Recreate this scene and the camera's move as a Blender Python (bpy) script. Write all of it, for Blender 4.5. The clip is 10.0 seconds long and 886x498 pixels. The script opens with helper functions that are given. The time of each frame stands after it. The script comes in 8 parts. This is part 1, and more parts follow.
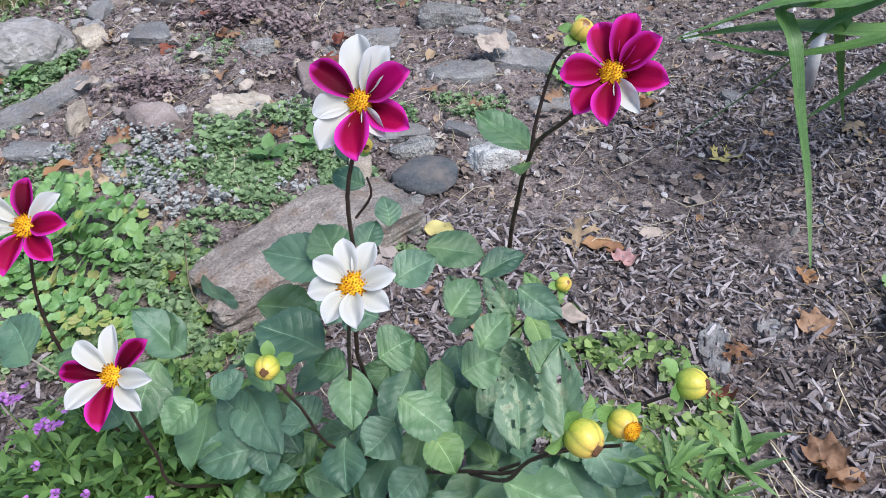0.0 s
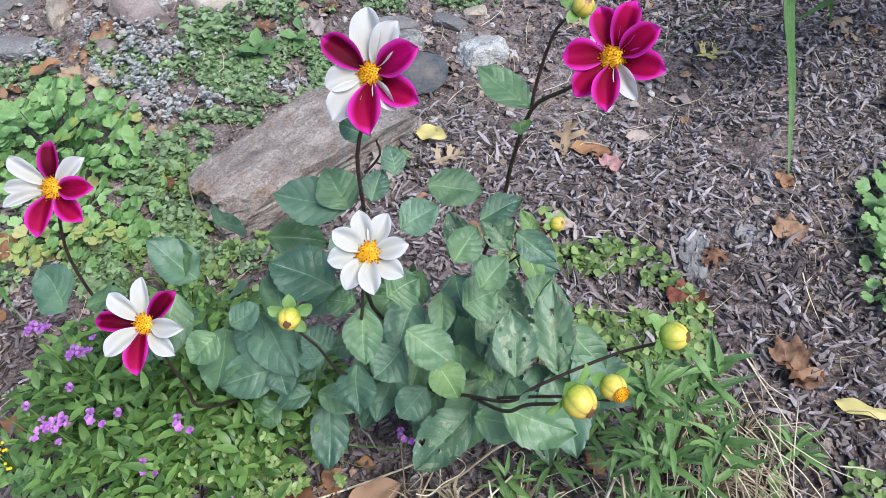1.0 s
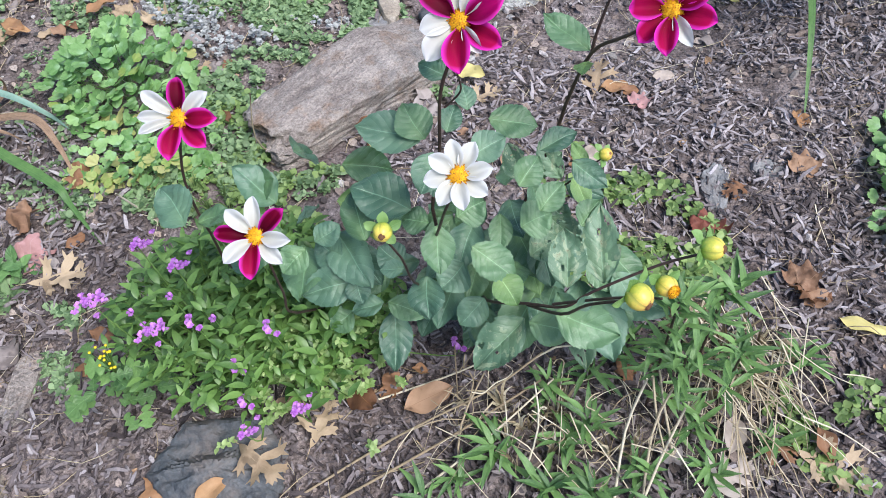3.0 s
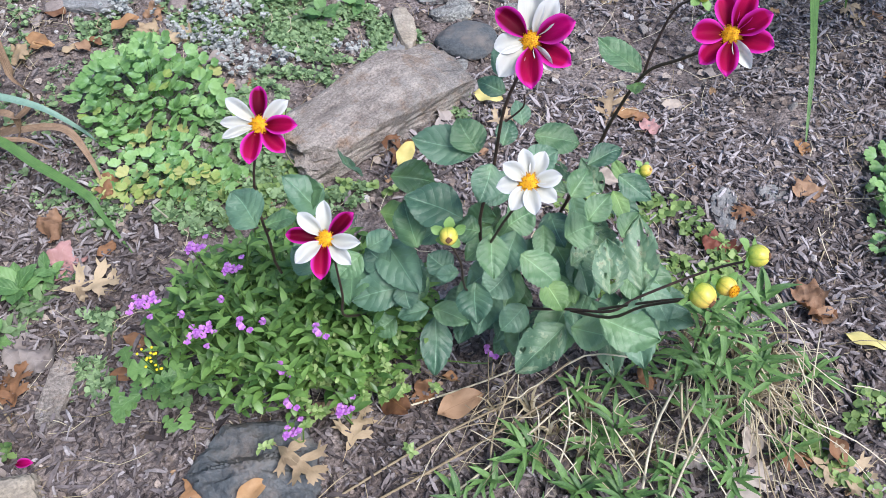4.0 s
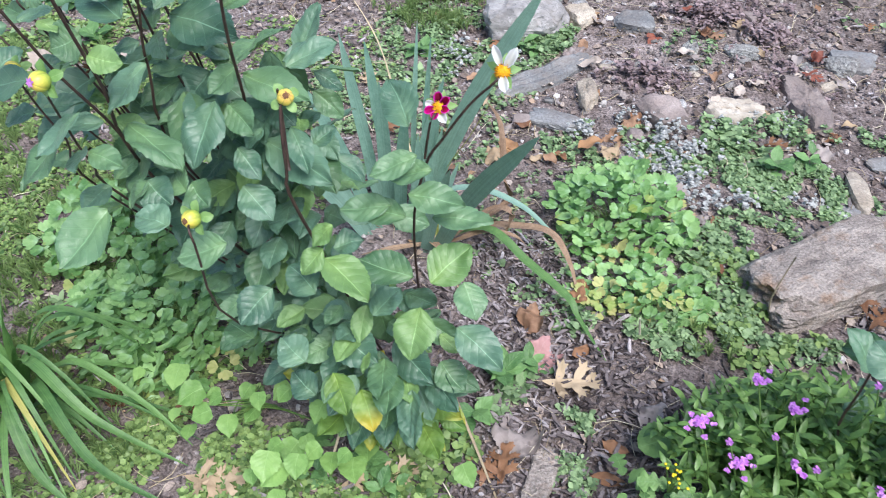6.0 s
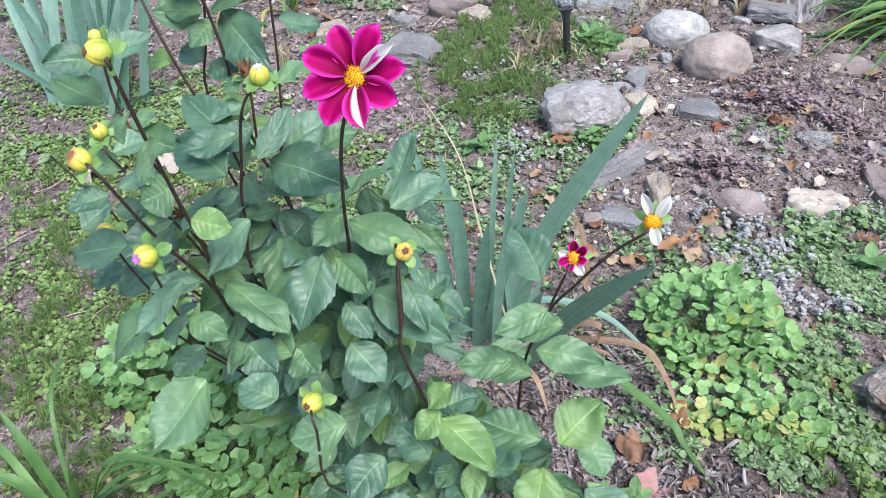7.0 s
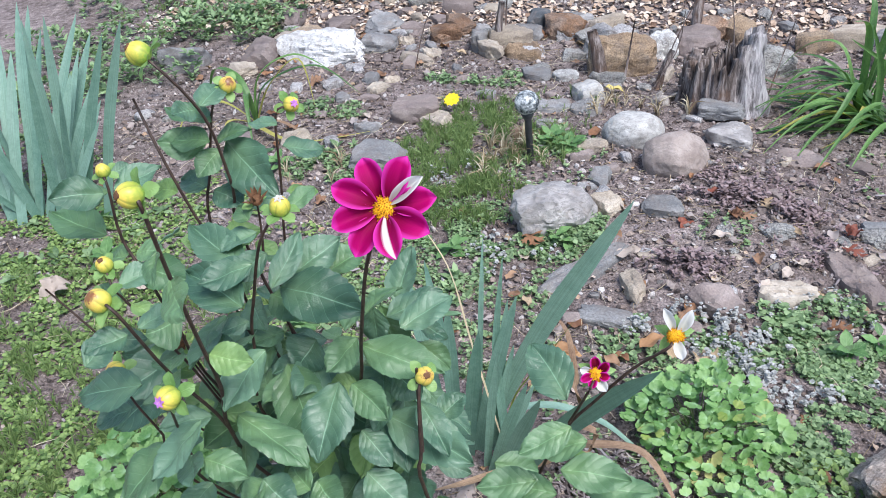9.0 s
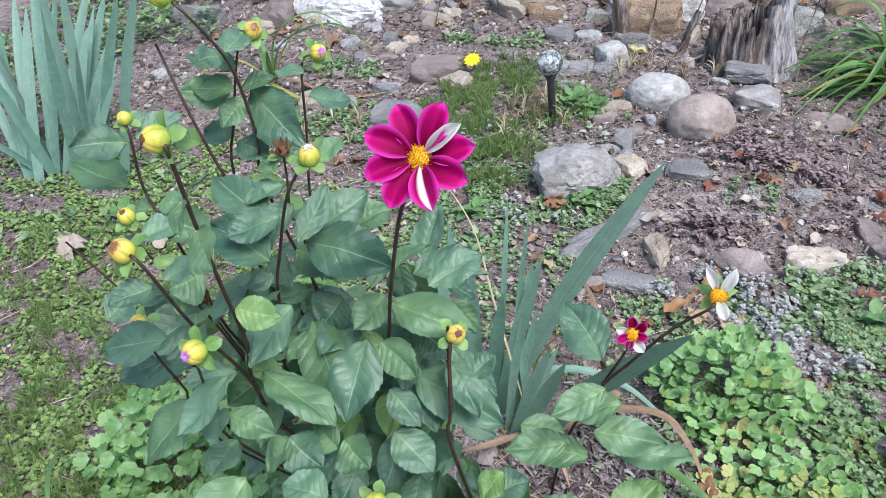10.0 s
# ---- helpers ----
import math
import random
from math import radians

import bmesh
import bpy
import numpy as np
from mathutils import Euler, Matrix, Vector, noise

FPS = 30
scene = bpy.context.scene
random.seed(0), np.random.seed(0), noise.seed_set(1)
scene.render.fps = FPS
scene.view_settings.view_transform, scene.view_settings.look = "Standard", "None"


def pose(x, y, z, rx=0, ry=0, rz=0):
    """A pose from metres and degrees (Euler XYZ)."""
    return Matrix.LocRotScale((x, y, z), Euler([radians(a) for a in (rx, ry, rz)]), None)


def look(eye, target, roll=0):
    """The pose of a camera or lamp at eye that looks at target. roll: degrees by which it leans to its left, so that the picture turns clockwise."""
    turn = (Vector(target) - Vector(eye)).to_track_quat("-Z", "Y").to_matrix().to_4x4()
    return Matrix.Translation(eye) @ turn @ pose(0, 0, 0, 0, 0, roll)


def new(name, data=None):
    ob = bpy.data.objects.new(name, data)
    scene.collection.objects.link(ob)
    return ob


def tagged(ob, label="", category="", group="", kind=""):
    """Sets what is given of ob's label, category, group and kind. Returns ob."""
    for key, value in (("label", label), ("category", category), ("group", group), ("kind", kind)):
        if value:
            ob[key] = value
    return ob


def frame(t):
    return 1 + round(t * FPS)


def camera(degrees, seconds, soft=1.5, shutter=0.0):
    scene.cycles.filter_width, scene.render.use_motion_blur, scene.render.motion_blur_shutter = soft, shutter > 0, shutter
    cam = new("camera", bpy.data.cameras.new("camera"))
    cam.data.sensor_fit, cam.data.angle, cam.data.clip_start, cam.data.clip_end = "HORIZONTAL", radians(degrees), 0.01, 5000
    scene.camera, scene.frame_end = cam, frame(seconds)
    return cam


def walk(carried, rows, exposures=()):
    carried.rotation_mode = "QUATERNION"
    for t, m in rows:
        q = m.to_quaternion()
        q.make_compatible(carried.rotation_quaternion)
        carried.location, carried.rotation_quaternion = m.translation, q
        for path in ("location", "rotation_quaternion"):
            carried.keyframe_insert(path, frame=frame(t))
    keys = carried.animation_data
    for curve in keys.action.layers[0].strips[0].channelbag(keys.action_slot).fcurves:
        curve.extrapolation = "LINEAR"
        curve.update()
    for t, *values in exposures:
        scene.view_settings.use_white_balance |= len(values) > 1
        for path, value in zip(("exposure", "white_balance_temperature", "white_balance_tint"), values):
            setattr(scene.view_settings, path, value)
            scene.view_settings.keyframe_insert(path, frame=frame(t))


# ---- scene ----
cam = camera(56.4, 10.0, soft=0.7, shutter=0.1)
PATH = [
    (0, (0.206, 0.14, 1.057), (-0.09, 1.644, -0.229), -5.7),
    (0.5, (0.189, 0.16, 1.129), (-0.055, 1.523, -0.314), -5.4),
    (1, (0.187, 0.163, 1.165), (-0.05, 1.427, -0.366), -5.7),
    (1.5, (0.184, 0.14, 1.213), (-0.052, 1.35, -0.362), -6.0),
    (2, (0.167, 0.107, 1.244), (-0.067, 1.279, -0.36), -6.2),
    (2.5, (0.141, 0.079, 1.25), (-0.092, 1.225, -0.373), -6.3),
    (3.8, (0.058, 0.005, 1.29), (-0.124, 1.192, -0.309), -2.6),
    (4, (0.02, -0.016, 1.296), (-0.135, 1.199, -0.285), -1.5),
    (4.5, (-0.098, -0.083, 1.329), (-0.262, 1.22, -0.179), 0.2),
    (5, (-0.241, -0.165, 1.335), (-0.474, 1.189, -0.119), 0.9),
    (5.5, (-0.352, -0.214, 1.352), (-0.764, 1.129, -0.072), -1.2),
    (6, (-0.505, -0.192, 1.349), (-1.179, 1.109, -0.011), -4.0),
    (6.2, (-0.565, -0.166, 1.354), (-1.28, 1.141, 0.02), -4.4),
    (7.3, (-0.726, -0.095, 1.387), (-1.461, 1.319, 0.179), -6.7),
    (7.5, (-0.74, -0.095, 1.397), (-1.467, 1.345, 0.215), -6.8),
    (8, (-0.762, -0.1, 1.405), (-1.464, 1.395, 0.277), -6.5),
    (8.5, (-0.778, -0.114, 1.413), (-1.459, 1.422, 0.328), -6.1),
    (9, (-0.784, -0.107, 1.405), (-1.451, 1.444, 0.334), -5.7),
    (9.5, (-0.802, -0.102, 1.389), (-1.479, 1.424, 0.287), -5.8),
    (10, (-0.815, -0.096, 1.377), (-1.5, 1.401, 0.241), -5.8),
]
walk(cam, [(t, look(eye, target, roll)) for t, eye, target, roll in PATH],
     exposures=[(0.0, 0.85), (0.5, 0.86), (1.0, 0.90), (2.0, 0.93), (2.5, 1.00), (4.0, 1.06), (5.0, 1.06), (6.0, 1.21), (7.5, 1.16), (8.5, 1.06), (9.0, 1.06), (10.0, 1.02)])

# ---- world and light ----
world = bpy.data.worlds.new("sky")
scene.world = world
world.use_nodes = True
wn = world.node_tree.nodes
sky = wn.new("ShaderNodeTexSky")
sky.sky_type = 'NISHITA'
sky.sun_disc = False
sky.sun_elevation = radians(56.6)
sky.sun_rotation = radians(124.7)
sky.air_density, sky.dust_density, sky.ozone_density = 1.0, 1.2, 1.2
world.node_tree.links.new(sky.outputs[0], wn["Background"].inputs[0])
wn["Background"].inputs[1].default_value = 0.10
sun = new("sun", bpy.data.lights.new("sun", 'SUN'))
sun.data.energy, sun.data.angle, sun.data.color = 2.3, radians(28), (1.0, 0.99, 0.995)
sun.matrix_world = look((2.6, -1.8, 4.8), (0, 0, 0))

# ---- mesh tools ----


def smooth(a, b, x):
    t = min(1.0, max(0.0, (x - a) / (b - a)))
    return t * t * (3 - 2 * t)


def gz(x, y):
    """Height of the bed: it sinks a little under the mulch and behind the slab and rises towards the rock border."""
    z = -0.03 * smooth(-0.2, 0.4, x) + 0.05 * smooth(1.9, 2.6, y) * smooth(0.3, 1.0, -x)
    z += 0.16 * smooth(3.6, 5.5, y)
    z -= 0.055 * smooth(1.38, 1.68, y) * smooth(-0.75, -0.2, x) * (1 - smooth(0.5, 0.9, x)) * (1 - smooth(2.6, 3.2, y))
    if abs(x) < 9 and abs(y) < 9:
        z += 0.012 * noise.noise((x * 2.3, y * 2.3, 0.3)) + 0.006 * noise.noise((x * 8, y * 8, 4.0))
    return z


class Soup:
    """Gathers many small pieces into one mesh, with a UV map."""

    def __init__(self):
        self.v, self.f, self.uv, self.m, self.n = [], [], [], [], 0

    def add(self, shape, matrix=None, slot=0):
        v, f, uv = shape
        if matrix is not None:
            a = np.array(matrix)
            v = v @ a[:3, :3].T + a[:3, 3]
        self.v.append(v)
        self.uv.append(uv)
        n = self.n
        self.f.extend(tuple(i + n for i in q) for q in f)
        self.m.extend([slot] * len(f))
        self.n += len(v)

    def mesh(self, name, mats, flat=False):
        me = bpy.data.meshes.new(name)
        me.from_pydata(np.concatenate(self.v).tolist(), [], self.f)
        uv = np.concatenate(self.uv)
        layer = me.uv_layers.new(name="UVMap")
        idx = np.zeros(len(me.loops), dtype=np.int32)
        me.loops.foreach_get("vertex_index", idx)
        layer.data.foreach_set("uv", uv[idx].astype(np.float32).ravel())
        for m in (mats if isinstance(mats, (list, tuple)) else [mats]):
            me.materials.append(m)
        me.polygons.foreach_set("material_index", np.array(self.m, dtype=np.int32))
        me.polygons.foreach_set("use_smooth", np.full(len(self.f), not flat))
        me.update()
        return me


def one(shape, name, mats, flat=False):
    s = Soup()
    s.add(shape)
    return s.mesh(name, mats, flat)


def grid_shape(P, uv):
    """A sheet from an array of points (rows, columns, 3)."""
    a, b = P.shape[:2]
    f = [(i * b + j, i * b + j + 1, (i + 1) * b + j + 1, (i + 1) * b + j) for i in range(a - 1) for j in range(b - 1)]
    return P.reshape(-1, 3).astype(float), f, uv.reshape(-1, 2).astype(float)


def blade_shape(L, W, profile, nu=10, nv=4, fold=0.0, droop=0.0, ripple=0.0, ripples=4, teeth=0.0, ntooth=12, twist=0.0, seed=0):
    """A leaf from its base along +y, its face to +z. profile(u) is its half width, 0 to 1."""
    P = np.zeros((nu + 1, nv + 1, 3))
    UV = np.zeros((nu + 1, nv + 1, 2))
    rr = random.Random(seed)
    ph, sk = rr.uniform(0, 6), rr.uniform(-0.05, 0.05)
    for i in range(nu + 1):
        u = i / nu
        w = profile(u)
        for j in range(nv + 1):
            v = 2 * j / nv - 1
            ww = w * (1 + (teeth * (1 if (i % 2) else -1) if abs(v) > 0.99 else 0))
            x = v * ww * W / 2
            z = fold * abs(v) * w * W / 2 - droop * L * u * u + ripple * W * abs(v) * math.sin(ripples * 6.28 * u + ph + v)
            z += 0.02 * W * math.sin(7 * u + 5 * v + ph)
            a = twist * u
            y = L * u * (1 - 0.25 * droop * u)
            P[i, j] = (x * math.cos(a) - z * math.sin(a) * 0 + sk * L * math.sin(3.1 * u), y, z + x * math.sin(a))
            UV[i, j] = ((v + 1) / 2, u)
    return grid_shape(P, UV)


def ovate(u):
    return max(0.012, math.sin(1.5708 * (u / 0.46)) ** 0.85 if u < 0.46 else max(0.0, 1 - ((u - 0.46) / 0.54) ** 2.0))


def lance(u):
    return max(0.02, math.sin(math.pi * u ** 0.8) ** 0.9)


def roundish(u):
    return max(0.03, math.sin(math.pi * u ** 0.95) ** 0.5)


def sword(u):
    return max(0.02, (0.75 + 0.25 * u) if u < 0.6 else 0.9 * (1 - ((u - 0.6) / 0.4) ** 1.6))


def strapform(u):
    return max(0.03, min(1, 0.55 + 2 * u) * (1 - max(0, u - 0.45) ** 1.3 * 2.0))


def oaklobes(u):
    if u < 0.12:
        return 0.05
    k = (u - 0.12) / 0.88
    return max(0.05, (0.10 + 0.90 * abs(math.sin(math.pi * 3.5 * k)) ** 1.3) * (0.55 + 0.9 * k - 0.55 * k * k) * (1 - k ** 7))


def mapleform(u):
    if u < 0.1:
        return 0.06
    k = (u - 0.1) / 0.9
    return max(0.03, (1 - k) ** 0.6 * (0.55 + 0.45 * abs(math.sin(2.6 * math.pi * k + 0.6))))


def tube_shape(pts, r0, r1, sides=6, steps=4):
    """A tapered round stalk through the given points."""
    P = [Vector(p) for p in pts]
    if len(P) > 2:
        Q = []
        for i in range(len(P) - 1):
            a, b, c, d = P[max(i - 1, 0)], P[i], P[i + 1], P[min(i + 2, len(P) - 1)]
            for s in range(steps):
                t = s / steps
                Q.append(0.5 * ((2 * b) + (c - a) * t + (2 * a - 5 * b + 4 * c - d) * t * t + (3 * b - a - 3 * c + d) * t ** 3))
        Q.append(P[-1])
    else:
        Q = P
    n = len(Q)
    A = np.zeros((n, sides + 1, 3))
    UV = np.zeros((n, sides + 1, 2))
    for i, q in enumerate(Q):
        tan = (Q[min(i + 1, n - 1)] - Q[max(i - 1, 0)]).normalized()
        side = tan.cross(Vector((0.31, 0.2, 0.93))).normalized()
        up = side.cross(tan)
        r = r0 + (r1 - r0) * i / (n - 1)
        for j in range(sides + 1):
            a = 2 * math.pi * j / sides
            A[i, j] = q + (side * math.cos(a) + up * math.sin(a)) * r
            UV[i, j] = (j / sides, i / n)
    v, f, uv = grid_shape(A, UV)
    f.append(tuple(range(sides)))
    f.append(tuple(range((n - 1) * (sides + 1), (n - 1) * (sides + 1) + sides))[::-1])
    return v, f, uv


def strap_shape(pts, W, profile, nv=4, fold=0.35, steps=5, face=(0, 0, 1)):
    """A long blade through the given points, folded along its middle."""
    P = [Vector(p) for p in pts]
    Q = []
    for i in range(len(P) - 1):
        a, b, c, d = P[max(i - 1, 0)], P[i], P[i + 1], P[min(i + 2, len(P) - 1)]
        for s in range(steps):
            t = s / steps
            Q.append(0.5 * ((2 * b) + (c - a) * t + (2 * a - 5 * b + 4 * c - d) * t * t + (3 * b - a - 3 * c + d) * t ** 3))
    Q.append(P[-1])
    n = len(Q)
    A = np.zeros((n, nv + 1, 3))
    UV = np.zeros((n, nv + 1, 2))
    up0 = Vector(face)
    side = None
    for i, q in enumerate(Q):
        tan = (Q[min(i + 1, n - 1)] - Q[max(i - 1, 0)]).normalized()
        s2 = tan.cross(up0)
        if s2.length < 0.2 and side is not None:
            s2 = side
        s2 = s2.normalized()
        if side is not None and s2.dot(side) < 0:
            s2 = -s2
        side = s2
        up = side.cross(tan)
        w = profile(i / (n - 1)) * W / 2
        for j in range(nv + 1):
            v = 2 * j / nv - 1
            A[i, j] = q + side * (v * w) + up * (fold * abs(v) * w)
            UV[i, j] = ((v + 1) / 2, i / (n - 1))
    return grid_shape(A, UV)


def merge(*shapes):
    V, F, U, n = [], [], [], 0
    for v, f, uv in shapes:
        V.append(v)
        U.append(uv)
        F.extend(tuple(i + n for i in q) for q in f)
        n += len(v)
    return np.concatenate(V), F, np.concatenate(U)


def moved(shape, m):
    a = np.array(m)
    return shape[0] @ a[:3, :3].T + a[:3, 3], shape[1], shape[2]


def aim(base, direction, normal, sx=1.0, sy=1.0, sz=1.0):
    """The pose of a leaf that starts at base, grows along direction and faces normal."""
    y = Vector(direction).normalized()
    x = y.cross(Vector(normal)).normalized()
    z = x.cross(y)
    m = Matrix((x, y, z)).transposed().to_4x4()
    return Matrix.Translation(base) @ m @ Matrix.Diagonal((sx, sy, sz, 1))


def thing(name, x, y, z, label, category, group="", kind=""):
    ob = new(name)
    ob.location = (x, y, z)
    ob.empty_display_size = 0.05
    return tagged(ob, label, category, group, kind)


def part(name, me, parent, matrix=None, label=""):
    """A part, given in world coordinates, under a thing that stands unturned at its place."""
    ob = new(name, me)
    ob.parent = parent
    ob.matrix_basis = Matrix.Translation(-parent.location) @ (matrix if matrix is not None else Matrix())
    if label:
        ob["label"] = label
    return ob


def sub(name, me, parent, matrix=None, label=""):
    """A piece in its parent's own coordinates."""
    ob = new(name, me)
    ob.parent = parent
    ob.matrix_basis = matrix if matrix is not None else Matrix()
    if label:
        ob["label"] = label
    return ob


def sphere_dirs(level):
    bm = bmesh.new()
    bmesh.ops.create_icosphere(bm, subdivisions=level, radius=1.0)
    v = np.array([x.co[:] for x in bm.verts])
    f = [tuple(x.index for x in q.verts) for q in bm.faces]
    bm.free()
    return v, f


SPHERES = {k: sphere_dirs(k) for k in (1, 2, 3, 4, 5)}


def rock_shape(seed, sx, sy, sz, angular=0.5, level=4, rough=0.05):
    rr = random.Random(seed)
    d, f = SPHERES[level]
    r = np.full(len(d), 10.0)
    cuts = [(Vector((rr.gauss(0, 1), rr.gauss(0, 1), rr.gauss(0, 1))), rr.uniform(0.8, 1.02)) for k in range(9)]
    if angular > 0.45:
        for ax in ((1, 0, 0), (-1, 0, 0), (0, 1, 0), (0, -1, 0), (0, 0, 1), (0, 0, -1)):
            cuts.append((Vector(ax) + Vector((rr.gauss(0, 0.22), rr.gauss(0, 0.22), rr.gauss(0, 0.14))), rr.uniform(0.64, 0.84)))
    for n, h in cuts:
        c = np.maximum(d @ np.array(n.normalized()), 1e-3)
        r = np.minimum(r, h / c)
    r = np.minimum(r, 1.2)
    r = 1 + (r - 1) * angular
    o = Vector((rr.uniform(0, 50), rr.uniform(0, 50), rr.uniform(0, 50)))
    for i in range(len(d)):
        p = Vector(d[i])
        r[i] += rough * (noise.noise(p * 2.2 + o) + 0.6 * noise.noise(p * 5 + o) + (0.35 * noise.noise(p * 12 + o) + 0.2 * noise.noise(p * 25 + o) if level > 3 else 0))
        if angular > 0.7:
            r[i] += 0.03 * noise.noise(Vector((p.x * 2, p.y * 2, p.z * 11)) + o)
    v = d * r[:, None] * np.array((sx, sy, sz)) * (0.5 + 0.11 * angular)
    return v, f, d[:, :2] * 0.5 + 0.5


def slab_shape(seed, sx, sy, sz, rings=14, n=72):
    """A flat stone split along its layers: an uneven outline, a stepped top and ledges round its edge."""
    rr = random.Random(seed)
    o = Vector((rr.uniform(0, 50), rr.uniform(0, 50), rr.uniform(0, 50)))
    cuts = [(rr.uniform(0, 6.283), rr.uniform(0.72, 0.98)) for k in range(6)]
    rows = [(k / rings, 0) for k in range(rings + 1)] + [(1, k / 6) for k in range(1, 7)]
    A, UV = np.zeros((len(rows), n + 1, 3)), np.zeros((len(rows), n + 1, 2))
    tx, ty = rr.gauss(0, 0.10), rr.gauss(0, 0.14)
    for j in range(n + 1):
        a = 2 * math.pi * (j % n) / n
        c, q = math.cos(a), math.sin(a)
        edge = (abs(c) ** 3.2 + abs(q) ** 3.2) ** (-1 / 3.2)
        for ca, h in cuts:
            d = math.cos(a - ca)
            if d > 0.15:
                edge = min(edge, h * 1.12 / d)
        edge *= 1 + 0.09 * noise.noise(Vector((c * 2.5, q * 2.5, 0)) + o) + 0.05 * noise.noise(Vector((c * 8, q * 8, 2)) + o)
        for i, (r, down) in enumerate(rows):
            e = edge * (1 + 0.075 * noise.noise(Vector((c * 3, q * 3, down * 9)) + o) * (down > 0) + 0.12 * down - 0.02 * (r == 1 and down == 0))
            x, y = c * r * e, q * r * e
            layer = 1.5 * noise.noise(Vector((x * 1.1, y * 2.6, 5)) + o) + 0.5 * noise.noise(Vector((x * 3, y * 8, 9)) + o)
            step = 0.16 * (math.floor(layer * 2.2) + smooth(0.72, 1.0, (layer * 2.2) % 1.0))
            z = 0.38 + (tx * x + ty * y) + step * 0.55 + 0.09 * noise.noise(Vector((x * 5, y * 5, 1)) + o) + 0.04 * noise.noise(Vector((x * 14, y * 14, 1)) + o)
            z -= 0.10 * max(0.0, r - 0.86) / 0.14
            z = z * (1 - down) - 0.62 * down
            A[i, j] = (x * sx / 2, y * sy / 2, z * sz)
            UV[i, j] = (0.5 + x / 2, 0.5 + y / 2)
    return grid_shape(A, UV)


# ---- materials ----
def node(m, kind, **ins):
    n = m.node_tree.nodes.new(kind)
    for k, v in ins.items():
        s = n.inputs[int(k[1:])] if k[0] == "i" and k[1:].isdigit() else n.inputs[k]
        if isinstance(v, bpy.types.NodeSocket):
            m.node_tree.links.new(v, s)
        else:
            s.default_value = v
    return n


def calc(m, op, a, b=0.0):
    n = node(m, "ShaderNodeMath", i0=a, i1=b)
    n.operation = op
    return n.outputs[0]


def ramp(m, fac, stops):
    n = node(m, "ShaderNodeValToRGB", Fac=fac)
    e = n.color_ramp.elements
    while len(e) < len(stops):
        e.new(0.5)
    for k, (p, c) in zip(e, stops):
        k.position, k.color = p, (*c, 1)
    return n.outputs[0]


def mix(m, fac, a, b, how='MIX'):
    n = m.node_tree.nodes.new("ShaderNodeMix")
    n.data_type, n.blend_type = 'RGBA', how
    for k, v in ((0, fac), (6, a), (7, b)):
        if isinstance(v, bpy.types.NodeSocket):
            m.node_tree.links.new(v, n.inputs[k])
        else:
            n.inputs[k].default_value = v if k == 0 else (*v, 1)
    return n.outputs[2]


def blank(name, rough=0.7, spec=0.4):
    m = bpy.data.materials.new(name)
    m.use_nodes = True
    b = m.node_tree.nodes["Principled BSDF"]
    b.inputs["Roughness"].default_value = rough
    b.inputs["Specular IOR Level"].default_value = spec
    return m, b


def coords(m, which="Object"):
    return node(m, "ShaderNodeTexCoord").outputs[which]


def noise_of(m, co, scale, detail=4.0, rough=0.6):
    return node(m, "ShaderNodeTexNoise", Vector=co, Scale=scale, Detail=detail, Roughness=rough).outputs[0]


def world_place(m):
    return node(m, "ShaderNodeNewGeometry").outputs["Position"]


def bump(m, b, height, strength, distance):
    n = node(m, "ShaderNodeBump", Height=height, Strength=strength, Distance=distance)
    m.node_tree.links.new(n.outputs[0], b.inputs["Normal"])


def join(m, a, s):
    m.node_tree.links.new(a, s)


def island(m):
    return node(m, "ShaderNodeNewGeometry").outputs["Random Per Island"]


def each(m):
    return node(m, "ShaderNodeObjectInfo").outputs["Random"]


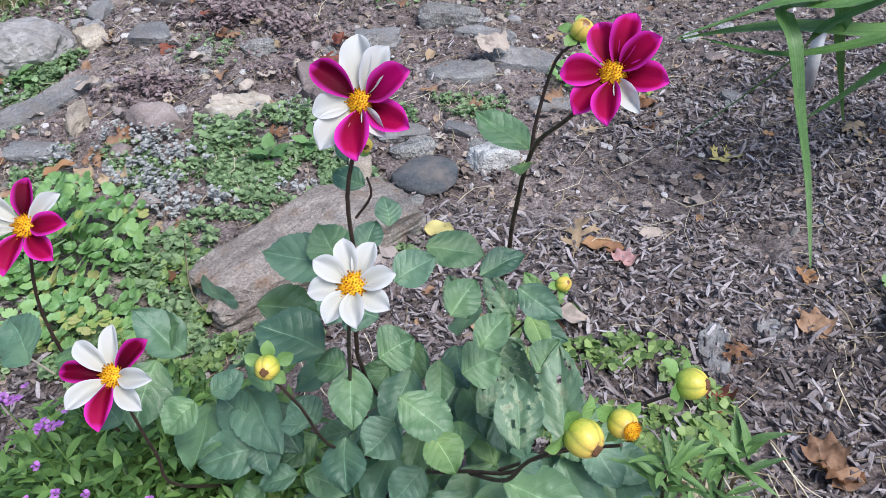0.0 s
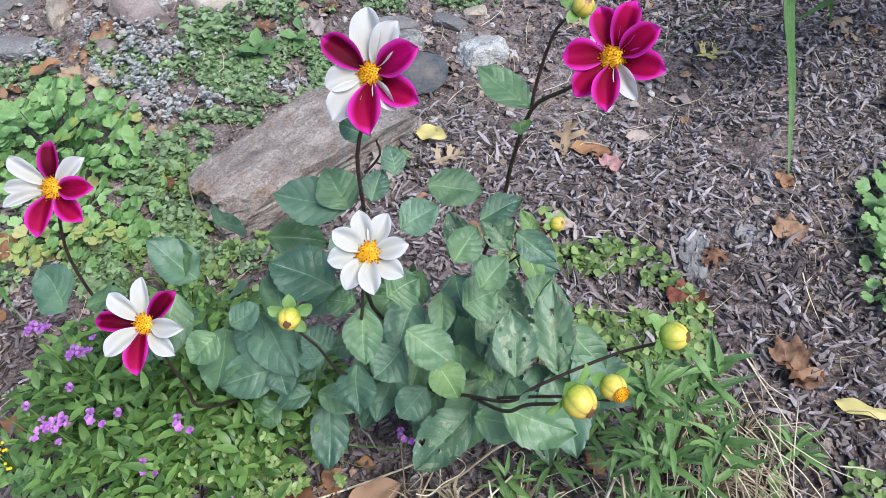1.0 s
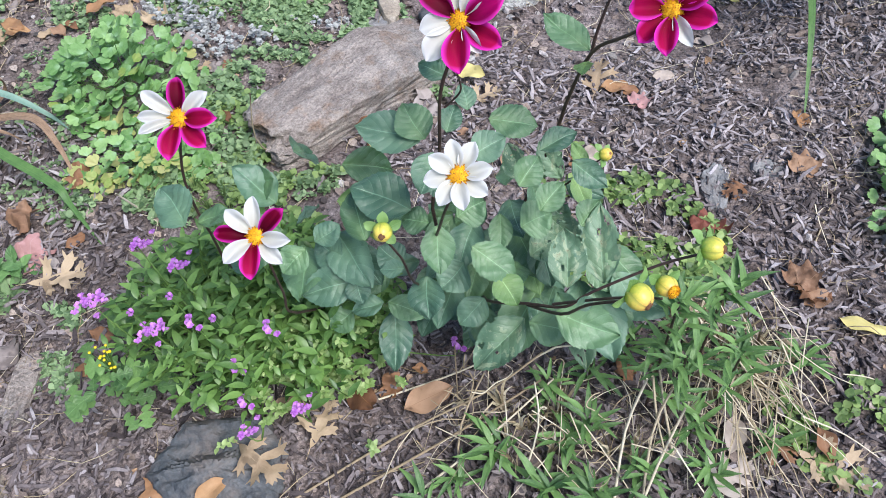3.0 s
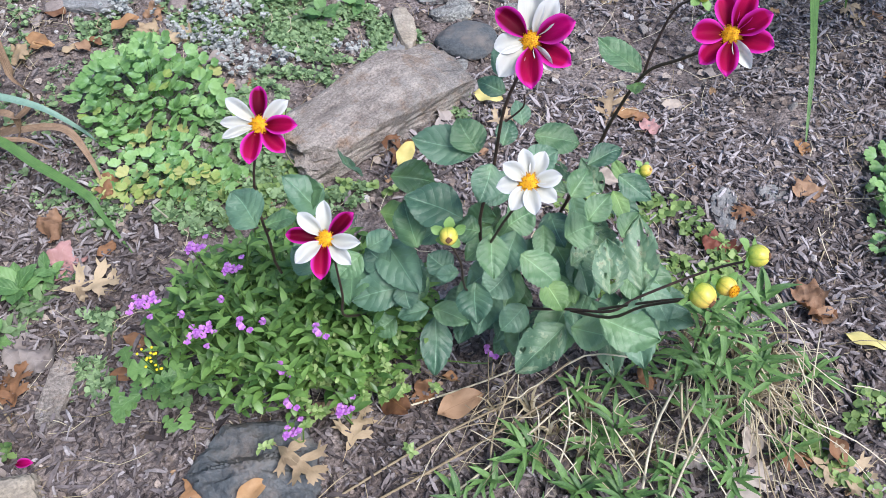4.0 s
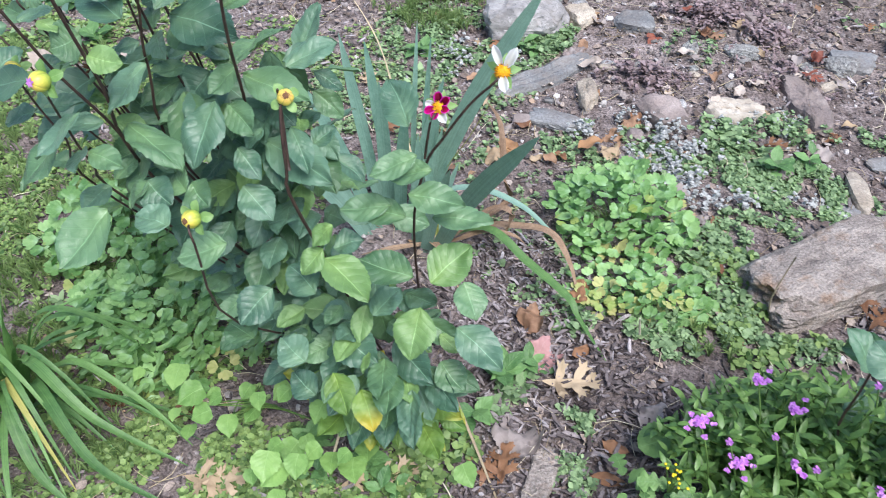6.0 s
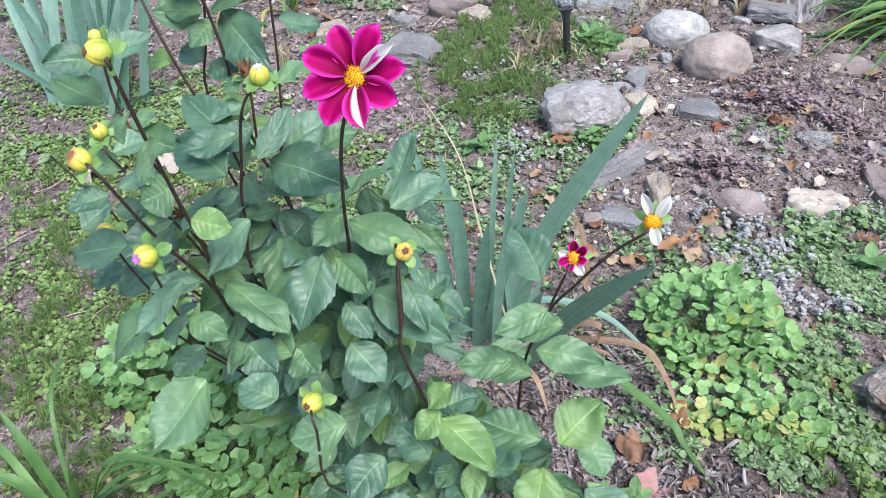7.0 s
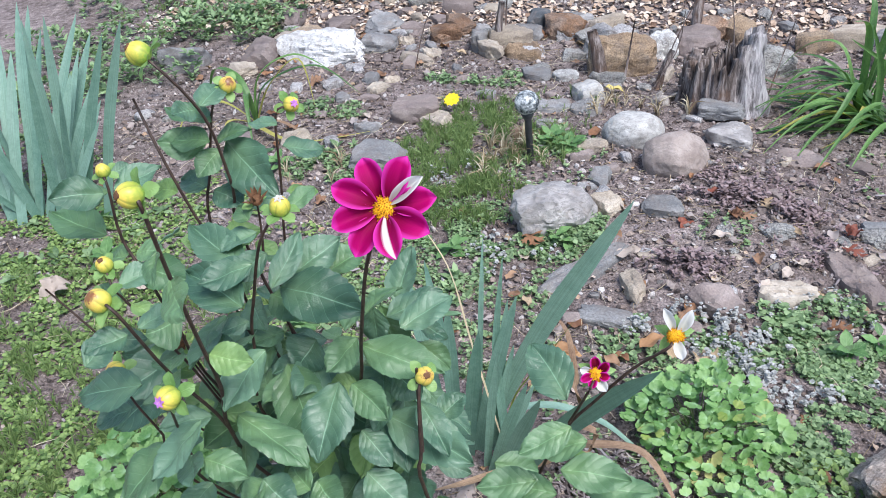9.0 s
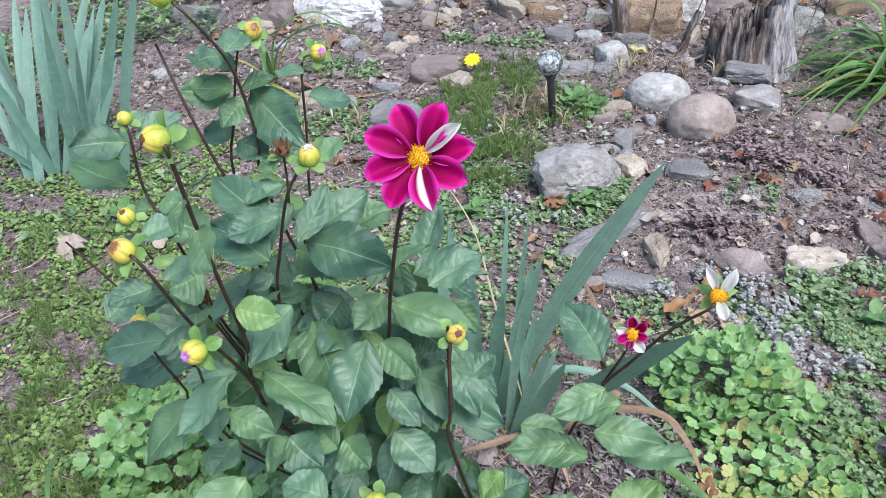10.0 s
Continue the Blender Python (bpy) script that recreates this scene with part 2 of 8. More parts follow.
def foliage(name, dark, light, vein=None, rough=0.45, through_light=0.25, by="object", spots=None, spec=0.5, veins=6.0, tipcol=None, bumpy=0.22, stripes=0.0, heart=None):
    """Leaf: base colours, lit a little from behind, with veins along its UV map."""
    m, b = blank(name, rough, spec)
    uvn = node(m, "ShaderNodeUVMap").outputs[0]
    sep = node(m, "ShaderNodeSeparateXYZ", Vector=uvn)
    u, v = sep.outputs[1], sep.outputs[0]
    r = each(m) if by == "object" else island(m)
    grain = noise_of(m, world_place(m), 140.0, 5.0, 0.75)
    patch = noise_of(m, world_place(m), 34.0, 4.0)
    k = calc(m, 'ADD', calc(m, 'MULTIPLY', r, 0.75), calc(m, 'ADD', calc(m, 'MULTIPLY', calc(m, 'SUBTRACT', grain, 0.36), 0.75), calc(m, 'MULTIPLY', calc(m, 'SUBTRACT', patch, 0.42), 0.8)))
    col = ramp(m, k, [(0.1, dark), (0.9, light)])
    if tipcol:
        t = calc(m, 'MULTIPLY', u, calc(m, 'ADD', r, 0.1))
        col = mix(m, ramp(m, t, [(0.45, (0, 0, 0)), (0.9, (1, 1, 1))]), col, tipcol)
    if heart:
        fan = calc(m, 'ABSOLUTE', calc(m, 'SINE', calc(m, 'MULTIPLY', v, 3.1416 * 9.0)))
        pale = calc(m, 'SUBTRACT', 0.55, calc(m, 'ADD', u, calc(m, 'MULTIPLY', fan, 0.05)))
        col = mix(m, ramp(m, pale, [(0.0, (0, 0, 0)), (0.5, (0.8, 0.8, 0.8))]), col, heart)
        bump(m, b, calc(m, 'MULTIPLY', fan, u), 0.10, 0.002)
    if spots:
        big = noise_of(m, world_place(m), 24.0, 2.0)
        col = mix(m, ramp(m, big, [(0.60, (0, 0, 0)), (0.66, (0.8, 0.8, 0.8))]), col, spots)
    if vein:
        av = calc(m, 'ABSOLUTE', calc(m, 'SUBTRACT', v, 0.5))
        mid = calc(m, 'MULTIPLY', calc(m, 'LESS_THAN', av, 0.012), 0.8)
        ph = calc(m, 'SUBTRACT', u, calc(m, 'MULTIPLY', av, 0.75))
        wv = calc(m, 'ABSOLUTE', calc(m, 'SINE', calc(m, 'MULTIPLY', ph, 3.1416 * veins)))
        side = calc(m, 'MULTIPLY', calc(m, 'LESS_THAN', wv, 0.05), 0.22)
        col = mix(m, calc(m, 'MAXIMUM', mid, side), col, vein)
        bump(m, b, calc(m, 'ADD', calc(m, 'MULTIPLY', wv, 0.6), calc(m, 'MULTIPLY', grain, 0.5)), bumpy, 0.0025)
    if stripes:
        ribs = noise_of(m, node(m, "ShaderNodeMapping", Vector=uvn, Scale=(34.0, 0.7, 1.0)).outputs[0], 1.0, 3.0, 0.6)
        col = mix(m, stripes, col, ramp(m, ribs, [(0.35, (0.25, 0.25, 0.25)), (0.65, (0.8, 0.8, 0.8))]), 'OVERLAY')
        bump(m, b, ribs, 0.35, 0.002)
    join(m, col, b.inputs["Base Color"])
    out = m.node_tree.nodes["Material Output"]
    tr = node(m, "ShaderNodeBsdfTranslucent", Color=mix(m, 1.0, col, (1.15, 1.25, 0.75), 'MULTIPLY'))
    mx = node(m, "ShaderNodeMixShader", i0=through_light)
    join(m, b.outputs[0], mx.inputs[1])
    join(m, tr.outputs[0], mx.inputs[2])
    join(m, mx.outputs[0], out.inputs[0])
    return m


def broadleaf(name, dark, light, rough=0.38, through_light=0.15, scar=None, tipcol=None):
    """Leathery dahlia leaf: an even green of its own, sunken paler veins, a soft gloss, pale chewed scars on old ones."""
    m, b = blank(name, rough, 0.65)
    uvn = node(m, "ShaderNodeUVMap").outputs[0]
    sep = node(m, "ShaderNodeSeparateXYZ", Vector=uvn)
    u, v = sep.outputs[1], sep.outputs[0]
    r = each(m)
    own = node(m, "ShaderNodeVectorMath", i0=uvn, i1=node(m, "ShaderNodeCombineXYZ", X=calc(m, 'MULTIPLY', r, 53.0), Y=calc(m, 'MULTIPLY', r, 17.0)).outputs[0]).outputs[0]
    av = calc(m, 'MULTIPLY', calc(m, 'ABSOLUTE', calc(m, 'SUBTRACT', v, 0.5)), 2.0)
    cloud = noise_of(m, own, 3.0, 3.0, 0.5)
    grain = noise_of(m, own, 42.0, 4.0, 0.7)
    k = calc(m, 'ADD', calc(m, 'MULTIPLY', r, 0.7), calc(m, 'ADD', calc(m, 'MULTIPLY', calc(m, 'SUBTRACT', cloud, 0.35), 0.7), calc(m, 'MULTIPLY', calc(m, 'SUBTRACT', grain, 0.5), 0.35)))
    col = ramp(m, k, [(0.05, dark), (0.95, light)])
    glow = calc(m, 'MULTIPLY', calc(m, 'SUBTRACT', 1.0, av), calc(m, 'SUBTRACT', 0.75, u))
    col = mix(m, ramp(m, glow, [(0.05, (0, 0, 0)), (0.65, (0.55, 0.55, 0.55))]), col, tuple(1.25 * c for c in (light[0] * 1.1, light[1], light[2] * 0.75)))
    if tipcol:
        t = calc(m, 'MULTIPLY', u, calc(m, 'ADD', r, 0.1))
        col = mix(m, ramp(m, t, [(0.45, (0, 0, 0)), (0.9, (1, 1, 1))]), col, tipcol)
    ph = calc(m, 'SUBTRACT', u, calc(m, 'MULTIPLY', av, 0.26))
    wv = calc(m, 'ABSOLUTE', calc(m, 'SINE', calc(m, 'MULTIPLY', ph, 3.1416 * 6.5)))
    mesh_v = node(m, "ShaderNodeTexVoronoi", Vector=node(m, "ShaderNodeMapping", Vector=own, Scale=(1.0, 1.3, 1.0)).outputs[0], Scale=24.0)
    mesh_v.feature = 'DISTANCE_TO_EDGE'
    net = ramp(m, mesh_v.outputs["Distance"], [(0.0, (0, 0, 0)), (0.16, (1, 1, 1))])
    mid = ramp(m, av, [(0.012, (0.75, 0.75, 0.75)), (0.032, (0, 0, 0))])
    side = ramp(m, wv, [(0.03, (0.30, 0.30, 0.30)), (0.10, (0, 0, 0))])
    paler = tuple(min(0.6, 1.45 * c + 0.02) for c in light)
    col = mix(m, calc(m, 'MAXIMUM', mid, side), col, paler)
    col = mix(m, 0.06, col, net, 'MULTIPLY')
    if scar:
        sc = noise_of(m, own, 4.2, 5.0, 0.62)
        where = ramp(m, calc(m, 'ADD', sc, calc(m, 'MULTIPLY', calc(m, 'SUBTRACT', wv, 0.5), 0.025)), [(0.55, (0, 0, 0)), (0.575, (0.85, 0.85, 0.85))])
        col = mix(m, where, col, scar)
        rim = ramp(m, calc(m, 'ABSOLUTE', calc(m, 'SUBTRACT', sc, 0.66)), [(0.004, (0.8, 0.8, 0.8)), (0.012, (0, 0, 0))])
        col = mix(m, rim, col, (0.20, 0.13, 0.06))
    join(m, col, b.inputs["Base Color"])
    join(m, calc(m, 'ADD', rough, calc(m, 'MULTIPLY', calc(m, 'SUBTRACT', cloud, 0.5), 0.25)), b.inputs["Roughness"])
    relief = calc(m, 'ADD', calc(m, 'MULTIPLY', calc(m, 'POWER', wv, 0.5), 1.0), calc(m, 'ADD', calc(m, 'MULTIPLY', net, 0.30), calc(m, 'MULTIPLY', grain, 0.3)))
    bump(m, b, relief, 0.36, 0.0017)
    out = m.node_tree.nodes["Material Output"]
    tr = node(m, "ShaderNodeBsdfTranslucent", Color=mix(m, 1.0, col, (1.15, 1.25, 0.75), 'MULTIPLY'))
    mx = node(m, "ShaderNodeMixShader", i0=through_light)
    join(m, b.outputs[0], mx.inputs[1])
    join(m, tr.outputs[0], mx.inputs[2])
    join(m, mx.outputs[0], out.inputs[0])
    return m


def stone_mat(name, c1, c2, c3, scale=9.0, speck=None, bands=0.0, rough=0.85, grit=1.0):
    m, b = blank(name, rough, 0.3)
    co = coords(m)
    sh = node(m, "ShaderNodeVectorMath", i0=co, i1=node(m, "ShaderNodeCombineXYZ", X=calc(m, 'MULTIPLY', each(m), 37.0)).outputs[0])
    p = sh.outputs[0]
    n1 = noise_of(m, p, scale, 6.0, 0.65)
    if bands:
        st = node(m, "ShaderNodeMapping", Vector=p, Scale=(0.45, 2.2, bands))
        n1 = calc(m, 'ADD', calc(m, 'MULTIPLY', n1, 0.45), calc(m, 'MULTIPLY', noise_of(m, st.outputs[0], scale, 5.0), 0.55))
    col = ramp(m, n1, [(0.32, c1), (0.5, c2), (0.68, c3)])
    fine = noise_of(m, p, 160.0, 3.0, 0.7)
    col = mix(m, 0.75 * grit, col, ramp(m, fine, [(0.3, (0.18, 0.18, 0.18)), (0.7, (0.88, 0.88, 0.88))]), 'OVERLAY')
    if speck:
        vo = node(m, "ShaderNodeTexNoise", Vector=p, Scale=55.0, Detail=5.0, Roughness=0.8).outputs[0]
        col = mix(m, ramp(m, vo, [(0.52, (0, 0, 0)), (0.6, (1, 1, 1))]), col, speck)
    dust = noise_of(m, p, 14.0, 5.0, 0.7)
    col = mix(m, ramp(m, dust, [(0.45, (0, 0, 0)), (0.7, (0.75, 0.75, 0.75))]), col, (0.20, 0.17, 0.155))
    tone = calc(m, 'ADD', calc(m, 'MULTIPLY', each(m), 0.35), 0.82)
    col = mix(m, 1.0, col, node(m, "ShaderNodeCombineColor", Red=tone, Green=tone, Blue=tone).outputs[0], 'MULTIPLY')
    join(m, col, b.inputs["Base Color"])
    bump(m, b, calc(m, 'ADD', n1, calc(m, 'MULTIPLY', fine, 0.5 * grit * grit)), 1.0, 0.022 if grit > 0.8 else 0.016)
    return m


def cobble_mat(name, c1, c2, c3, speck):
    """Water-worn stone: soft mottling, faint veins, a fine salt-and-pepper grain."""
    m, b = blank(name, 0.72, 0.35)
    p = node(m, "ShaderNodeVectorMath", i0=coords(m), i1=node(m, "ShaderNodeCombineXYZ", X=calc(m, 'MULTIPLY', each(m), 37.0)).outputs[0]).outputs[0]
    cloud = noise_of(m, p, 16.0, 5.0, 0.6)
    col = ramp(m, cloud, [(0.34, c1), (0.5, c2), (0.66, c3)])
    vein = noise_of(m, node(m, "ShaderNodeMapping", Vector=p, Rotation=(0.4, 0.3, 0.7), Scale=(1.0, 3.5, 1.5)).outputs[0], 9.0, 6.0, 0.65)
    col = mix(m, ramp(m, calc(m, 'ABSOLUTE', calc(m, 'SUBTRACT', vein, 0.5)), [(0.0, (0.55, 0.55, 0.55)), (0.03, (0, 0, 0))]), col, speck)
    grain = noise_of(m, p, 170.0, 3.0, 0.7)
    col = mix(m, ramp(m, grain, [(0.58, (0, 0, 0)), (0.66, (0.6, 0.6, 0.6))]), col, speck)
    dust = noise_of(m, p, 22.0, 4.0, 0.7)
    col = mix(m, ramp(m, dust, [(0.52, (0, 0, 0)), (0.72, (0.5, 0.5, 0.5))]), col, (0.27, 0.23, 0.20))
    join(m, col, b.inputs["Base Color"])
    bump(m, b, calc(m, 'ADD', cloud, calc(m, 'MULTIPLY', grain, 0.25)), 0.6, 0.008)
    return m


def strata_mat(name):
    """Weathered layered sandstone: grain along its length, rust stains and dark seams."""
    m, b = blank(name, 0.88, 0.25)
    p = coords(m)
    st = node(m, "ShaderNodeMapping", Vector=p, Rotation=(0, 0, radians(-9)), Scale=(7.0, 13.0, 30.0))
    grain = noise_of(m, st.outputs[0], 1.6, 7.0, 0.68)
    patch = noise_of(m, p, 9.0, 6.0, 0.7)
    fine = noise_of(m, p, 190.0, 4.0, 0.75)
    k = calc(m, 'ADD', calc(m, 'MULTIPLY', grain, 0.45), calc(m, 'MULTIPLY', patch, 0.55))
    col = ramp(m, k, [(0.34, (0.15, 0.125, 0.115)), (0.42, (0.33, 0.28, 0.255)), (0.52, (0.47, 0.405, 0.37)), (0.66, (0.60, 0.535, 0.495))])
    rust = noise_of(m, p, 13.0, 5.0, 0.65)
    col = mix(m, ramp(m, rust, [(0.52, (0, 0, 0)), (0.68, (0.7, 0.7, 0.7))]), col, (0.36, 0.20, 0.10))
    grey = noise_of(m, p, 6.0, 5.0, 0.7)
    col = mix(m, ramp(m, grey, [(0.5, (0, 0, 0)), (0.64, (0.75, 0.75, 0.75))]), col, (0.23, 0.225, 0.225))
    seam = calc(m, 'ABSOLUTE', calc(m, 'SUBTRACT', grain, 0.47))
    col = mix(m, ramp(m, seam, [(0.0, (0.45, 0.45, 0.45)), (0.012, (0, 0, 0))]), col, (0.07, 0.058, 0.055))
    col = mix(m, 0.7, col, ramp(m, fine, [(0.3, (0.16, 0.16, 0.16)), (0.7, (0.86, 0.86, 0.86))]), 'OVERLAY')
    join(m, col, b.inputs["Base Color"])
    bump(m, b, calc(m, 'ADD', calc(m, 'MULTIPLY', grain, 1.2), calc(m, 'ADD', patch, calc(m, 'MULTIPLY', fine, 0.4))), 1.0, 0.02)
    return m


def scatter_mat(name, stops, rough=0.85, fibre=None, spec=0.25, by=island):
    """For joined litter: a colour per piece, with grain along each piece."""
    m, b = blank(name, rough, spec)
    col = ramp(m, by(m), stops)
    g = noise_of(m, world_place(m), 220.0, 3.0, 0.7)
    if fibre:
        st = node(m, "ShaderNodeMapping", Vector=node(m, "ShaderNodeUVMap").outputs[0], Scale=(9.0, 1.5, 1.0))
        g = calc(m, 'ADD', calc(m, 'MULTIPLY', g, 0.5), calc(m, 'MULTIPLY', noise_of(m, st.outputs[0], 2.0, 3.0), 0.5))
    col = mix(m, 0.6, col, ramp(m, g, [(0.3, (0.2, 0.2, 0.2)), (0.7, (0.85, 0.85, 0.85))]), 'OVERLAY')
    join(m, col, b.inputs["Base Color"])
    bump(m, b, g, 0.5, 0.003)
    return m


def soil_mat():
    m, b = blank("soil", 0.95, 0.15)
    p = world_place(m)
    big = noise_of(m, p, 1.7, 4.0)
    mid = noise_of(m, p, 26.0, 6.0, 0.7)
    fine = noise_of(m, p, 150.0, 4.0, 0.75)
    col = ramp(m, calc(m, 'ADD', calc(m, 'MULTIPLY', mid, 0.7), calc(m, 'MULTIPLY', big, 0.35)),
               [(0.34, (0.04, 0.030, 0.029)), (0.50, (0.175, 0.142, 0.137)), (0.68, (0.35, 0.298, 0.292))])
    crumb = node(m, "ShaderNodeTexVoronoi", Vector=p, Scale=120.0).outputs["Distance"]
    col = mix(m, 0.85, col, ramp(m, fine, [(0.3, (0.08, 0.08, 0.08)), (0.7, (0.95, 0.95, 0.95))]), 'OVERLAY')
    join(m, col, b.inputs["Base Color"])
    bump(m, b, calc(m, 'ADD', calc(m, 'MULTIPLY', mid, 1.0), calc(m, 'MULTIPLY', calc(m, 'SUBTRACT', fine, crumb), 0.4)), 0.9, 0.014)
    return m


def petal_mat(name, inner, outer, edge, streak=None, rough=0.6):
    m, b = blank(name, rough, 0.12)
    sep = node(m, "ShaderNodeSeparateXYZ", Vector=node(m, "ShaderNodeUVMap").outputs[0])
    u, v = sep.outputs[1], sep.outputs[0]
    av = calc(m, 'MULTIPLY', calc(m, 'ABSOLUTE', calc(m, 'SUBTRACT', v, 0.5)), 2.0)
    st = node(m, "ShaderNodeMapping", Vector=node(m, "ShaderNodeUVMap").outputs[0], Scale=(26.0, 1.2, 1.0))
    lines = noise_of(m, st.outputs[0], 1.0, 2.0)
    k = calc(m, 'ADD', calc(m, 'MULTIPLY', u, 0.8), calc(m, 'MULTIPLY', calc(m, 'SUBTRACT', lines, 0.5), 0.18))
    col = ramp(m, k, [(0.15, inner), (0.75, outer)])
    rim = calc(m, 'MAXIMUM', av, calc(m, 'MULTIPLY', calc(m, 'SUBTRACT', u, 0.62), 2.7))
    col = mix(m, ramp(m, rim, [(0.62, (0, 0, 0)), (0.96, (1, 1, 1))]), col, edge)
    if streak:
        col = mix(m, ramp(m, calc(m, 'ADD', calc(m, 'ABSOLUTE', calc(m, 'SUBTRACT', v, 0.62)), calc(m, 'MULTIPLY', lines, 0.06)), [(0.10, (1, 1, 1)), (0.17, (0, 0, 0))]), col, streak)
    join(m, col, b.inputs["Base Color"])
    bump(m, b, lines, 0.3, 0.0016)
    out = m.node_tree.nodes["Material Output"]
    tr = node(m, "ShaderNodeBsdfTranslucent", Color=col)
    mx = node(m, "ShaderNodeMixShader", i0=0.3)
    join(m, b.outputs[0], mx.inputs[1])
    join(m, tr.outputs[0], mx.inputs[2])
    join(m, mx.outputs[0], out.inputs[0])
    return m


def bud_mat():
    """Bud scales: green at the foot, yellow above, brown where they meet at the tip."""
    m, b = blank("bud_scale", 0.42, 0.45)
    sep = node(m, "ShaderNodeSeparateXYZ", Vector=node(m, "ShaderNodeUVMap").outputs[0])
    groove, up = sep.outputs[0], sep.outputs[1]
    mottle = noise_of(m, world_place(m), 260.0, 4.0)
    shift = calc(m, 'ADD', up, calc(m, 'MULTIPLY', calc(m, 'SUBTRACT', mottle, 0.5), 0.5))
    own = calc(m, 'MULTIPLY', calc(m, 'SUBTRACT', each(m), 0.5), 0.25)
    col = ramp(m, calc(m, 'ADD', shift, own), [(0.2, (0.20, 0.33, 0.06)), (0.48, (0.44, 0.46, 0.07)), (0.72, (0.70, 0.56, 0.10)), (0.9, (0.62, 0.42, 0.10)), (0.99, (0.22, 0.09, 0.04))])
    col = mix(m, ramp(m, groove, [(0.5, (0.55, 0.55, 0.55)), (0.60, (0, 0, 0))]), col, (0.20, 0.24, 0.05))
    join(m, col, b.inputs["Base Color"])
    bump(m, b, mottle, 0.15, 0.001)
    return m


def plain(name, a, bcol, rough=0.6, scale=40.0, spec=0.4, metal=0.0, rel=0.3):
    m, b = blank(name, rough, spec)
    g = noise_of(m, coords(m), scale, 5.0, 0.65)
    join(m, ramp(m, g, [(0.35, a), (0.65, bcol)]), b.inputs["Base Color"])
    b.inputs["Metallic"].default_value = metal
    bump(m, b, g, rel, 0.003)
    return m


def dryleaf(name, a, bcol, vein):
    return foliage(name, a, bcol, vein, rough=0.6, through_light=0.12, spec=0.3, veins=4.0, spots=tuple(c * 0.55 for c in a), bumpy=0.15)


SOIL = soil_mat()
CHIP = scatter_mat("bark_mulch", [(0.0, (0.032, 0.025, 0.027)), (0.35, (0.117, 0.097, 0.099)), (0.7, (0.201, 0.170, 0.174)), (0.95, (0.287, 0.251, 0.258)), (1.0, (0.402, 0.369, 0.388))], 0.85, True)
CHIPGREY = scatter_mat("paler_bark_mulch", [(0.0, (0.050, 0.042, 0.043)), (0.3, (0.165, 0.140, 0.144)), (0.65, (0.281, 0.246, 0.255)), (0.94, (0.380, 0.341, 0.357)), (1.0, (0.473, 0.441, 0.470))], 0.85, True)
CRUMB = scatter_mat("soil_crumbs", [(0.0, (0.06, 0.05, 0.05)), (0.5, (0.17, 0.145, 0.14)), (0.85, (0.30, 0.265, 0.262)), (1.0, (0.50, 0.47, 0.47))])
GRAVEL = scatter_mat("stone_chips", [(0.0, (0.07, 0.065, 0.065)), (0.35, (0.20, 0.185, 0.18)), (0.6, (0.34, 0.30, 0.28)), (0.9, (0.44, 0.415, 0.42)), (1.0, (0.56, 0.54, 0.55))])
FLAKE = scatter_mat("leaf_flakes", [(0.0, (0.085, 0.064, 0.056)), (0.45, (0.20, 0.157, 0.14)), (0.75, (0.30, 0.24, 0.21)), (0.93, (0.40, 0.335, 0.30)), (1.0, (0.34, 0.21, 0.12))])
DEADSTALK = scatter_mat("dead_stalk", [(0.0, (0.26, 0.20, 0.13)), (0.4, (0.44, 0.37, 0.26)), (1.0, (0.64, 0.58, 0.46))], 0.7, True, by=each)
STRAW = scatter_mat("dry_straw", [(0.0, (0.24, 0.18, 0.11)), (0.5, (0.46, 0.38, 0.25)), (1.0, (0.68, 0.61, 0.47))], 0.7, True)
GRANITE = stone_mat("granite", (0.20, 0.20, 0.20), (0.36, 0.36, 0.35), (0.52, 0.52, 0.50), 7.0, (0.16, 0.16, 0.17))
QUARTZ = stone_mat("quartz", (0.50, 0.50, 0.50), (0.68, 0.68, 0.67), (0.82, 0.82, 0.81), 9.0, (0.42, 0.42, 0.43))
WHITEQ = stone_mat("white_quartz", (0.42, 0.42, 0.43), (0.62, 0.62, 0.63), (0.74, 0.74, 0.75), 7.0, (0.34, 0.34, 0.35), 2.0, 0.7, grit=0.6)
SLATE = stone_mat("slate", (0.12, 0.125, 0.135), (0.22, 0.222, 0.23), (0.37, 0.365, 0.365), 6.0, None, 5.0, grit=0.6)
DARKST = stone_mat("dark_slate", (0.04, 0.046, 0.054), (0.078, 0.087, 0.098), (0.15, 0.152, 0.156), 8.0, None, 2.0, 0.7, grit=0.55)
TANST = stone_mat("tan_stone", (0.22, 0.18, 0.14), (0.38, 0.325, 0.265), (0.52, 0.47, 0.41), 5.0, None, 4.0, grit=0.6)
SANDST = strata_mat("sandstone")
PURPST = stone_mat("mauve_stone", (0.13, 0.105, 0.103), (0.215, 0.175, 0.168), (0.33, 0.285, 0.272), 6.0, None, 3.0, grit=0.5)
RUSTST = stone_mat("rust_stone", (0.15, 0.08, 0.05), (0.27, 0.16, 0.10), (0.40, 0.30, 0.24), 5.0)
LEAF_A = broadleaf("dahlia_leaf", (0.05, 0.122, 0.078), (0.150, 0.275, 0.182))
LEAF_E = broadleaf("dahlia_leaf_mid", (0.066, 0.146, 0.070), (0.152, 0.28, 0.144))
LEAF_B = broadleaf("dahlia_leaf_young", (0.12, 0.235, 0.075), (0.22, 0.37, 0.14), 0.42, 0.22)
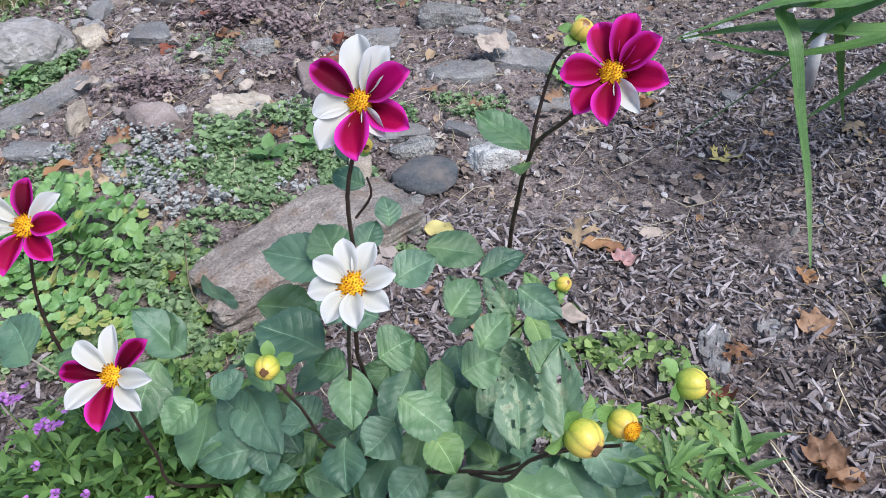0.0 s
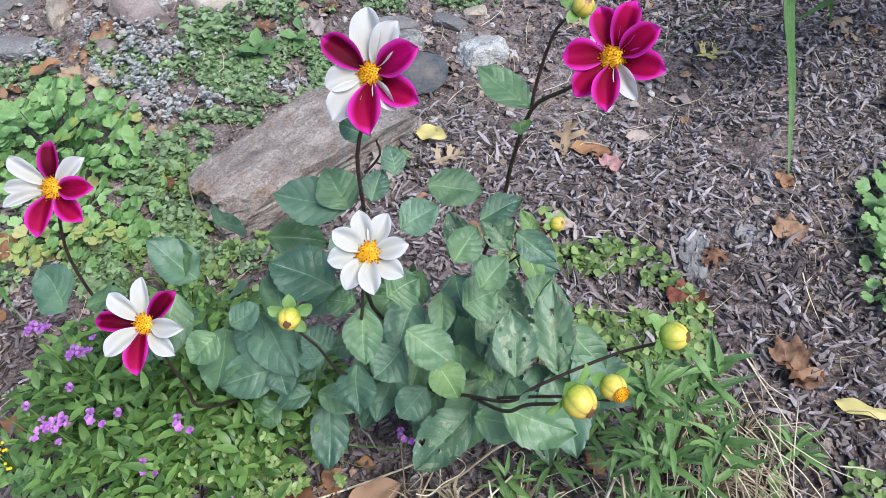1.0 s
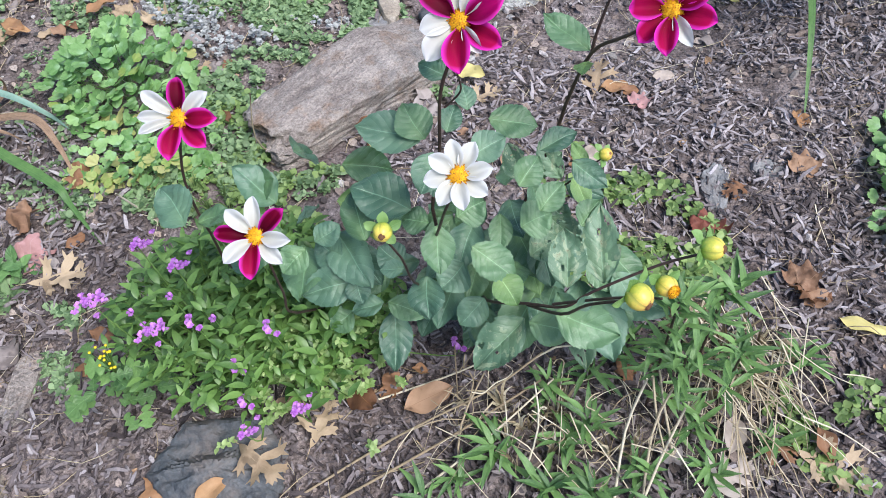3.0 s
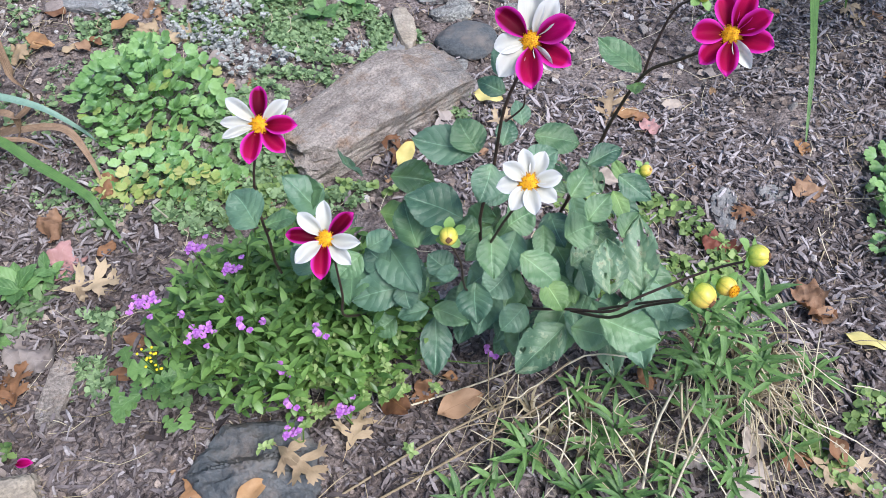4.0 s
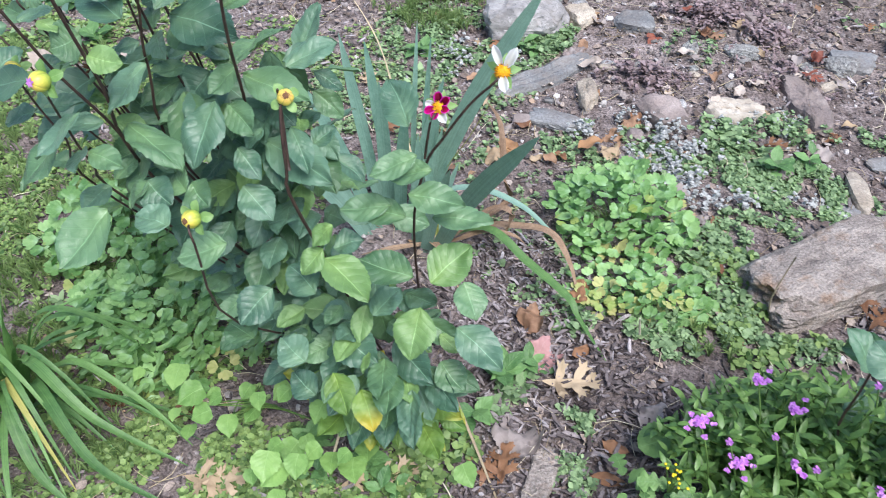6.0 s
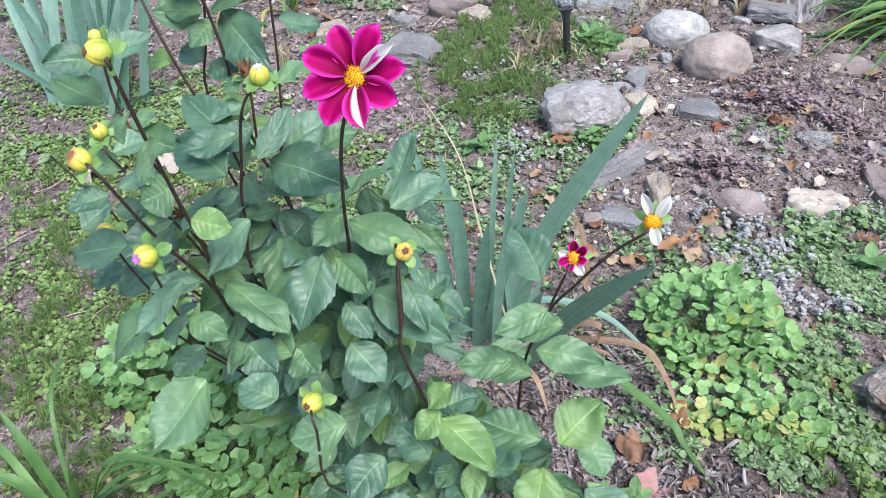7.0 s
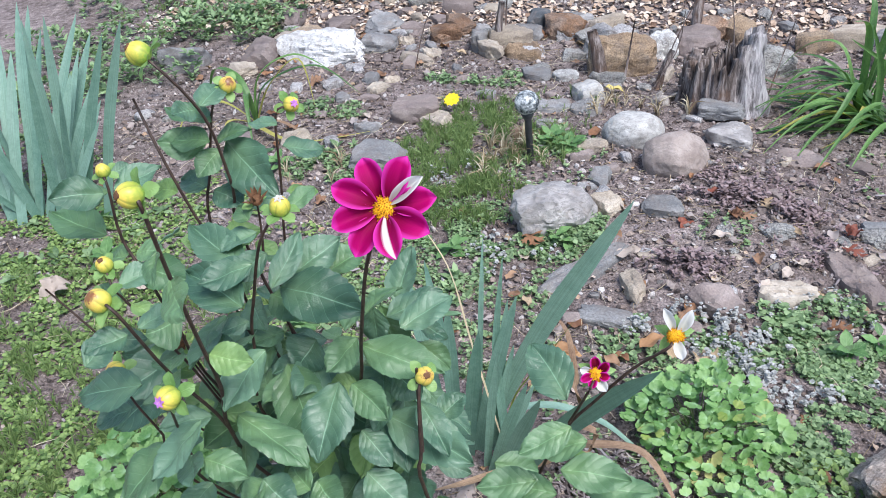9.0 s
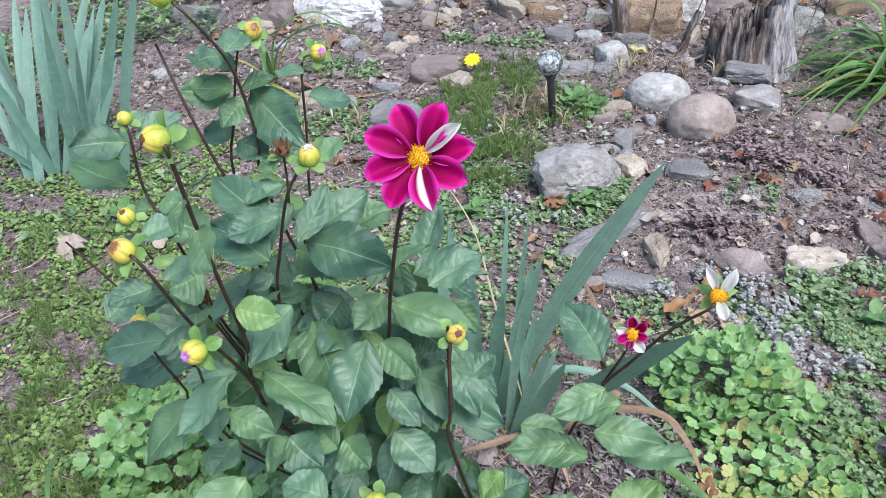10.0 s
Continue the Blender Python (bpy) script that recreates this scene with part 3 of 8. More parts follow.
LEAF_C = broadleaf("dahlia_leaf_scarred", (0.075, 0.155, 0.09), (0.17, 0.285, 0.175), scar=(0.27, 0.345, 0.215))
LEAF_D = broadleaf("dahlia_leaf_yellowing", (0.11, 0.22, 0.05), (0.21, 0.34, 0.07), 0.45, 0.28, tipcol=(0.55, 0.45, 0.06))
COLUMB = foliage("columbine_leaf", (0.11, 0.25, 0.075), (0.31, 0.50, 0.205), None, 0.5, 0.25, spec=0.4, heart=(0.36, 0.54, 0.34))
COLUMBY = foliage("columbine_leaf_yellowing", (0.25, 0.37, 0.09), (0.52, 0.50, 0.22), None, 0.55, 0.28)
CLOVER = foliage("clover", (0.06, 0.125, 0.04), (0.30, 0.42, 0.15), None, 0.5, 0.25, "island", spec=0.35)
WEED = foliage("weed", (0.065, 0.125, 0.055), (0.32, 0.45, 0.24), None, 0.55, 0.25, "island", spec=0.35)
BUSHLEAF = foliage("narrow_leaf", (0.045, 0.115, 0.033), (0.205, 0.36, 0.10), None, 0.42, 0.28, "island", spec=0.5)
ROSLEAF = foliage("rosette_leaf", (0.05, 0.12, 0.04), (0.19, 0.34, 0.11), (0.2, 0.36, 0.14), 0.45, 0.25)
IRIS = foliage("iris_blade", (0.10, 0.205, 0.162), (0.225, 0.365, 0.305), None, 0.5, 0.2, spec=0.4, stripes=0.3)
STRAP = foliage("daylily_blade", (0.05, 0.13, 0.04), (0.16, 0.30, 0.095), None, 0.42, 0.25, spec=0.5, stripes=0.5)
STRAPY = foliage("yellowed_blade", (0.24, 0.28, 0.05), (0.42, 0.38, 0.12), None, 0.5, 0.25, stripes=0.5)
DEADSTRAP = foliage("withered_blade", (0.17, 0.10, 0.065), (0.40, 0.28, 0.195), None, 0.6, 0.15, spec=0.3, stripes=0.7)
GRASS = foliage("grass", (0.085, 0.16, 0.05), (0.27, 0.365, 0.15), None, 0.5, 0.25, "island")
SILVER = foliage("silver_leaf", (0.27, 0.285, 0.285), (0.52, 0.525, 0.535), None, 0.8, 0.12, "island", spec=0.2)
PURPLEF = foliage("purple_foliage", (0.155, 0.11, 0.115), (0.37, 0.285, 0.30), None, 0.6, 0.15, "island", spec=0.3)
P_MAG = petal_mat("magenta_petal", (0.16, 0.0, 0.010), (0.46, 0.003, 0.085), (0.80, 0.035, 0.50))
P_DARK = petal_mat("crimson_petal", (0.06, 0.0, 0.008), (0.17, 0.0, 0.025), (0.62, 0.02, 0.36))
P_BRIGHT = petal_mat("bright_magenta_petal", (0.18, 0.0, 0.03), (0.50, 0.002, 0.16), (0.72, 0.04, 0.42))
P_WHITE = petal_mat("white_petal", (0.60, 0.58, 0.50), (0.66, 0.66, 0.66), (0.70, 0.70, 0.72))
P_STRIPE = petal_mat("striped_petal", (0.18, 0.0, 0.03), (0.50, 0.002, 0.16), (0.72, 0.04, 0.42), (0.80, 0.70, 0.76))
DISC = scatter_mat("flower_disc", [(0.0, (0.30, 0.09, 0.004)), (0.45, (0.62, 0.27, 0.008)), (1.0, (0.78, 0.44, 0.02))], 0.6)
BUD = bud_mat()
BRACT = foliage("bract", (0.14, 0.28, 0.08), (0.26, 0.42, 0.15), (0.3, 0.45, 0.17), 0.45, 0.25)
WEEDLEAF = foliage("broad_weed_leaf", (0.06, 0.15, 0.05), (0.19, 0.35, 0.13), (0.24, 0.40, 0.17), 0.5, 0.25, bumpy=0.3)
HEARTLEAF = foliage("heart_leaf", (0.12, 0.25, 0.06), (0.26, 0.43, 0.13), (0.28, 0.45, 0.16), 0.5, 0.25, bumpy=0.15)
LEAFLET = foliage("small_leaflet", (0.17, 0.29, 0.08), (0.40, 0.52, 0.22), None, 0.5, 0.25, "island")
BUDTIP = plain("withered_tip", (0.06, 0.025, 0.015), (0.22, 0.11, 0.05), 0.85, 200.0)
PURPLE = plain("purple_petal", (0.33, 0.08, 0.43), (0.57, 0.27, 0.63), 0.5, 120.0, 0.3)
STEM_D = plain("dark_stem", (0.028, 0.016, 0.015), (0.075, 0.045, 0.035), 0.5, 60.0)
STEM_G = plain("green_stem", (0.07, 0.15, 0.035), (0.15, 0.25, 0.06), 0.5, 60.0)
YELLOW = plain("yellow_petal", (0.62, 0.45, 0.01), (0.80, 0.65, 0.03), 0.5, 90.0)
OAKTAN = dryleaf("tan_dry_leaf", (0.33, 0.235, 0.15), (0.50, 0.385, 0.265), (0.44, 0.33, 0.22))
RUST = dryleaf("rust_dry_leaf", (0.13, 0.06, 0.035), (0.28, 0.145, 0.08), (0.30, 0.15, 0.07))
ORANGE = dryleaf("orange_dry_leaf", (0.31, 0.165, 0.085), (0.48, 0.29, 0.15), (0.38, 0.23, 0.12))
PINKLEAF = dryleaf("pink_dry_leaf", (0.44, 0.24, 0.24), (0.56, 0.36, 0.37), (0.50, 0.32, 0.32))
GREYLEAF = dryleaf("grey_dry_leaf", (0.24, 0.20, 0.19), (0.38, 0.33, 0.32), (0.32, 0.28, 0.27))
YELLEAF = dryleaf("yellow_fallen_leaf", (0.55, 0.44, 0.13), (0.66, 0.58, 0.25), (0.58, 0.5, 0.2))
BROWNLEAF = dryleaf("brown_dry_leaf", (0.22, 0.12, 0.075), (0.40, 0.25, 0.16), (0.32, 0.19, 0.12))
TANROCK = stone_mat("ochre_rock", (0.20, 0.135, 0.085), (0.36, 0.26, 0.175), (0.50, 0.40, 0.30), 4.0, None, 2.0)
PALEROCK = stone_mat("pale_granite", (0.30, 0.29, 0.30), (0.47, 0.46, 0.47), (0.62, 0.61, 0.62), 7.0, (0.26, 0.255, 0.27))
PALELEAF = dryleaf("pale_dry_leaf", (0.40, 0.33, 0.29), (0.56, 0.48, 0.43), (0.48, 0.41, 0.36))
COBWHITE = cobble_mat("white_cobble", (0.30, 0.295, 0.29), (0.44, 0.435, 0.43), (0.56, 0.555, 0.55), (0.20, 0.195, 0.19))
COBPINK = cobble_mat("pink_cobble", (0.23, 0.185, 0.17), (0.32, 0.268, 0.248), (0.40, 0.35, 0.33), (0.20, 0.165, 0.155))
COBGREY = cobble_mat("grey_cobble", (0.21, 0.20, 0.20), (0.32, 0.305, 0.305), (0.44, 0.425, 0.42), (0.13, 0.125, 0.125))
COBBEIGE = cobble_mat("beige_stone", (0.34, 0.295, 0.25), (0.45, 0.40, 0.345), (0.55, 0.505, 0.45), (0.29, 0.245, 0.205))
REDLEAF = dryleaf("red_dry_leaf", (0.15, 0.045, 0.033), (0.28, 0.095, 0.065), (0.24, 0.09, 0.06))

# ---- ground ----
def axis(lo, hi, step, far):
    a = list(np.arange(lo, hi, step))
    out, d = [hi], step
    while out[-1] < far:
        d *= 1.6
        out.append(out[-1] + d)
    low, d = [lo], step
    while low[-1] > -far:
        d *= 1.6
        low.append(low[-1] - d)
    return low[:0:-1] + a + out


gx, gy = axis(-4.8, 1.9, 0.03, 600), axis(-0.7, 5.2, 0.03, 600)
GP = np.array([[(x, y, gz(x, y)) for x in gx] for y in gy])
ground = tagged(new("ground", one(grid_shape(GP, GP[:, :, :2].copy()), "ground", SOIL)), "grey-brown garden soil with crumbs and dry mulch", "ground", kind="structure")

# ---- litter that nobody could count ----
def chip_shape(rr):
    L, W, H = 0.007 + 0.032 * rr.random() ** 1.6, rr.uniform(0.0022, 0.0075), rr.uniform(0.0012, 0.0032)
    b = rr.uniform(-0.004, 0.004)
    t0, t1 = rr.uniform(0.3, 1), rr.uniform(0.3, 1)
    v = np.array([(-L / 2, -W / 2 * t0, 0), (-L / 2 + rr.uniform(-.004, .004), W / 2 * t0, 0), (0, -W / 2, b), (0, W / 2, b), (L / 2, -W / 2 * t1, 0), (L / 2 + rr.uniform(-.005, .005), W / 2 * t1, 0)])
    top = v + np.array((0, 0, H))
    f = [(6, 8, 9, 7), (8, 10, 11, 9), (0, 2, 8, 6), (2, 4, 10, 8), (1, 7, 9, 3), (3, 9, 11, 5), (0, 6, 7, 1), (4, 5, 11, 10)]
    uv = np.array([(0, 0), (1, 0), (0, .5), (1, .5), (0, 1), (1, 1)] * 2, dtype=float)
    return np.concatenate((v, top)), f, uv


def blob_density(x, y, blobs):
    return max((1 - ((x - cx) / rx) ** 2 - ((y - cy) / ry) ** 2 for cx, cy, rx, ry in blobs), default=0)


MULCH_BLOBS = [(0.75, 1.1, 0.75, 1.25), (0.45, 0.45, 0.9, 0.55), (-0.6, 0.5, 0.55, 0.42), (-0.35, 0.35, 0.7, 0.35), (-0.95, 0.85, 0.35, 0.4), (0.1, 1.25, 0.4, 0.35), (1.2, 1.6, 0.8, 0.9)]
MULCH_GAPS = [(0.38, 1.72, 0.26, 0.2), (0.2, 1.62, 0.2, 0.14), (0.62, 1.48, 0.12, 0.1)]
rr = random.Random(11)
s, grey = Soup(), Soup()
chips = [chip_shape(rr) for k in range(60)]
for k in range(120000):
    x, y = rr.uniform(-2.6, 1.7), rr.uniform(-0.1, 2.7)
    d = blob_density(x, y, MULCH_BLOBS)
    if rr.random() > 0.05 + 1.5 * max(0, d) ** 0.6 or blob_density(x, y, MULCH_GAPS) > 0.7 * rr.random():
        continue
    m = Matrix.Translation((x, y, gz(x, y) + rr.uniform(0, 0.016))) @ Euler((rr.gauss(0, 0.34), rr.gauss(0, 0.34), rr.uniform(0, 6.3))).to_matrix().to_4x4() @ Matrix.Scale(rr.uniform(0.6, 1.25), 4)
    # The paler mulch colour takes over towards the back, beyond about y = 1.15.
    (grey if y + 0.35 * noise.noise((x * 4, y * 4, 2.0)) + 0.25 * rr.random() > 1.15 else s).add(chips[k % 60], m)
tagged(new("bark_mulch", s.mesh("bark_mulch", CHIP, True)), "shredded brown bark mulch strewn over the soil", "mulch", kind="stuff")
tagged(new("bark_mulch", grey.mesh("bark_mulch", CHIPGREY, True)), "paler grey bark mulch strewn over the soil", "mulch", kind="stuff")

s = Soup()
crumbs = [rock_shape(900 + k, 1, 1, 0.7, 0.9, 1, 0.1) for k in range(10)]
for k in range(34000):
    x, y = rr.uniform(-4.4, 1.6), rr.uniform(0.0, 4.9)
    d = blob_density(x, y, MULCH_BLOBS)
    if rr.random() < 0.75 * max(0, d):
        continue
    q = 0.004 + 0.016 * rr.random() ** 4 + (0.008 if y > 1.5 else 0) * rr.random() ** 2
    s.add(crumbs[k % 10], Matrix.Translation((x, y, gz(x, y) + q * 0.2)) @ Euler((rr.uniform(0, 6), rr.uniform(0, 6), rr.uniform(0, 6))).to_matrix().to_4x4() @ Matrix.Scale(q, 4))
FL = [blade_shape(1, 0.7, f, 3, 2, 0.3, 0.25, 0.08, 1.0, seed=k) for k, f in enumerate((ovate, lance, roundish))]
pb = Soup()
for k in range(3800):
    x, y = rr.uniform(-3.4, 1.2), rr.uniform(1.45, 4.3)
    if noise.noise((x * 3, y * 3, 7.0)) < -0.25:
        continue
    q = 0.006 + 0.02 * rr.random() ** 3
    pb.add(crumbs[k % 10], Matrix.Translation((x, y, gz(x, y) + q * 0.25)) @ Euler((rr.gauss(0, .4), rr.gauss(0, .4), rr.uniform(0, 6))).to_matrix().to_4x4() @ Matrix.Diagonal((q * 1.3, q, q * 0.7, 1)))
tagged(new("gravel", pb.mesh("gravel", GRAVEL, True)), "loose pale and dark stone chips on bare soil", "gravel", kind="stuff")
fl = Soup()
for k in range(30000):
    x, y = rr.uniform(-3.4, 1.6), rr.uniform(0.2, 4.2)
    q = 0.006 + (0.022 if y < 1.6 else 0.026) * rr.random() ** 2.5
    fl.add(FL[k % 3], Matrix.Translation((x, y, gz(x, y) + 0.004 + 0.006 * rr.random())) @ Euler((rr.gauss(0, .4), rr.gauss(0, .4), rr.uniform(0, 6.3))).to_matrix().to_4x4() @ Matrix.Scale(q, 4))
tagged(new("leaf_crumbs", fl.mesh("leaf_crumbs", FLAKE)), "crumbled bits of dry leaves and bark on the soil", "leaf crumbs", kind="stuff")
tagged(new("soil_crumbs", s.mesh("soil_crumbs", CRUMB, True)), "small pebbles and clods lying on bare soil", "pebbles", kind="stuff")

s = Soup()
for k in range(3200):
    x, y = rr.uniform(-3.2, 1.5), rr.uniform(0.1, 3.8)
    L, a = rr.uniform(0.03, 0.14), rr.uniform(0, 6.3)
    bend = rr.uniform(-0.03, 0.03)
    z = gz(x, y) + 0.008
    p0, p2 = (x, y, z), (x + L * math.cos(a), y + L * math.sin(a), z + rr.uniform(0, 0.012))
    p1 = ((p0[0] + p2[0]) / 2 - bend * math.sin(a), (p0[1] + p2[1]) / 2 + bend * math.cos(a), z + rr.uniform(0.0, 0.012))
    s.add(tube_shape([p0, p1, p2], rr.uniform(0.0006, 0.0014), 0.0005, 3, 2))
tagged(new("dry_straw", s.mesh("dry_straw", STRAW)), "thin dry straws and twigs scattered on the ground", "straw", kind="stuff")

# ---- low plants that nobody could count ----
def clover_shape(rr, r=0.009, tall=0.02):
    ps = []
    h = rr.uniform(0.4, 1.0) * tall
    tilt = (rr.gauss(0, 0.3), rr.gauss(0, 0.3))
    for k in range(3):
        lf = blade_shape(r * 1.5, r * 1.55, roundish, 3, 2, 0.25, 0.1, seed=k)
        ps.append(moved(lf, Matrix.Translation((0, 0, h)) @ Euler((tilt[0] + 0.1, tilt[1], 2.094 * k)).to_matrix().to_4x4()))
    return merge(*ps)


def sprig_shape(rr, n=8, L=0.012, W=0.0065, tall=0.02, form=lance):
    """A small rosette of oval leaves round a short stalk."""
    ps = []
    for k in range(n):
        lf = blade_shape(L * rr.uniform(0.7, 1.1), W, form, 3, 2, 0.2, 0.25, seed=k)
        ps.append(moved(lf, Matrix.Translation((0, 0, tall * rr.random())) @ Euler((rr.uniform(0.1, 0.9), 0, 2.4 * k + rr.uniform(-.3, .3))).to_matrix().to_4x4()))
    return merge(*ps)


def carpet(name, label, category, material, shapes, blobs, seed, smin=0.7, smax=1.3, lift=0.0, dense=1.0, gaps=1.0):
    rr = random.Random(seed)
    s = Soup()
    for cx, cy, rx, ry, count in blobs:
        for k in range(int(count * dense)):
            a, q = rr.uniform(0, 6.283), rr.random() ** 0.6
            x, y = cx + rx * q * math.cos(a), cy + ry * q * math.sin(a)
            if noise.noise((x * 9, y * 9, seed)) < 0.25 - 0.35 / gaps or noise.noise((x * 25, y * 25, seed)) < -0.35 / gaps:
                continue
            m = Matrix.Translation((x, y, gz(x, y) + lift * rr.random())) @ Euler((rr.gauss(0, .15), rr.gauss(0, .15), rr.uniform(0, 6.3))).to_matrix().to_4x4() @ Matrix.Scale(rr.uniform(smin, smax), 4)
            s.add(shapes[rr.randrange(len(shapes))], m)
    return tagged(new(name, s.mesh(name, material)), label, category, kind="stuff")


rr = random.Random(21)
CLO = [clover_shape(rr) for k in range(8)]
WEE = [sprig_shape(rr) for k in range(8)]
BIGW = [sprig_shape(rr, 6, 0.035, 0.016, 0.015) for k in range(5)]
carpet("clover_patch", "fresh green clover growing between mulch and stones", "clover", CLOVER, CLO,
       [(0.30, 1.02, 0.17, 0.15, 700), (0.2, 1.15, 0.1, 0.08, 70), (0.42, 0.98, 0.06, 0.1, 80), (-0.52, 1.22, 0.14, 0.1, 200), (-0.42, 1.02, 0.16, 0.1, 160), (-0.30, 1.08, 0.1, 0.06, 60), (0.62, 0.66, 0.12, 0.1, 160)], 31)
carpet("clover_patch", "dense clover and creeping weeds on the shaded bed", "clover", CLOVER, CLO,
       [(-1.55, 0.62, 0.35, 0.25, 700), (-1.25, 0.38, 0.35, 0.16, 480), (-1.0, 0.42, 0.16, 0.12, 90), (-1.55, 0.28, 0.22, 0.15, 300), (-2.2, 1.15, 0.5, 0.4, 900), (-2.75, 1.4, 0.45, 0.4, 800), (-2.4, 0.75, 0.35, 0.25, 500), (-3.1, 1.3, 0.4, 0.5, 600), (-2.0, 1.75, 0.35, 0.25, 500), (-2.1, 1.1, 0.6, 0.5, 1200), (-2.7, 1.5, 0.5, 0.4, 900), (-1.75, 1.1, 0.3, 0.35, 500), (-2.3, 0.6, 0.5, 0.4, 700), (-3.2, 1.75, 0.45, 0.35, 800), (-2.85, 1.85, 0.3, 0.3, 500), (-3.6, 2.1, 0.4, 0.3, 400), (-2.6, 2.05, 0.25, 0.2, 300), (-1.45, 0.42, 0.3, 0.16, 360), (-1.3, 0.30, 0.3, 0.14, 240), (-1.65, 0.5, 0.25, 0.2, 300), (-1.1, 0.36, 0.2, 0.1, 120)], 32, 0.4, 1.0, dense=1.9, gaps=0.9)
carpet("creeping_weeds", "low green weeds creeping between the stones", "weeds", WEED, WEE + CLO,
       [(-1.62, 2.05, 0.22, 0.15, 300), (-1.35, 2.02, 0.14, 0.1, 200), (-0.46, 1.66, 0.17, 0.14, 480), (-0.31, 1.63, 0.1, 0.1, 200), (-0.62, 1.67, 0.16, 0.10, 220), (-0.9, 1.62, 0.22, 0.12, 260), (-0.5, 1.42, 0.1, 0.08, 110), (-1.25, 2.10, 0.11, 0.09, 230), (-2.28, 2.32, 0.18, 0.12, 260), (-2.5, 2.78, 0.2, 0.1, 150),
        (-2.09, 3.2, 0.14, 0.07, 120), (-1.47, 2.62, 0.13, 0.1, 140), (-1.85, 3.22, 0.16, 0.1, 150), (-1.5, 1.85, 0.35, 0.2, 480), (-1.75, 1.6, 0.3, 0.2, 380), (-1.3, 1.5, 0.2, 0.16, 200), (-0.06, 2.03, 0.12, 0.07, 90), (0.36, 2.21, 0.14, 0.1, 260), (-0.21, 2.00, 0.1, 0.06, 60), (-0.7, 0.62, 0.05, 0.05, 40), (-0.9, 1.25, 0.3, 0.25, 180), (-1.65, 2.5, 0.4, 0.35, 300),
        (-0.12, 1.38, 0.08, 0.05, 40), (-0.8, 2.2, 0.12, 0.1, 40), (-0.21, 2.71, 0.3, 0.2, 60)], 33, 0.5, 1.1, dense=2.5)
carpet("creeping_weeds", "low green weeds between the columbine and the sandstone slab", "weeds", WEED, WEE + CLO,
       [(-0.57, 1.30, 0.09, 0.12, 150), (-0.47, 1.14, 0.10, 0.08, 150), (-0.60, 1.03, 0.15, 0.07, 170), (-0.78, 1.00, 0.10, 0.06, 70), (-0.36, 1.10, 0.08, 0.05, 70), (-0.74, 0.72, 0.06, 0.05, 40)], 43, 0.6, 1.3, dense=2.0)
carpet("clover_patch", "dark clover at the foot of the bushy dahlia", "clover", CLOVER, CLO,
       [(-0.98, 0.56, 0.12, 0.10, 110), (-0.90, 0.46, 0.12, 0.06, 70)], 44, 0.7, 1.4, dense=2.0)
carpet("broadleaf_weeds", "broad-leaved weeds spreading flat on the ground", "weeds", WEED, BIGW,
       [(-0.88, 0.78, 0.08, 0.07, 26), (-1.47, 2.66, 0.14, 0.1, 26), (-2.2, 2.45, 0.2, 0.1, 20), (-0.56, 1.74, 0.14, 0.06, 16), (-1.6, 1.75, 0.3, 0.2, 40), (-2.5, 2.78, 0.18, 0.08, 16), (-1.9, 0.9, 0.3, 0.3, 40), (-1.85, 1.3, 0.25, 0.25, 30), (-3.1, 1.7, 0.4, 0.35, 60), (-2.7, 1.9, 0.3, 0.3, 40)], 34, 0.7, 1.4)
carpet("tall_weeds", "rank green weeds growing behind the rock border", "weeds", WEED, BIGW,
       [(-3.55, 3.75, 0.45, 0.3, 420), (-4.3, 4.3, 1.0, 0.5, 420), (-3.4, 4.5, 1.0, 0.4, 520), (-4.2, 3.3, 0.5, 0.4, 260), (-3.65, 2.95, 0.35, 0.3, 160), (-3.9, 2.5, 0.4, 0.35, 200), (-2.2, 4.9, 0.8, 0.25, 120), (0.2, 4.2, 0.5, 0.3, 120)], 39, 0.7, 1.5, 0.12, dense=1.25)
carpet("purple_groundcover", "dull purple low groundcover on bare soil", "groundcover", PURPLEF, WEE,
       [(-0.79, 2.44, 0.17, 0.12, 320), (-0.91, 1.99, 0.13, 0.08, 190), (-0.58, 2.32, 0.14, 0.1, 160), (-0.58, 2.13, 0.09, 0.06, 90), (-0.94, 2.41, 0.1, 0.08, 90), (-0.94, 2.0, 0.16, 0.1, 120), (-0.8, 2.38, 0.14, 0.12, 90), (-0.56, 2.13, 0.2, 0.2, 70), (-0.61, 2.52, 0.25, 0.15, 70), (0.20, 2.45, 0.2, 0.1, 40)], 35, 0.8, 1.6, dense=0.5)
rr = random.Random(22)
SIL = [merge(*[moved(sprig_shape(rr, 10, 0.010, 0.0075, 0.005, roundish), Matrix.Translation((rr.gauss(0, .006), rr.gauss(0, .006), 0.012 + 0.012 * k)) @ Matrix.Scale(1.0 - 0.2 * k, 4)) for k in range(3)]) for j in range(5)]
carpet("silver_sedum", "thin silvery sedum sprigs on bare soil", "sedum", SILVER, SIL,
       [(-0.53, 1.93, 0.10, 0.06, 40), (-0.44, 1.86, 0.08, 0.05, 24), (-0.62, 1.80, 0.10, 0.05, 24), (-0.40, 1.62, 0.10, 0.06, 24)], 45, 0.6, 1.0, dense=0.8)
carpet("creeping_weeds", "low green weeds at the foot of a fieldstone", "weeds", WEED, WEE + CLO,
       [(-1.28, 2.09, 0.11, 0.08, 220), (-0.50, 1.90, 0.14, 0.07, 110), (-0.62, 1.78, 0.14, 0.06, 90)], 46, 0.7, 1.4, 0.02, dense=1.6)
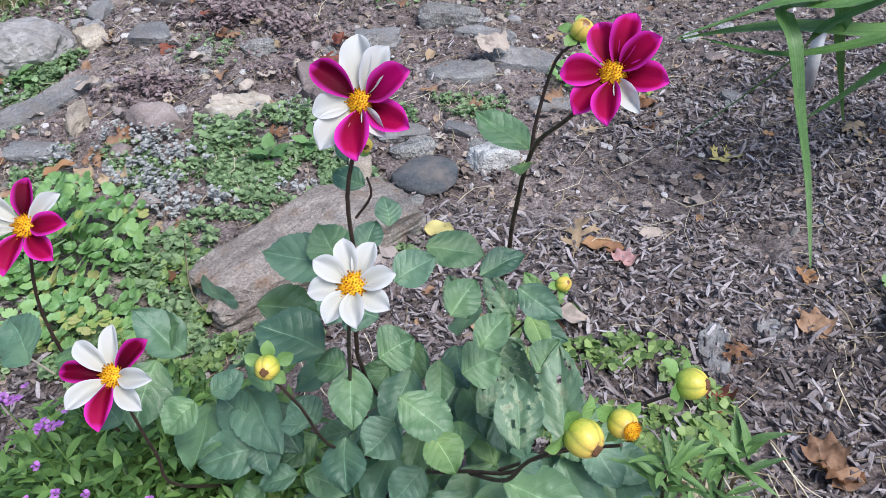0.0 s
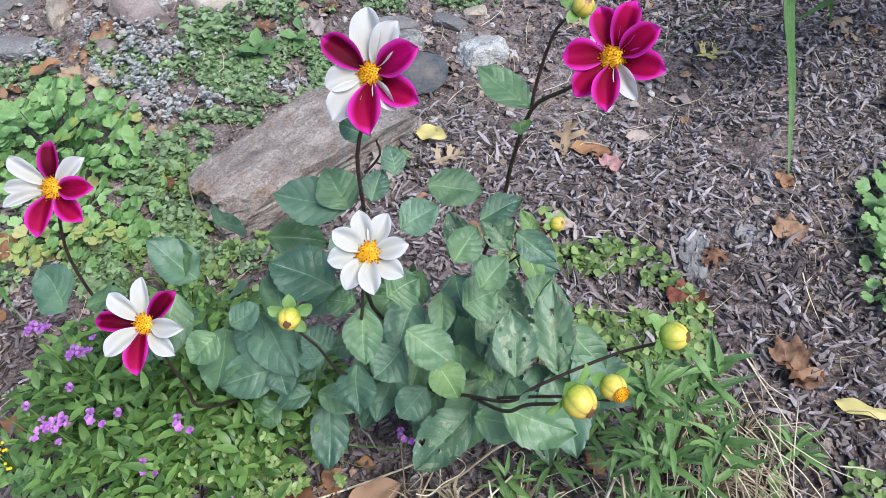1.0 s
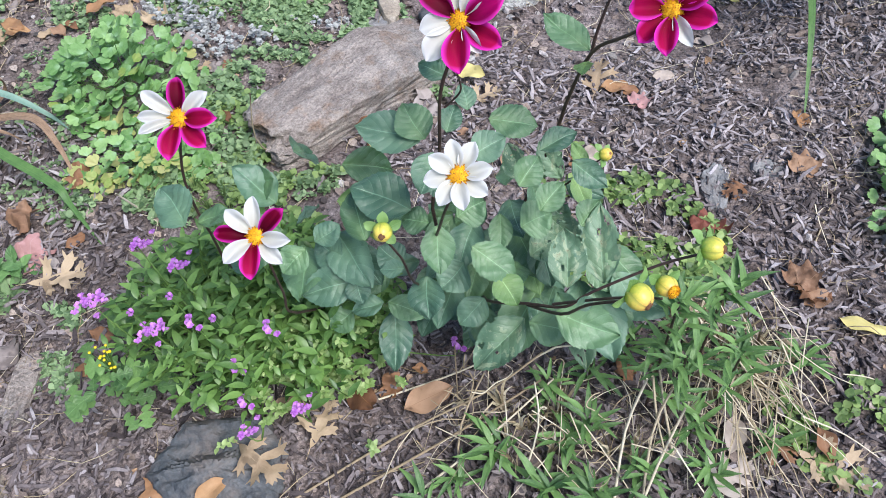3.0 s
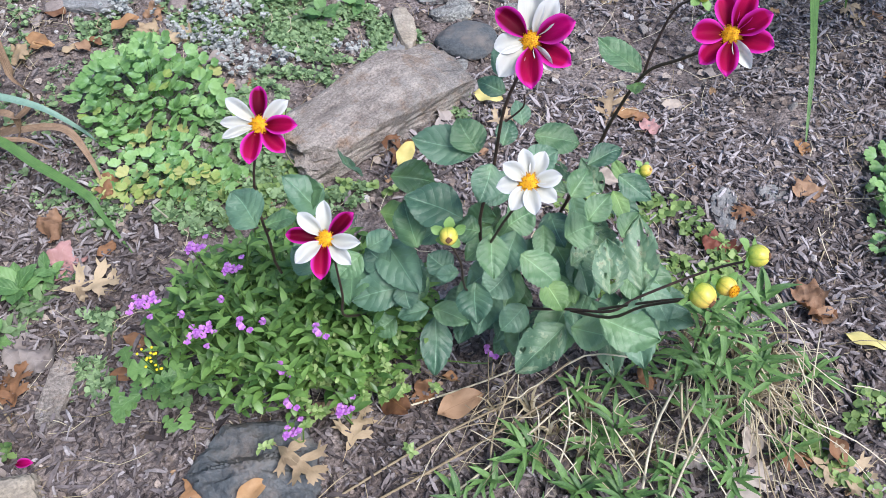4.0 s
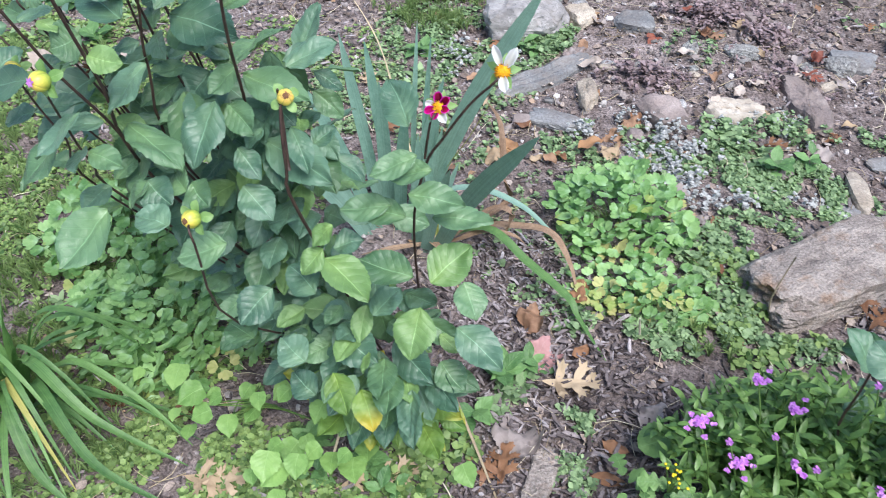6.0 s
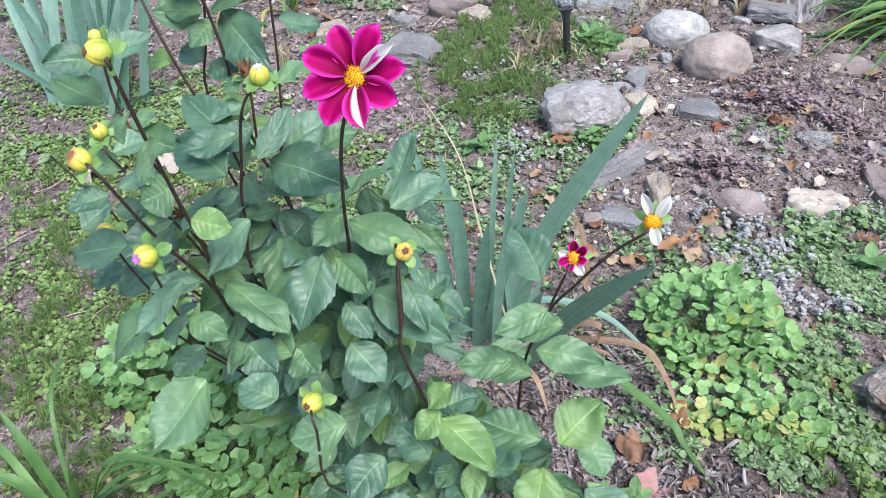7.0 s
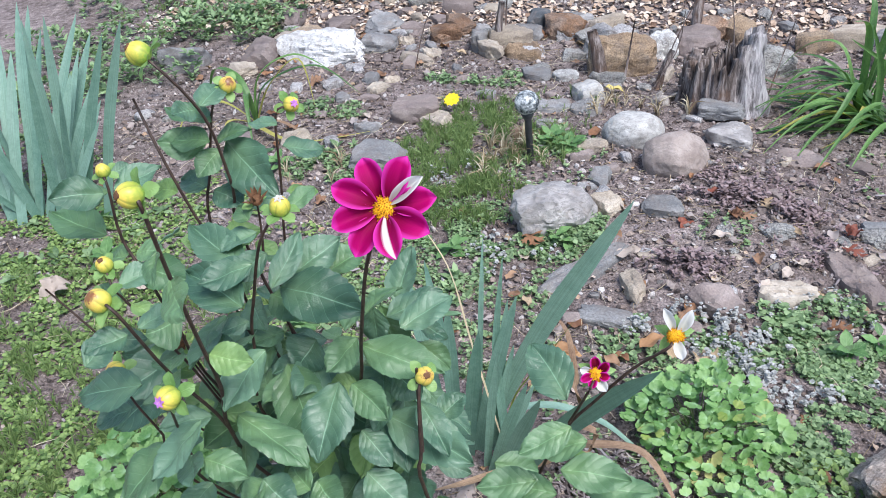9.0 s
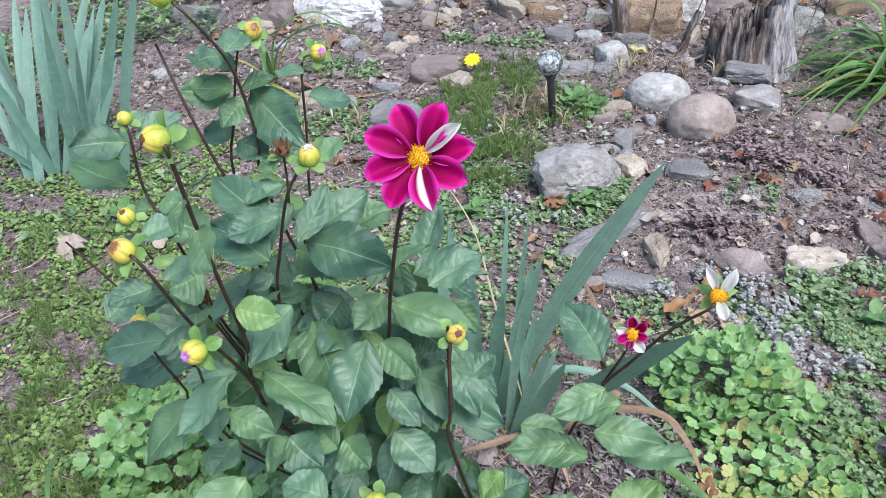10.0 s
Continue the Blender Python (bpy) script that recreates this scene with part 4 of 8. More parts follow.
carpet("purple_groundcover", "mauve leafy groundcover in small clumps", "groundcover", PURPLEF, WEE,
       [(-0.80, 2.38, 0.08, 0.05, 60), (-0.62, 2.32, 0.08, 0.05, 60), (-0.55, 2.17, 0.06, 0.05, 40), (-0.92, 2.0, 0.08, 0.04, 60)], 47, 1.2, 2.0, 0.02)
carpet("silver_sedum", "silvery grey sedum sprawling over soil and stones", "sedum", SILVER, SIL,
       [(-0.72, 1.6, 0.15, 0.1, 130), (-0.85, 1.72, 0.12, 0.06, 70), (-0.62, 1.5, 0.1, 0.07, 60), (-0.98, 1.66, 0.08, 0.05, 30), (-0.50, 1.44, 0.04, 0.03, 18), (-1.45, 1.9, 0.16, 0.12, 50), (-1.75, 2.3, 0.12, 0.1, 40)], 36, 0.8, 1.35, dense=0.62)


def grass_shape(rr, L):
    a = rr.uniform(0, 6.3)
    lean = rr.uniform(0.1, 0.9)
    d = Vector((math.cos(a), math.sin(a), 0))
    return strap_shape([(0, 0, 0), d * L * 0.25 * lean + Vector((0, 0, L * 0.55)), d * L * 0.8 * lean + Vector((0, 0, L * (0.9 - 0.4 * lean)))], 0.0035, strapform, 2, 0.3, 2, face=(-d.y, d.x, 0.2))


TUFT = [merge(*[grass_shape(rr, rr.uniform(0.04, 0.085)) for k in range(9)]) for j in range(8)]
carpet("grass_patch", "tuft of short fine grass with dry blades", "grass", GRASS, TUFT,
       [(-1.80, 2.52, 0.25, 0.46, 1450), (-1.66, 2.22, 0.16, 0.22, 420), (-1.5, 2.55, 0.14, 0.2, 120), (-1.9, 2.9, 0.12, 0.15, 90), (-2.1, 0.65, 0.45, 0.4, 1000), (-2.6, 1.1, 0.55, 0.5, 700), (-2.2, 1.5, 0.4, 0.3, 120), (-1.55, 2.9, 0.3, 0.2, 50), (-0.55, 1.0, 0.1, 0.06, 20), (-3.9, 3.9, 0.6, 0.4, 120), (-1.8, 0.36, 0.3, 0.25, 420)], 37, 0.5, 1.0)
carpet("dry_grass", "thin straw-coloured dead grass among green blades", "grass", STRAW, TUFT,
       [(-1.6, 2.45, 0.16, 0.2, 50), (0.42, 0.78, 0.1, 0.1, 40), (0.2, 0.62, 0.2, 0.1, 30), (-2.4, 2.3, 0.3, 0.2, 25), (-1.2, 3.0, 0.3, 0.15, 25)], 38, 0.8, 1.6)

# ---- stones ----
def stone(x, y, w, d, h, turn, material, angular, label, level=4, sink=0.28, group="stones in the garden bed", rough=0.10, tilt=0.0):
    stone.k += 1
    if group == "stones in the garden bed" and w < 0.3:
        sink = max(sink, 0.40) if sink else sink
    if group != "cobbles":
        angular = max(angular, 0.9)
    if group != "cobbles" and h < 0.56 * min(w, d) and level > 2:
        shape = slab_shape(100 + stone.k, w, d, h, 18 if level > 4 else 9, 120 if level > 4 else 44)
    else:
        shape = rock_shape(100 + stone.k, w, d, h, angular, level, rough if angular > 0.5 else 0.05)
    me = one(shape, "stone", material)
    me.set_sharp_from_angle(angle=radians(28))
    ob = new("stone", me)
    ob.matrix_world = Matrix.Translation((x, y, gz(x, y) + h * (0.5 - sink))) @ Euler((radians(tilt), 0, radians(turn))).to_matrix().to_4x4()
    return tagged(ob, label, "stone", group)


stone.k = 0
FIELD = "grey fieldstone half sunk in the bare soil"
FLAT = "flat grey slate lying on the soil"
stone(-0.315, 1.325, 0.50, 0.215, 0.125, 46, SANDST, 1.0, "large flat brown sandstone slab beside the dahlia", 5, 0.30, rough=0.09)
stone(-0.36, 0.47, 0.21, 0.19, 0.07, 15, DARKST, 0.55, "dark slate stone flush with the mulch", 5, 0.3)
stone(-0.122, 1.685, 0.15, 0.13, 0.05, 10, DARKST, 0.3, "round flat dark slate with a smooth top", 4, 0.2, "cobbles")
stone(0.022, 1.783, 0.125, 0.10, 0.08, 20, QUARTZ, 0.7, "white speckled quartz stone on the soil", 4, 0.25, rough=0.08)
stone(-1.351, 2.139, 0.26, 0.2, 0.17, 15, COBGREY, 0.55, "large pale grey boulder with a rough face", 5, 0.28, "cobbles")
stone(-1.199, 2.243, 0.10, 0.1, 0.08, 40, TANST, 0.8, "small tan stone leaning on a boulder")
stone(-1.028, 2.272, 0.115, 0.1, 0.07, 10, SLATE, 0.6, FIELD)
stone(-1.257, 2.425, 0.09, 0.08, 0.05, 70, SLATE, 0.8, FIELD, 3)
stone(-0.641, 1.917, 0.165, 0.11, 0.06, 14, COBBEIGE, 0.95, "pale beige flat stone on bare soil")
stone(-0.825, 1.811, 0.10, 0.13, 0.10, 60, PURPST, 1.0, "brown pointed stone set in the soil")
stone(-1.05, 1.839, 0.055, 0.13, 0.07, 25, TANST, 0.9, "narrow upright tan stone")
stone(-1.091, 1.681, 0.17, 0.075, 0.05, -12, SLATE, 0.8, FLAT)
stone(-1.20, 1.90, 0.34, 0.09, 0.05, 55, SLATE, 0.7, "long slate ledge edging the bed")
stone(-0.366, 2.358, 0.15, 0.09, 0.07, 0, SLATE, 0.7, FIELD)
stone(-0.172, 2.526, 0.19, 0.1, 0.08, 8, GRANITE, 0.6, FIELD)
stone(-0.057, 2.432, 0.19, 0.06, 0.03, -14, SLATE, 0.8, FLAT)
stone(0.069, 2.275, 0.22, 0.11, 0.05, -18, SLATE, 0.8, FLAT)
stone(-0.099, 2.192, 0.19, 0.1, 0.045, 4, SLATE, 0.8, FLAT)
stone(0.152, 2.056, 0.13, 0.06, 0.03, 4, SLATE, 0.8, FLAT, 3)
stone(-0.067, 1.909, 0.09, 0.045, 0.035, -25, SLATE, 0.8, FLAT, 3)
stone(-0.005, 1.956, 0.065, 0.04, 0.03, 12, TANST, 0.8, "small tan stone chip", 3)
stone(-0.214, 1.878, 0.14, 0.06, 0.035, 18, SLATE, 0.8, FLAT, 3)
stone(-0.172, 1.805, 0.12, 0.06, 0.04, 12, GRANITE, 0.7, "pale flat stone beside a dark slate", 3)
stone(-0.286, 1.727, 0.055, 0.16, 0.045, 20, TANST, 0.7, "narrow tan stone between weeds", 3)
stone(0.46, 1.15, 0.055, 0.11, 0.03, -5, SLATE, 0.6, "narrow grey stone flush with the mulch", 3)
stone(0.57, 1.21, 0.075, 0.045, 0.02, 10, SLATE, 0.7, "small grey slate among mulch", 3)
stone(0.47, 0.87, 0.09, 0.07, 0.03, 10, SLATE, 0.6, "small grey slate among mulch", 3)
stone(-0.75, 0.60, 0.055, 0.14, 0.035, 6, SANDST, 0.8, "weathered grey sliver of slate on mulch", 4)
stone(-0.75, 0.40, 0.12, 0.09, 0.06, 20, TANST, 0.8, "pale buff stone at the edge of the mulch", 4)
stone(-1.03, 2.553, 0.205, 0.18, 0.17, 0, COBPINK, 0.35, "round pinkish cobble of the rock border", 5, 0.34, "cobbles", rough=0.035)
stone(-1.199, 2.73, 0.205, 0.16, 0.14, 10, COBWHITE, 0.3, "smooth white oval cobble of the rock border", 5, 0.28, "cobbles", rough=0.03)
stone(-0.849, 2.762, 0.15, 0.14, 0.11, -10, COBGREY, 0.5, "round grey cobble of the rock border")
stone(-0.904, 2.963, 0.18, 0.12, 0.07, 3, SLATE, 0.85, "layered flat slate leaning on the stump foot", sink=0.0)
stone(-1.444, 3.069, 0.11, 0.1, 0.11, 40, COBWHITE, 0.4, "small white cobble of the rock border")
stone(-1.325, 2.616, 0.115, 0.08, 0.06, 5, TANST, 0.5, "small buff stone of the rock border", 3)
stone(-1.60, 2.66, 0.10, 0.08, 0.06, 20, RUSTST, 0.7, "small rusty brown stone", 3)
stone(-1.53, 2.74, 0.09, 0.07, 0.05, 0, GRANITE, 0.6, FIELD, 3)
stone(-1.562, 2.951, 0.16, 0.1, 0.05, 8, SLATE, 0.8, FLAT)
stone(-1.42, 2.95, 0.11, 0.12, 0.06, 60, SLATE, 0.8, FIELD, 3)
stone(-1.36, 2.55, 0.11, 0.09, 0.04, 30, PURPST, 0.7, FIELD, 3)
stone(-2.088, 2.786, 0.2, 0.14, 0.13, 10, PURPST, 0.85, "blocky brown stone in the rock garden")
stone(-1.969, 2.731, 0.14, 0.12, 0.1, -20, TANST, 0.8, "blocky buff stone in the rock garden")
stone(-2.082, 2.384, 0.25, 0.16, 0.11, 5, SLATE, 0.4, "broad low grey stone edging the grass")
stone(-2.479, 2.48, 0.13, 0.1, 0.08, 30, TANST, 0.6, "small buff stone on bare soil", 3)
stone(-2.798, 3.364, 0.45, 0.18, 0.19, -6, WHITEQ, 0.7, "long white quartz block of the far border", 5)
stone(-3.102, 3.26, 0.18, 0.16, 0.18, 0, PURPST, 0.5, "grey rounded stone of the far border")
stone(-2.59, 3.539, 0.2, 0.14, 0.12, 5, SLATE, 0.5, "grey stone of the far border")
stone(-3.517, 3.162, 0.24, 0.18, 0.17, 8, SLATE, 0.6, "blue-grey stone of the far border")
stone(-1.364, 3.431, 0.28, 0.18, 0.25, 0, TANROCK, 0.9, "tall tan rock standing beside the stump", 5)
stone(-1.937, 3.672, 0.22, 0.17, 0.16, 15, TANST, 0.6, "rounded buff rock of the far border")
stone(-1.707, 3.823, 0.22, 0.18, 0.17, -12, RUSTST, 0.8, "rusty brown angular rock of the far border")
stone(-1.22, 3.60, 0.15, 0.14, 0.17, 20, QUARTZ, 0.6, "whitish rock of the far border")
stone(-1.068, 3.723, 0.18, 0.16, 0.14, 0, PURPST, 0.6, "grey rock behind the stump")
stone(-0.736, 3.528, 0.18, 0.16, 0.16, 10, GRANITE, 0.7, "pale grey rock beside the stump")
stone(-2.12, 3.78, 0.1, 0.09, 0.09, 0, SLATE, 0.6, FIELD, 3)
stone(-2.34, 3.41, 0.2, 0.1, 0.06, -18, TANST, 0.8, "flat tan stone of the far border", 3)
stone(-1.71, 3.291, 0.13, 0.1, 0.07, 0, SLATE, 0.8, FIELD, 3)
stone(-1.575, 3.288, 0.11, 0.09, 0.07, 30, QUARTZ, 0.5, "small pale stone of the far border", 3)
stone(-1.60, 3.55, 0.13, 0.1, 0.07, 30, GRANITE, 0.5, FIELD, 3)
stone(-0.62, 2.722, 0.16, 0.13, 0.03, 10, PURPST, 0.8, "flat mauve slate on bare soil", 3)
stone(-0.462, 2.063, 0.125, 0.27, 0.065, 24, PURPST, 0.85, "long dark slate slab on bare soil", 4)
stone(-0.396, 2.320, 0.1, 0.08, 0.06, 0, GRANITE, 0.5, FIELD, 3)
stone(-1.868, 3.949, 0.13, 0.12, 0.13, 40, DARKST, 0.6, "dark rock of the far border", 3)
stone(-2.35, 4.1, 0.18, 0.13, 0.13, 0, PURPST, 0.7, FIELD, 3)
stone(-2.6, 4.2, 0.2, 0.13, 0.12, 30, GRANITE, 0.7, FIELD, 3)
stone(-2.95, 4.25, 0.22, 0.15, 0.13, 10, SLATE, 0.6, FIELD, 3)
stone(-3.3, 4.35, 0.2, 0.15, 0.14, 60, RUSTST, 0.6, FIELD, 3)
stone(-0.35, 3.95, 0.28, 0.18, 0.14, 0, TANST, 0.5, "buff rock at the back of the bed", 3)
rr = random.Random(40)
for k in range(34):
    x = rr.uniform(-3.3, -0.2)
    y = 3.72 + 0.10 * (x + 2) + rr.gauss(0, 0.2)
    if blob_density(x, y, [(-0.92, 3.1, 0.3, 0.3)]) > 0:
        continue
    w = rr.uniform(0.10, 0.24)
    stone(x, y, w, w * rr.uniform(0.5, 0.8), w * rr.uniform(0.4, 0.75), rr.uniform(0, 180), (SLATE, TANROCK, GRANITE, PURPST, RUSTST, TANST, PALEROCK)[k % 7], rr.uniform(0.75, 1.0), "rough rock piled in the far stone border", 4, group="rocks of the far border")
rr = random.Random(41)
KINDS = [SLATE, TANST, PALEROCK, PURPST, GRANITE, PURPST]
for k in range(250):
    t = rr.random()
    if k < 110:
        x, y = rr.uniform(-2.9, -0.9), rr.uniform(2.9, 4.2)
    elif k < 175:
        x, y = rr.uniform(-3.4, -0.3), rr.uniform(2.0, 4.2)
    else:
        x, y = rr.uniform(-1.2, 0.9), rr.uniform(1.55, 2.6)
    if blob_density(x, y, [(-1.75, 2.6, 0.35, 0.45), (-0.92, 3.2, 0.3, 0.25), (0.9, 1.5, 0.9, 0.55)]) > 0:
        continue
    w = rr.uniform(0.035, 0.11) * (0.6 if k >= 175 else 1)
    stone(x, y, w, w * rr.uniform(0.5, 0.9), w * rr.uniform(0.25, 0.6), rr.uniform(0, 180), KINDS[k % 6], rr.uniform(0.5, 0.95), "small rough stone lying on the soil", 2 if w < 0.06 else 3, group="small stones on the soil", rough=0.08)

# ---- dahlias ----
FACE = Vector((0.0, -0.5, 0.866))
LEAF_MESH = {}


def dahlia_form(u):
    return max(0.012, math.sin(1.5708 * (u / 0.42)) ** 0.7 if u < 0.42 else max(0.0, 1 - ((u - 0.42) / 0.58) ** 2.1) ** 0.92)


def dahlia_leaf(seed, kind):
    """A toothed pointed leaf, puckered between its sunken veins; old ones are chewed."""
    k = seed % 6
    v, f, uv = blade_shape(1, 1, dahlia_form, 44, 12, 0.10 + 0.07 * (k % 3), 0.02 + 0.10 * (k % 4), 0.035, 1.6, 0.0, seed=seed)
    a, u = np.abs(uv[:, 0] - 0.5) * 2, uv[:, 1]
    rim = np.clip((a - 0.72) / 0.28, 0, 1)
    tooth = (u * 10.0 + 0.13 * seed) % 1.0
    v[:, 0] *= 1 + rim * 0.06 * (tooth - 0.55) * np.clip((u - 0.08) * 6, 0, 1)
    v[:, 1] += rim * 0.016 * tooth
    swell = np.abs(np.sin(3.1416 * 6.5 * (u - 0.26 * a))) ** 0.6
    v[:, 2] += 0.009 * swell * np.clip(a * 4, 0, 1) * np.clip((1.03 - a) * 5, 0, 1) * np.clip((1 - u) * 4, 0, 1)
    v[:, 2] -= 0.022 * np.clip(1 - a * 6, 0, 1)
    v[:, 2] += np.array([0.045 * noise.noise((p[0] * 4 + seed, p[1] * 4, 0.0)) + 0.012 * noise.noise((p[0] * 16 + seed, p[1] * 16, 0.0)) for p in v])
    v[:, 2] -= 0.05 * np.sin(u * (3.0 + 0.5 * k)) * a * (k % 2)
    if kind == 2:
        keep = []
        for q in f:
            c = v[list(q)].mean(axis=0)
            hole = noise.noise((c[0] * 6 + seed, c[1] * 6, 0.0))
            if hole < 0.40 or abs(c[0]) < 0.03:
                keep.append(q)
        f = keep
    return v, f, uv


for kind, material in ((0, LEAF_A), (1, LEAF_B), (2, LEAF_C), (3, LEAF_D), (4, LEAF_E)):
    LEAF_MESH[kind] = [one(dahlia_leaf(50 + k, kind), "leaf", material) for k in range(6)]
rleaf = random.Random(61)


def add_leaf(plant, base, tip, width, kind=0):
    b, t = Vector(base), Vector(tip)
    n = (FACE + Vector((rleaf.gauss(0, 0.28), rleaf.gauss(0, 0.26), 0))).normalized()
    L = (t - b).length
    if kind == 0 and rleaf.random() < (0.42 if plant == dahlia_3 else 0.34):
        kind = 4
    if kind == 0 and plant == dahlia_1 and b.x > 0.06 and rleaf.random() < 0.3:
        kind = 2
    me = LEAF_MESH[kind][rleaf.randrange(6)]
    if kind == 2:
        width *= 0.85
    if kind == 1:
        width *= 0.85
        L *= 0.85
    return part("leaf", me, plant, aim(b, t - b, n, width * 1.12, L * 1.06, (width + L) / 2))


def add_stem(plant, r, *pts):
    P = list(pts)
    for i in range(1, len(P) - 1):
        q = Vector(P[i]).lerp(Vector(P[i + 1]), rleaf.uniform(0, 0.6))
        a = rleaf.uniform(0, 6.283)
        for sgn in (1, -1):
            if q.z < 0.12 or (q.x > -1.2 and q.x < -0.7) or rleaf.random() < (0.2 if plant == dahlia_3 else 0.85):
                continue
            w = rleaf.uniform(0.022, 0.04) if plant == dahlia_3 else rleaf.uniform(0.014, 0.026)
            out = Vector((math.cos(a) * sgn, math.sin(a) * sgn * 0.8, rleaf.uniform(-0.3, 0.35))).normalized()
            b = q + out * 0.006
            add_leaf(plant, b, b + out * w * rleaf.uniform(1.3, 1.7), w, 1 if rleaf.random() < 0.25 else 0)
    return part("stem", one(tube_shape(P, r * 0.45, r * 0.68, 7, 4), "stem", STEM_D), plant)


def petal_shape(seed, cup=0.18, notch=0.0):
    def form(u):
        return max(0.22, math.sin(1.5708 * min(1.0, u / 0.58)) ** 0.9) if u < 0.58 else max(0.02, math.cos(1.5708 * ((u - 0.58) / 0.42) ** 1.5)) ** 0.72
    v, f, uv = blade_shape(1, 1, form, 22, 8, 0.42, -cup, 0.02, 1.5, seed=seed)
    v[:, 2] += 0.05 * np.sin(v[:, 1] * 3.0) - 0.10 * v[:, 1] ** 3
    v[:, 2] += 0.016 * np.cos(6.2832 * 1.5 * (uv[:, 0] - 0.5) * 2) * np.sin(3.1416 * np.clip(uv[:, 1], 0, 1))
    return v, f, uv


PETAL_MESH = {}
for code, material in (("m", P_MAG), ("d", P_DARK), ("b", P_BRIGHT), ("w", P_WHITE), ("s", P_STRIPE)):
    PETAL_MESH[code] = [one(petal_shape(k, 0.10 + 0.06 * k), "petal", material) for k in range(3)]


def disc_shape():
    rr = random.Random(5)
    ps = []
    for k in range(90):
        q = math.sqrt((k + 0.5) / 90)
        a = k * 2.39996
        n = Vector((q * math.cos(a), q * math.sin(a), 0))
        z = 0.5 * math.sqrt(max(0, 1 - 0.8 * q * q))
        d = (n * 0.5 + Vector((0, 0, 0.7))).normalized()
        L = rr.uniform(0.16, 0.3)
        p = n + Vector((0, 0, z - 0.2))
        ps.append(tube_shape([p, p + d * L], 0.085, 0.05, 4, 1))
    v, f = SPHERES[2]
    ps.append((v * np.array((0.98, 0.98, 0.42)) + np.array((0, 0, 0.0)), f, v[:, :2]))
    return merge(*ps)


DISC_MESH = one(disc_shape(), "flower_disc", DISC)
CALYX = merge(*[moved(blade_shape(0.024, 0.012, lance, 5, 2, 0.2, -0.1, seed=k), Euler((-0.35, 0, 1.2566 * k)).to_matrix().to_4x4()) for k in range(5)],
              (SPHERES[2][0] * np.array((0.009, 0.009, 0.007)) - np.array((0, 0, 0.004)), SPHERES[2][1], SPHERES[2][0][:, :2]))
CALYX_MESH = one(CALYX, "flower_head", BRACT)


def add_flower(plant, centre, normal, radius, disc, *petals, label=""):
    """petals: angle as seen from the front, code of colour, length and width as shares of the radius."""
    n = Vector(normal).normalized()
    x = (Vector((1, 0, 0)) - n * n.x).normalized()
    m = Matrix((x, n.cross(x), n)).transposed().to_4x4()
    head = part("flower_head", CALYX_MESH, plant, Matrix.Translation(Vector(centre) - n * 0.006) @ m, label)
    for k, (ang, code, ln, wd) in enumerate(petals):
        a = radians(ang)
        up = 0.16 + 0.05 * ((k * 7) % 3)
        L = radius * ln * 0.9
        pm = Euler((0, 0, a - math.pi / 2)).to_matrix().to_4x4() @ Matrix.Translation((0, radius * 0.10, 0.004 + 0.0012 * (k % 3))) @ Euler((up, 0, 0)).to_matrix().to_4x4() @ Matrix.Diagonal((radius * wd * 0.87, L, L, 1))
        sub("petal", PETAL_MESH[code][k % 3], head, pm)
    sub("flower_disc", DISC_MESH, head, Matrix.Translation((0, 0, 0.006)) @ Matrix.Diagonal((disc, disc, disc * 1.1, 1)), "orange-yellow flower disc")
    return head


def bud_shape(ribs):
    """A round bud of overlapping scales that close in a point."""
    n, rows = 48, 18
    A = np.zeros((rows, n + 1, 3))
    UV = np.zeros((rows, n + 1, 2))
    for i in range(rows):
        t = i / (rows - 1)
        z = -math.cos(math.pi * t) * 0.97
        rad = math.sin(math.pi * t) ** 0.85 * (1.06 - 0.22 * t)
        for j in range(n + 1):
            a = 2 * math.pi * j / n + 0.35 * t
            w = (ribs * j / n) % 1.0
            r = rad * (0.94 + 0.08 * math.sin(math.pi * w ** 1.6) ** 0.5) + 1e-3
            A[i, j] = (r * math.cos(a), r * math.sin(a), z)
            UV[i, j] = (0.5 + 0.5 * math.sin(math.pi * w ** 1.6), t)
    return grid_shape(A, UV)


BUD_MESH = [one(bud_shape(n), "bud", BUD) for n in (4, 5)]
BRACT_MESH = one(blade_shape(1, 0.8, roundish, 8, 4, 0.25, 0.25, 0.04, 1.5, seed=3), "bract", BRACT)
TIP_MESH = {"brown": one(rock_shape(77, 1, 1, 0.7, 0.6, 3, 0.25), "withered_tip", BUDTIP), "purple": one(merge(*[moved(blade_shape(0.9, 0.5, ovate, 5, 2, 0.3, 0.5, seed=k), Euler((0.7, 0, 1.05 * k)).to_matrix().to_4x4()) for k in range(6)]), "opening_petals", PURPLE),
            "orange": DISC_MESH, "white": one(merge(*[moved(blade_shape(0.9, 0.5, ovate, 5, 2, 0.3, 0.5, seed=k), Euler((0.6, 0, 1.05 * k)).to_matrix().to_4x4()) for k in range(6)]), "opening_petals", P_WHITE)}


DRIED_MESH = one(merge((SPHERES[2][0] * np.array((0.75, 0.75, 0.6)), SPHERES[2][1], SPHERES[2][0][:, :2]), *[moved(blade_shape(1.3, 0.45, lance, 5, 2, 0.5, -0.5, seed=k), Euler((0.2 + 0.35 * (k % 3), 0, 0.53 * k)).to_matrix().to_4x4() @ Matrix.Translation((0, 0.3, -0.3))) for k in range(12)]), "seed_head", BUDTIP)


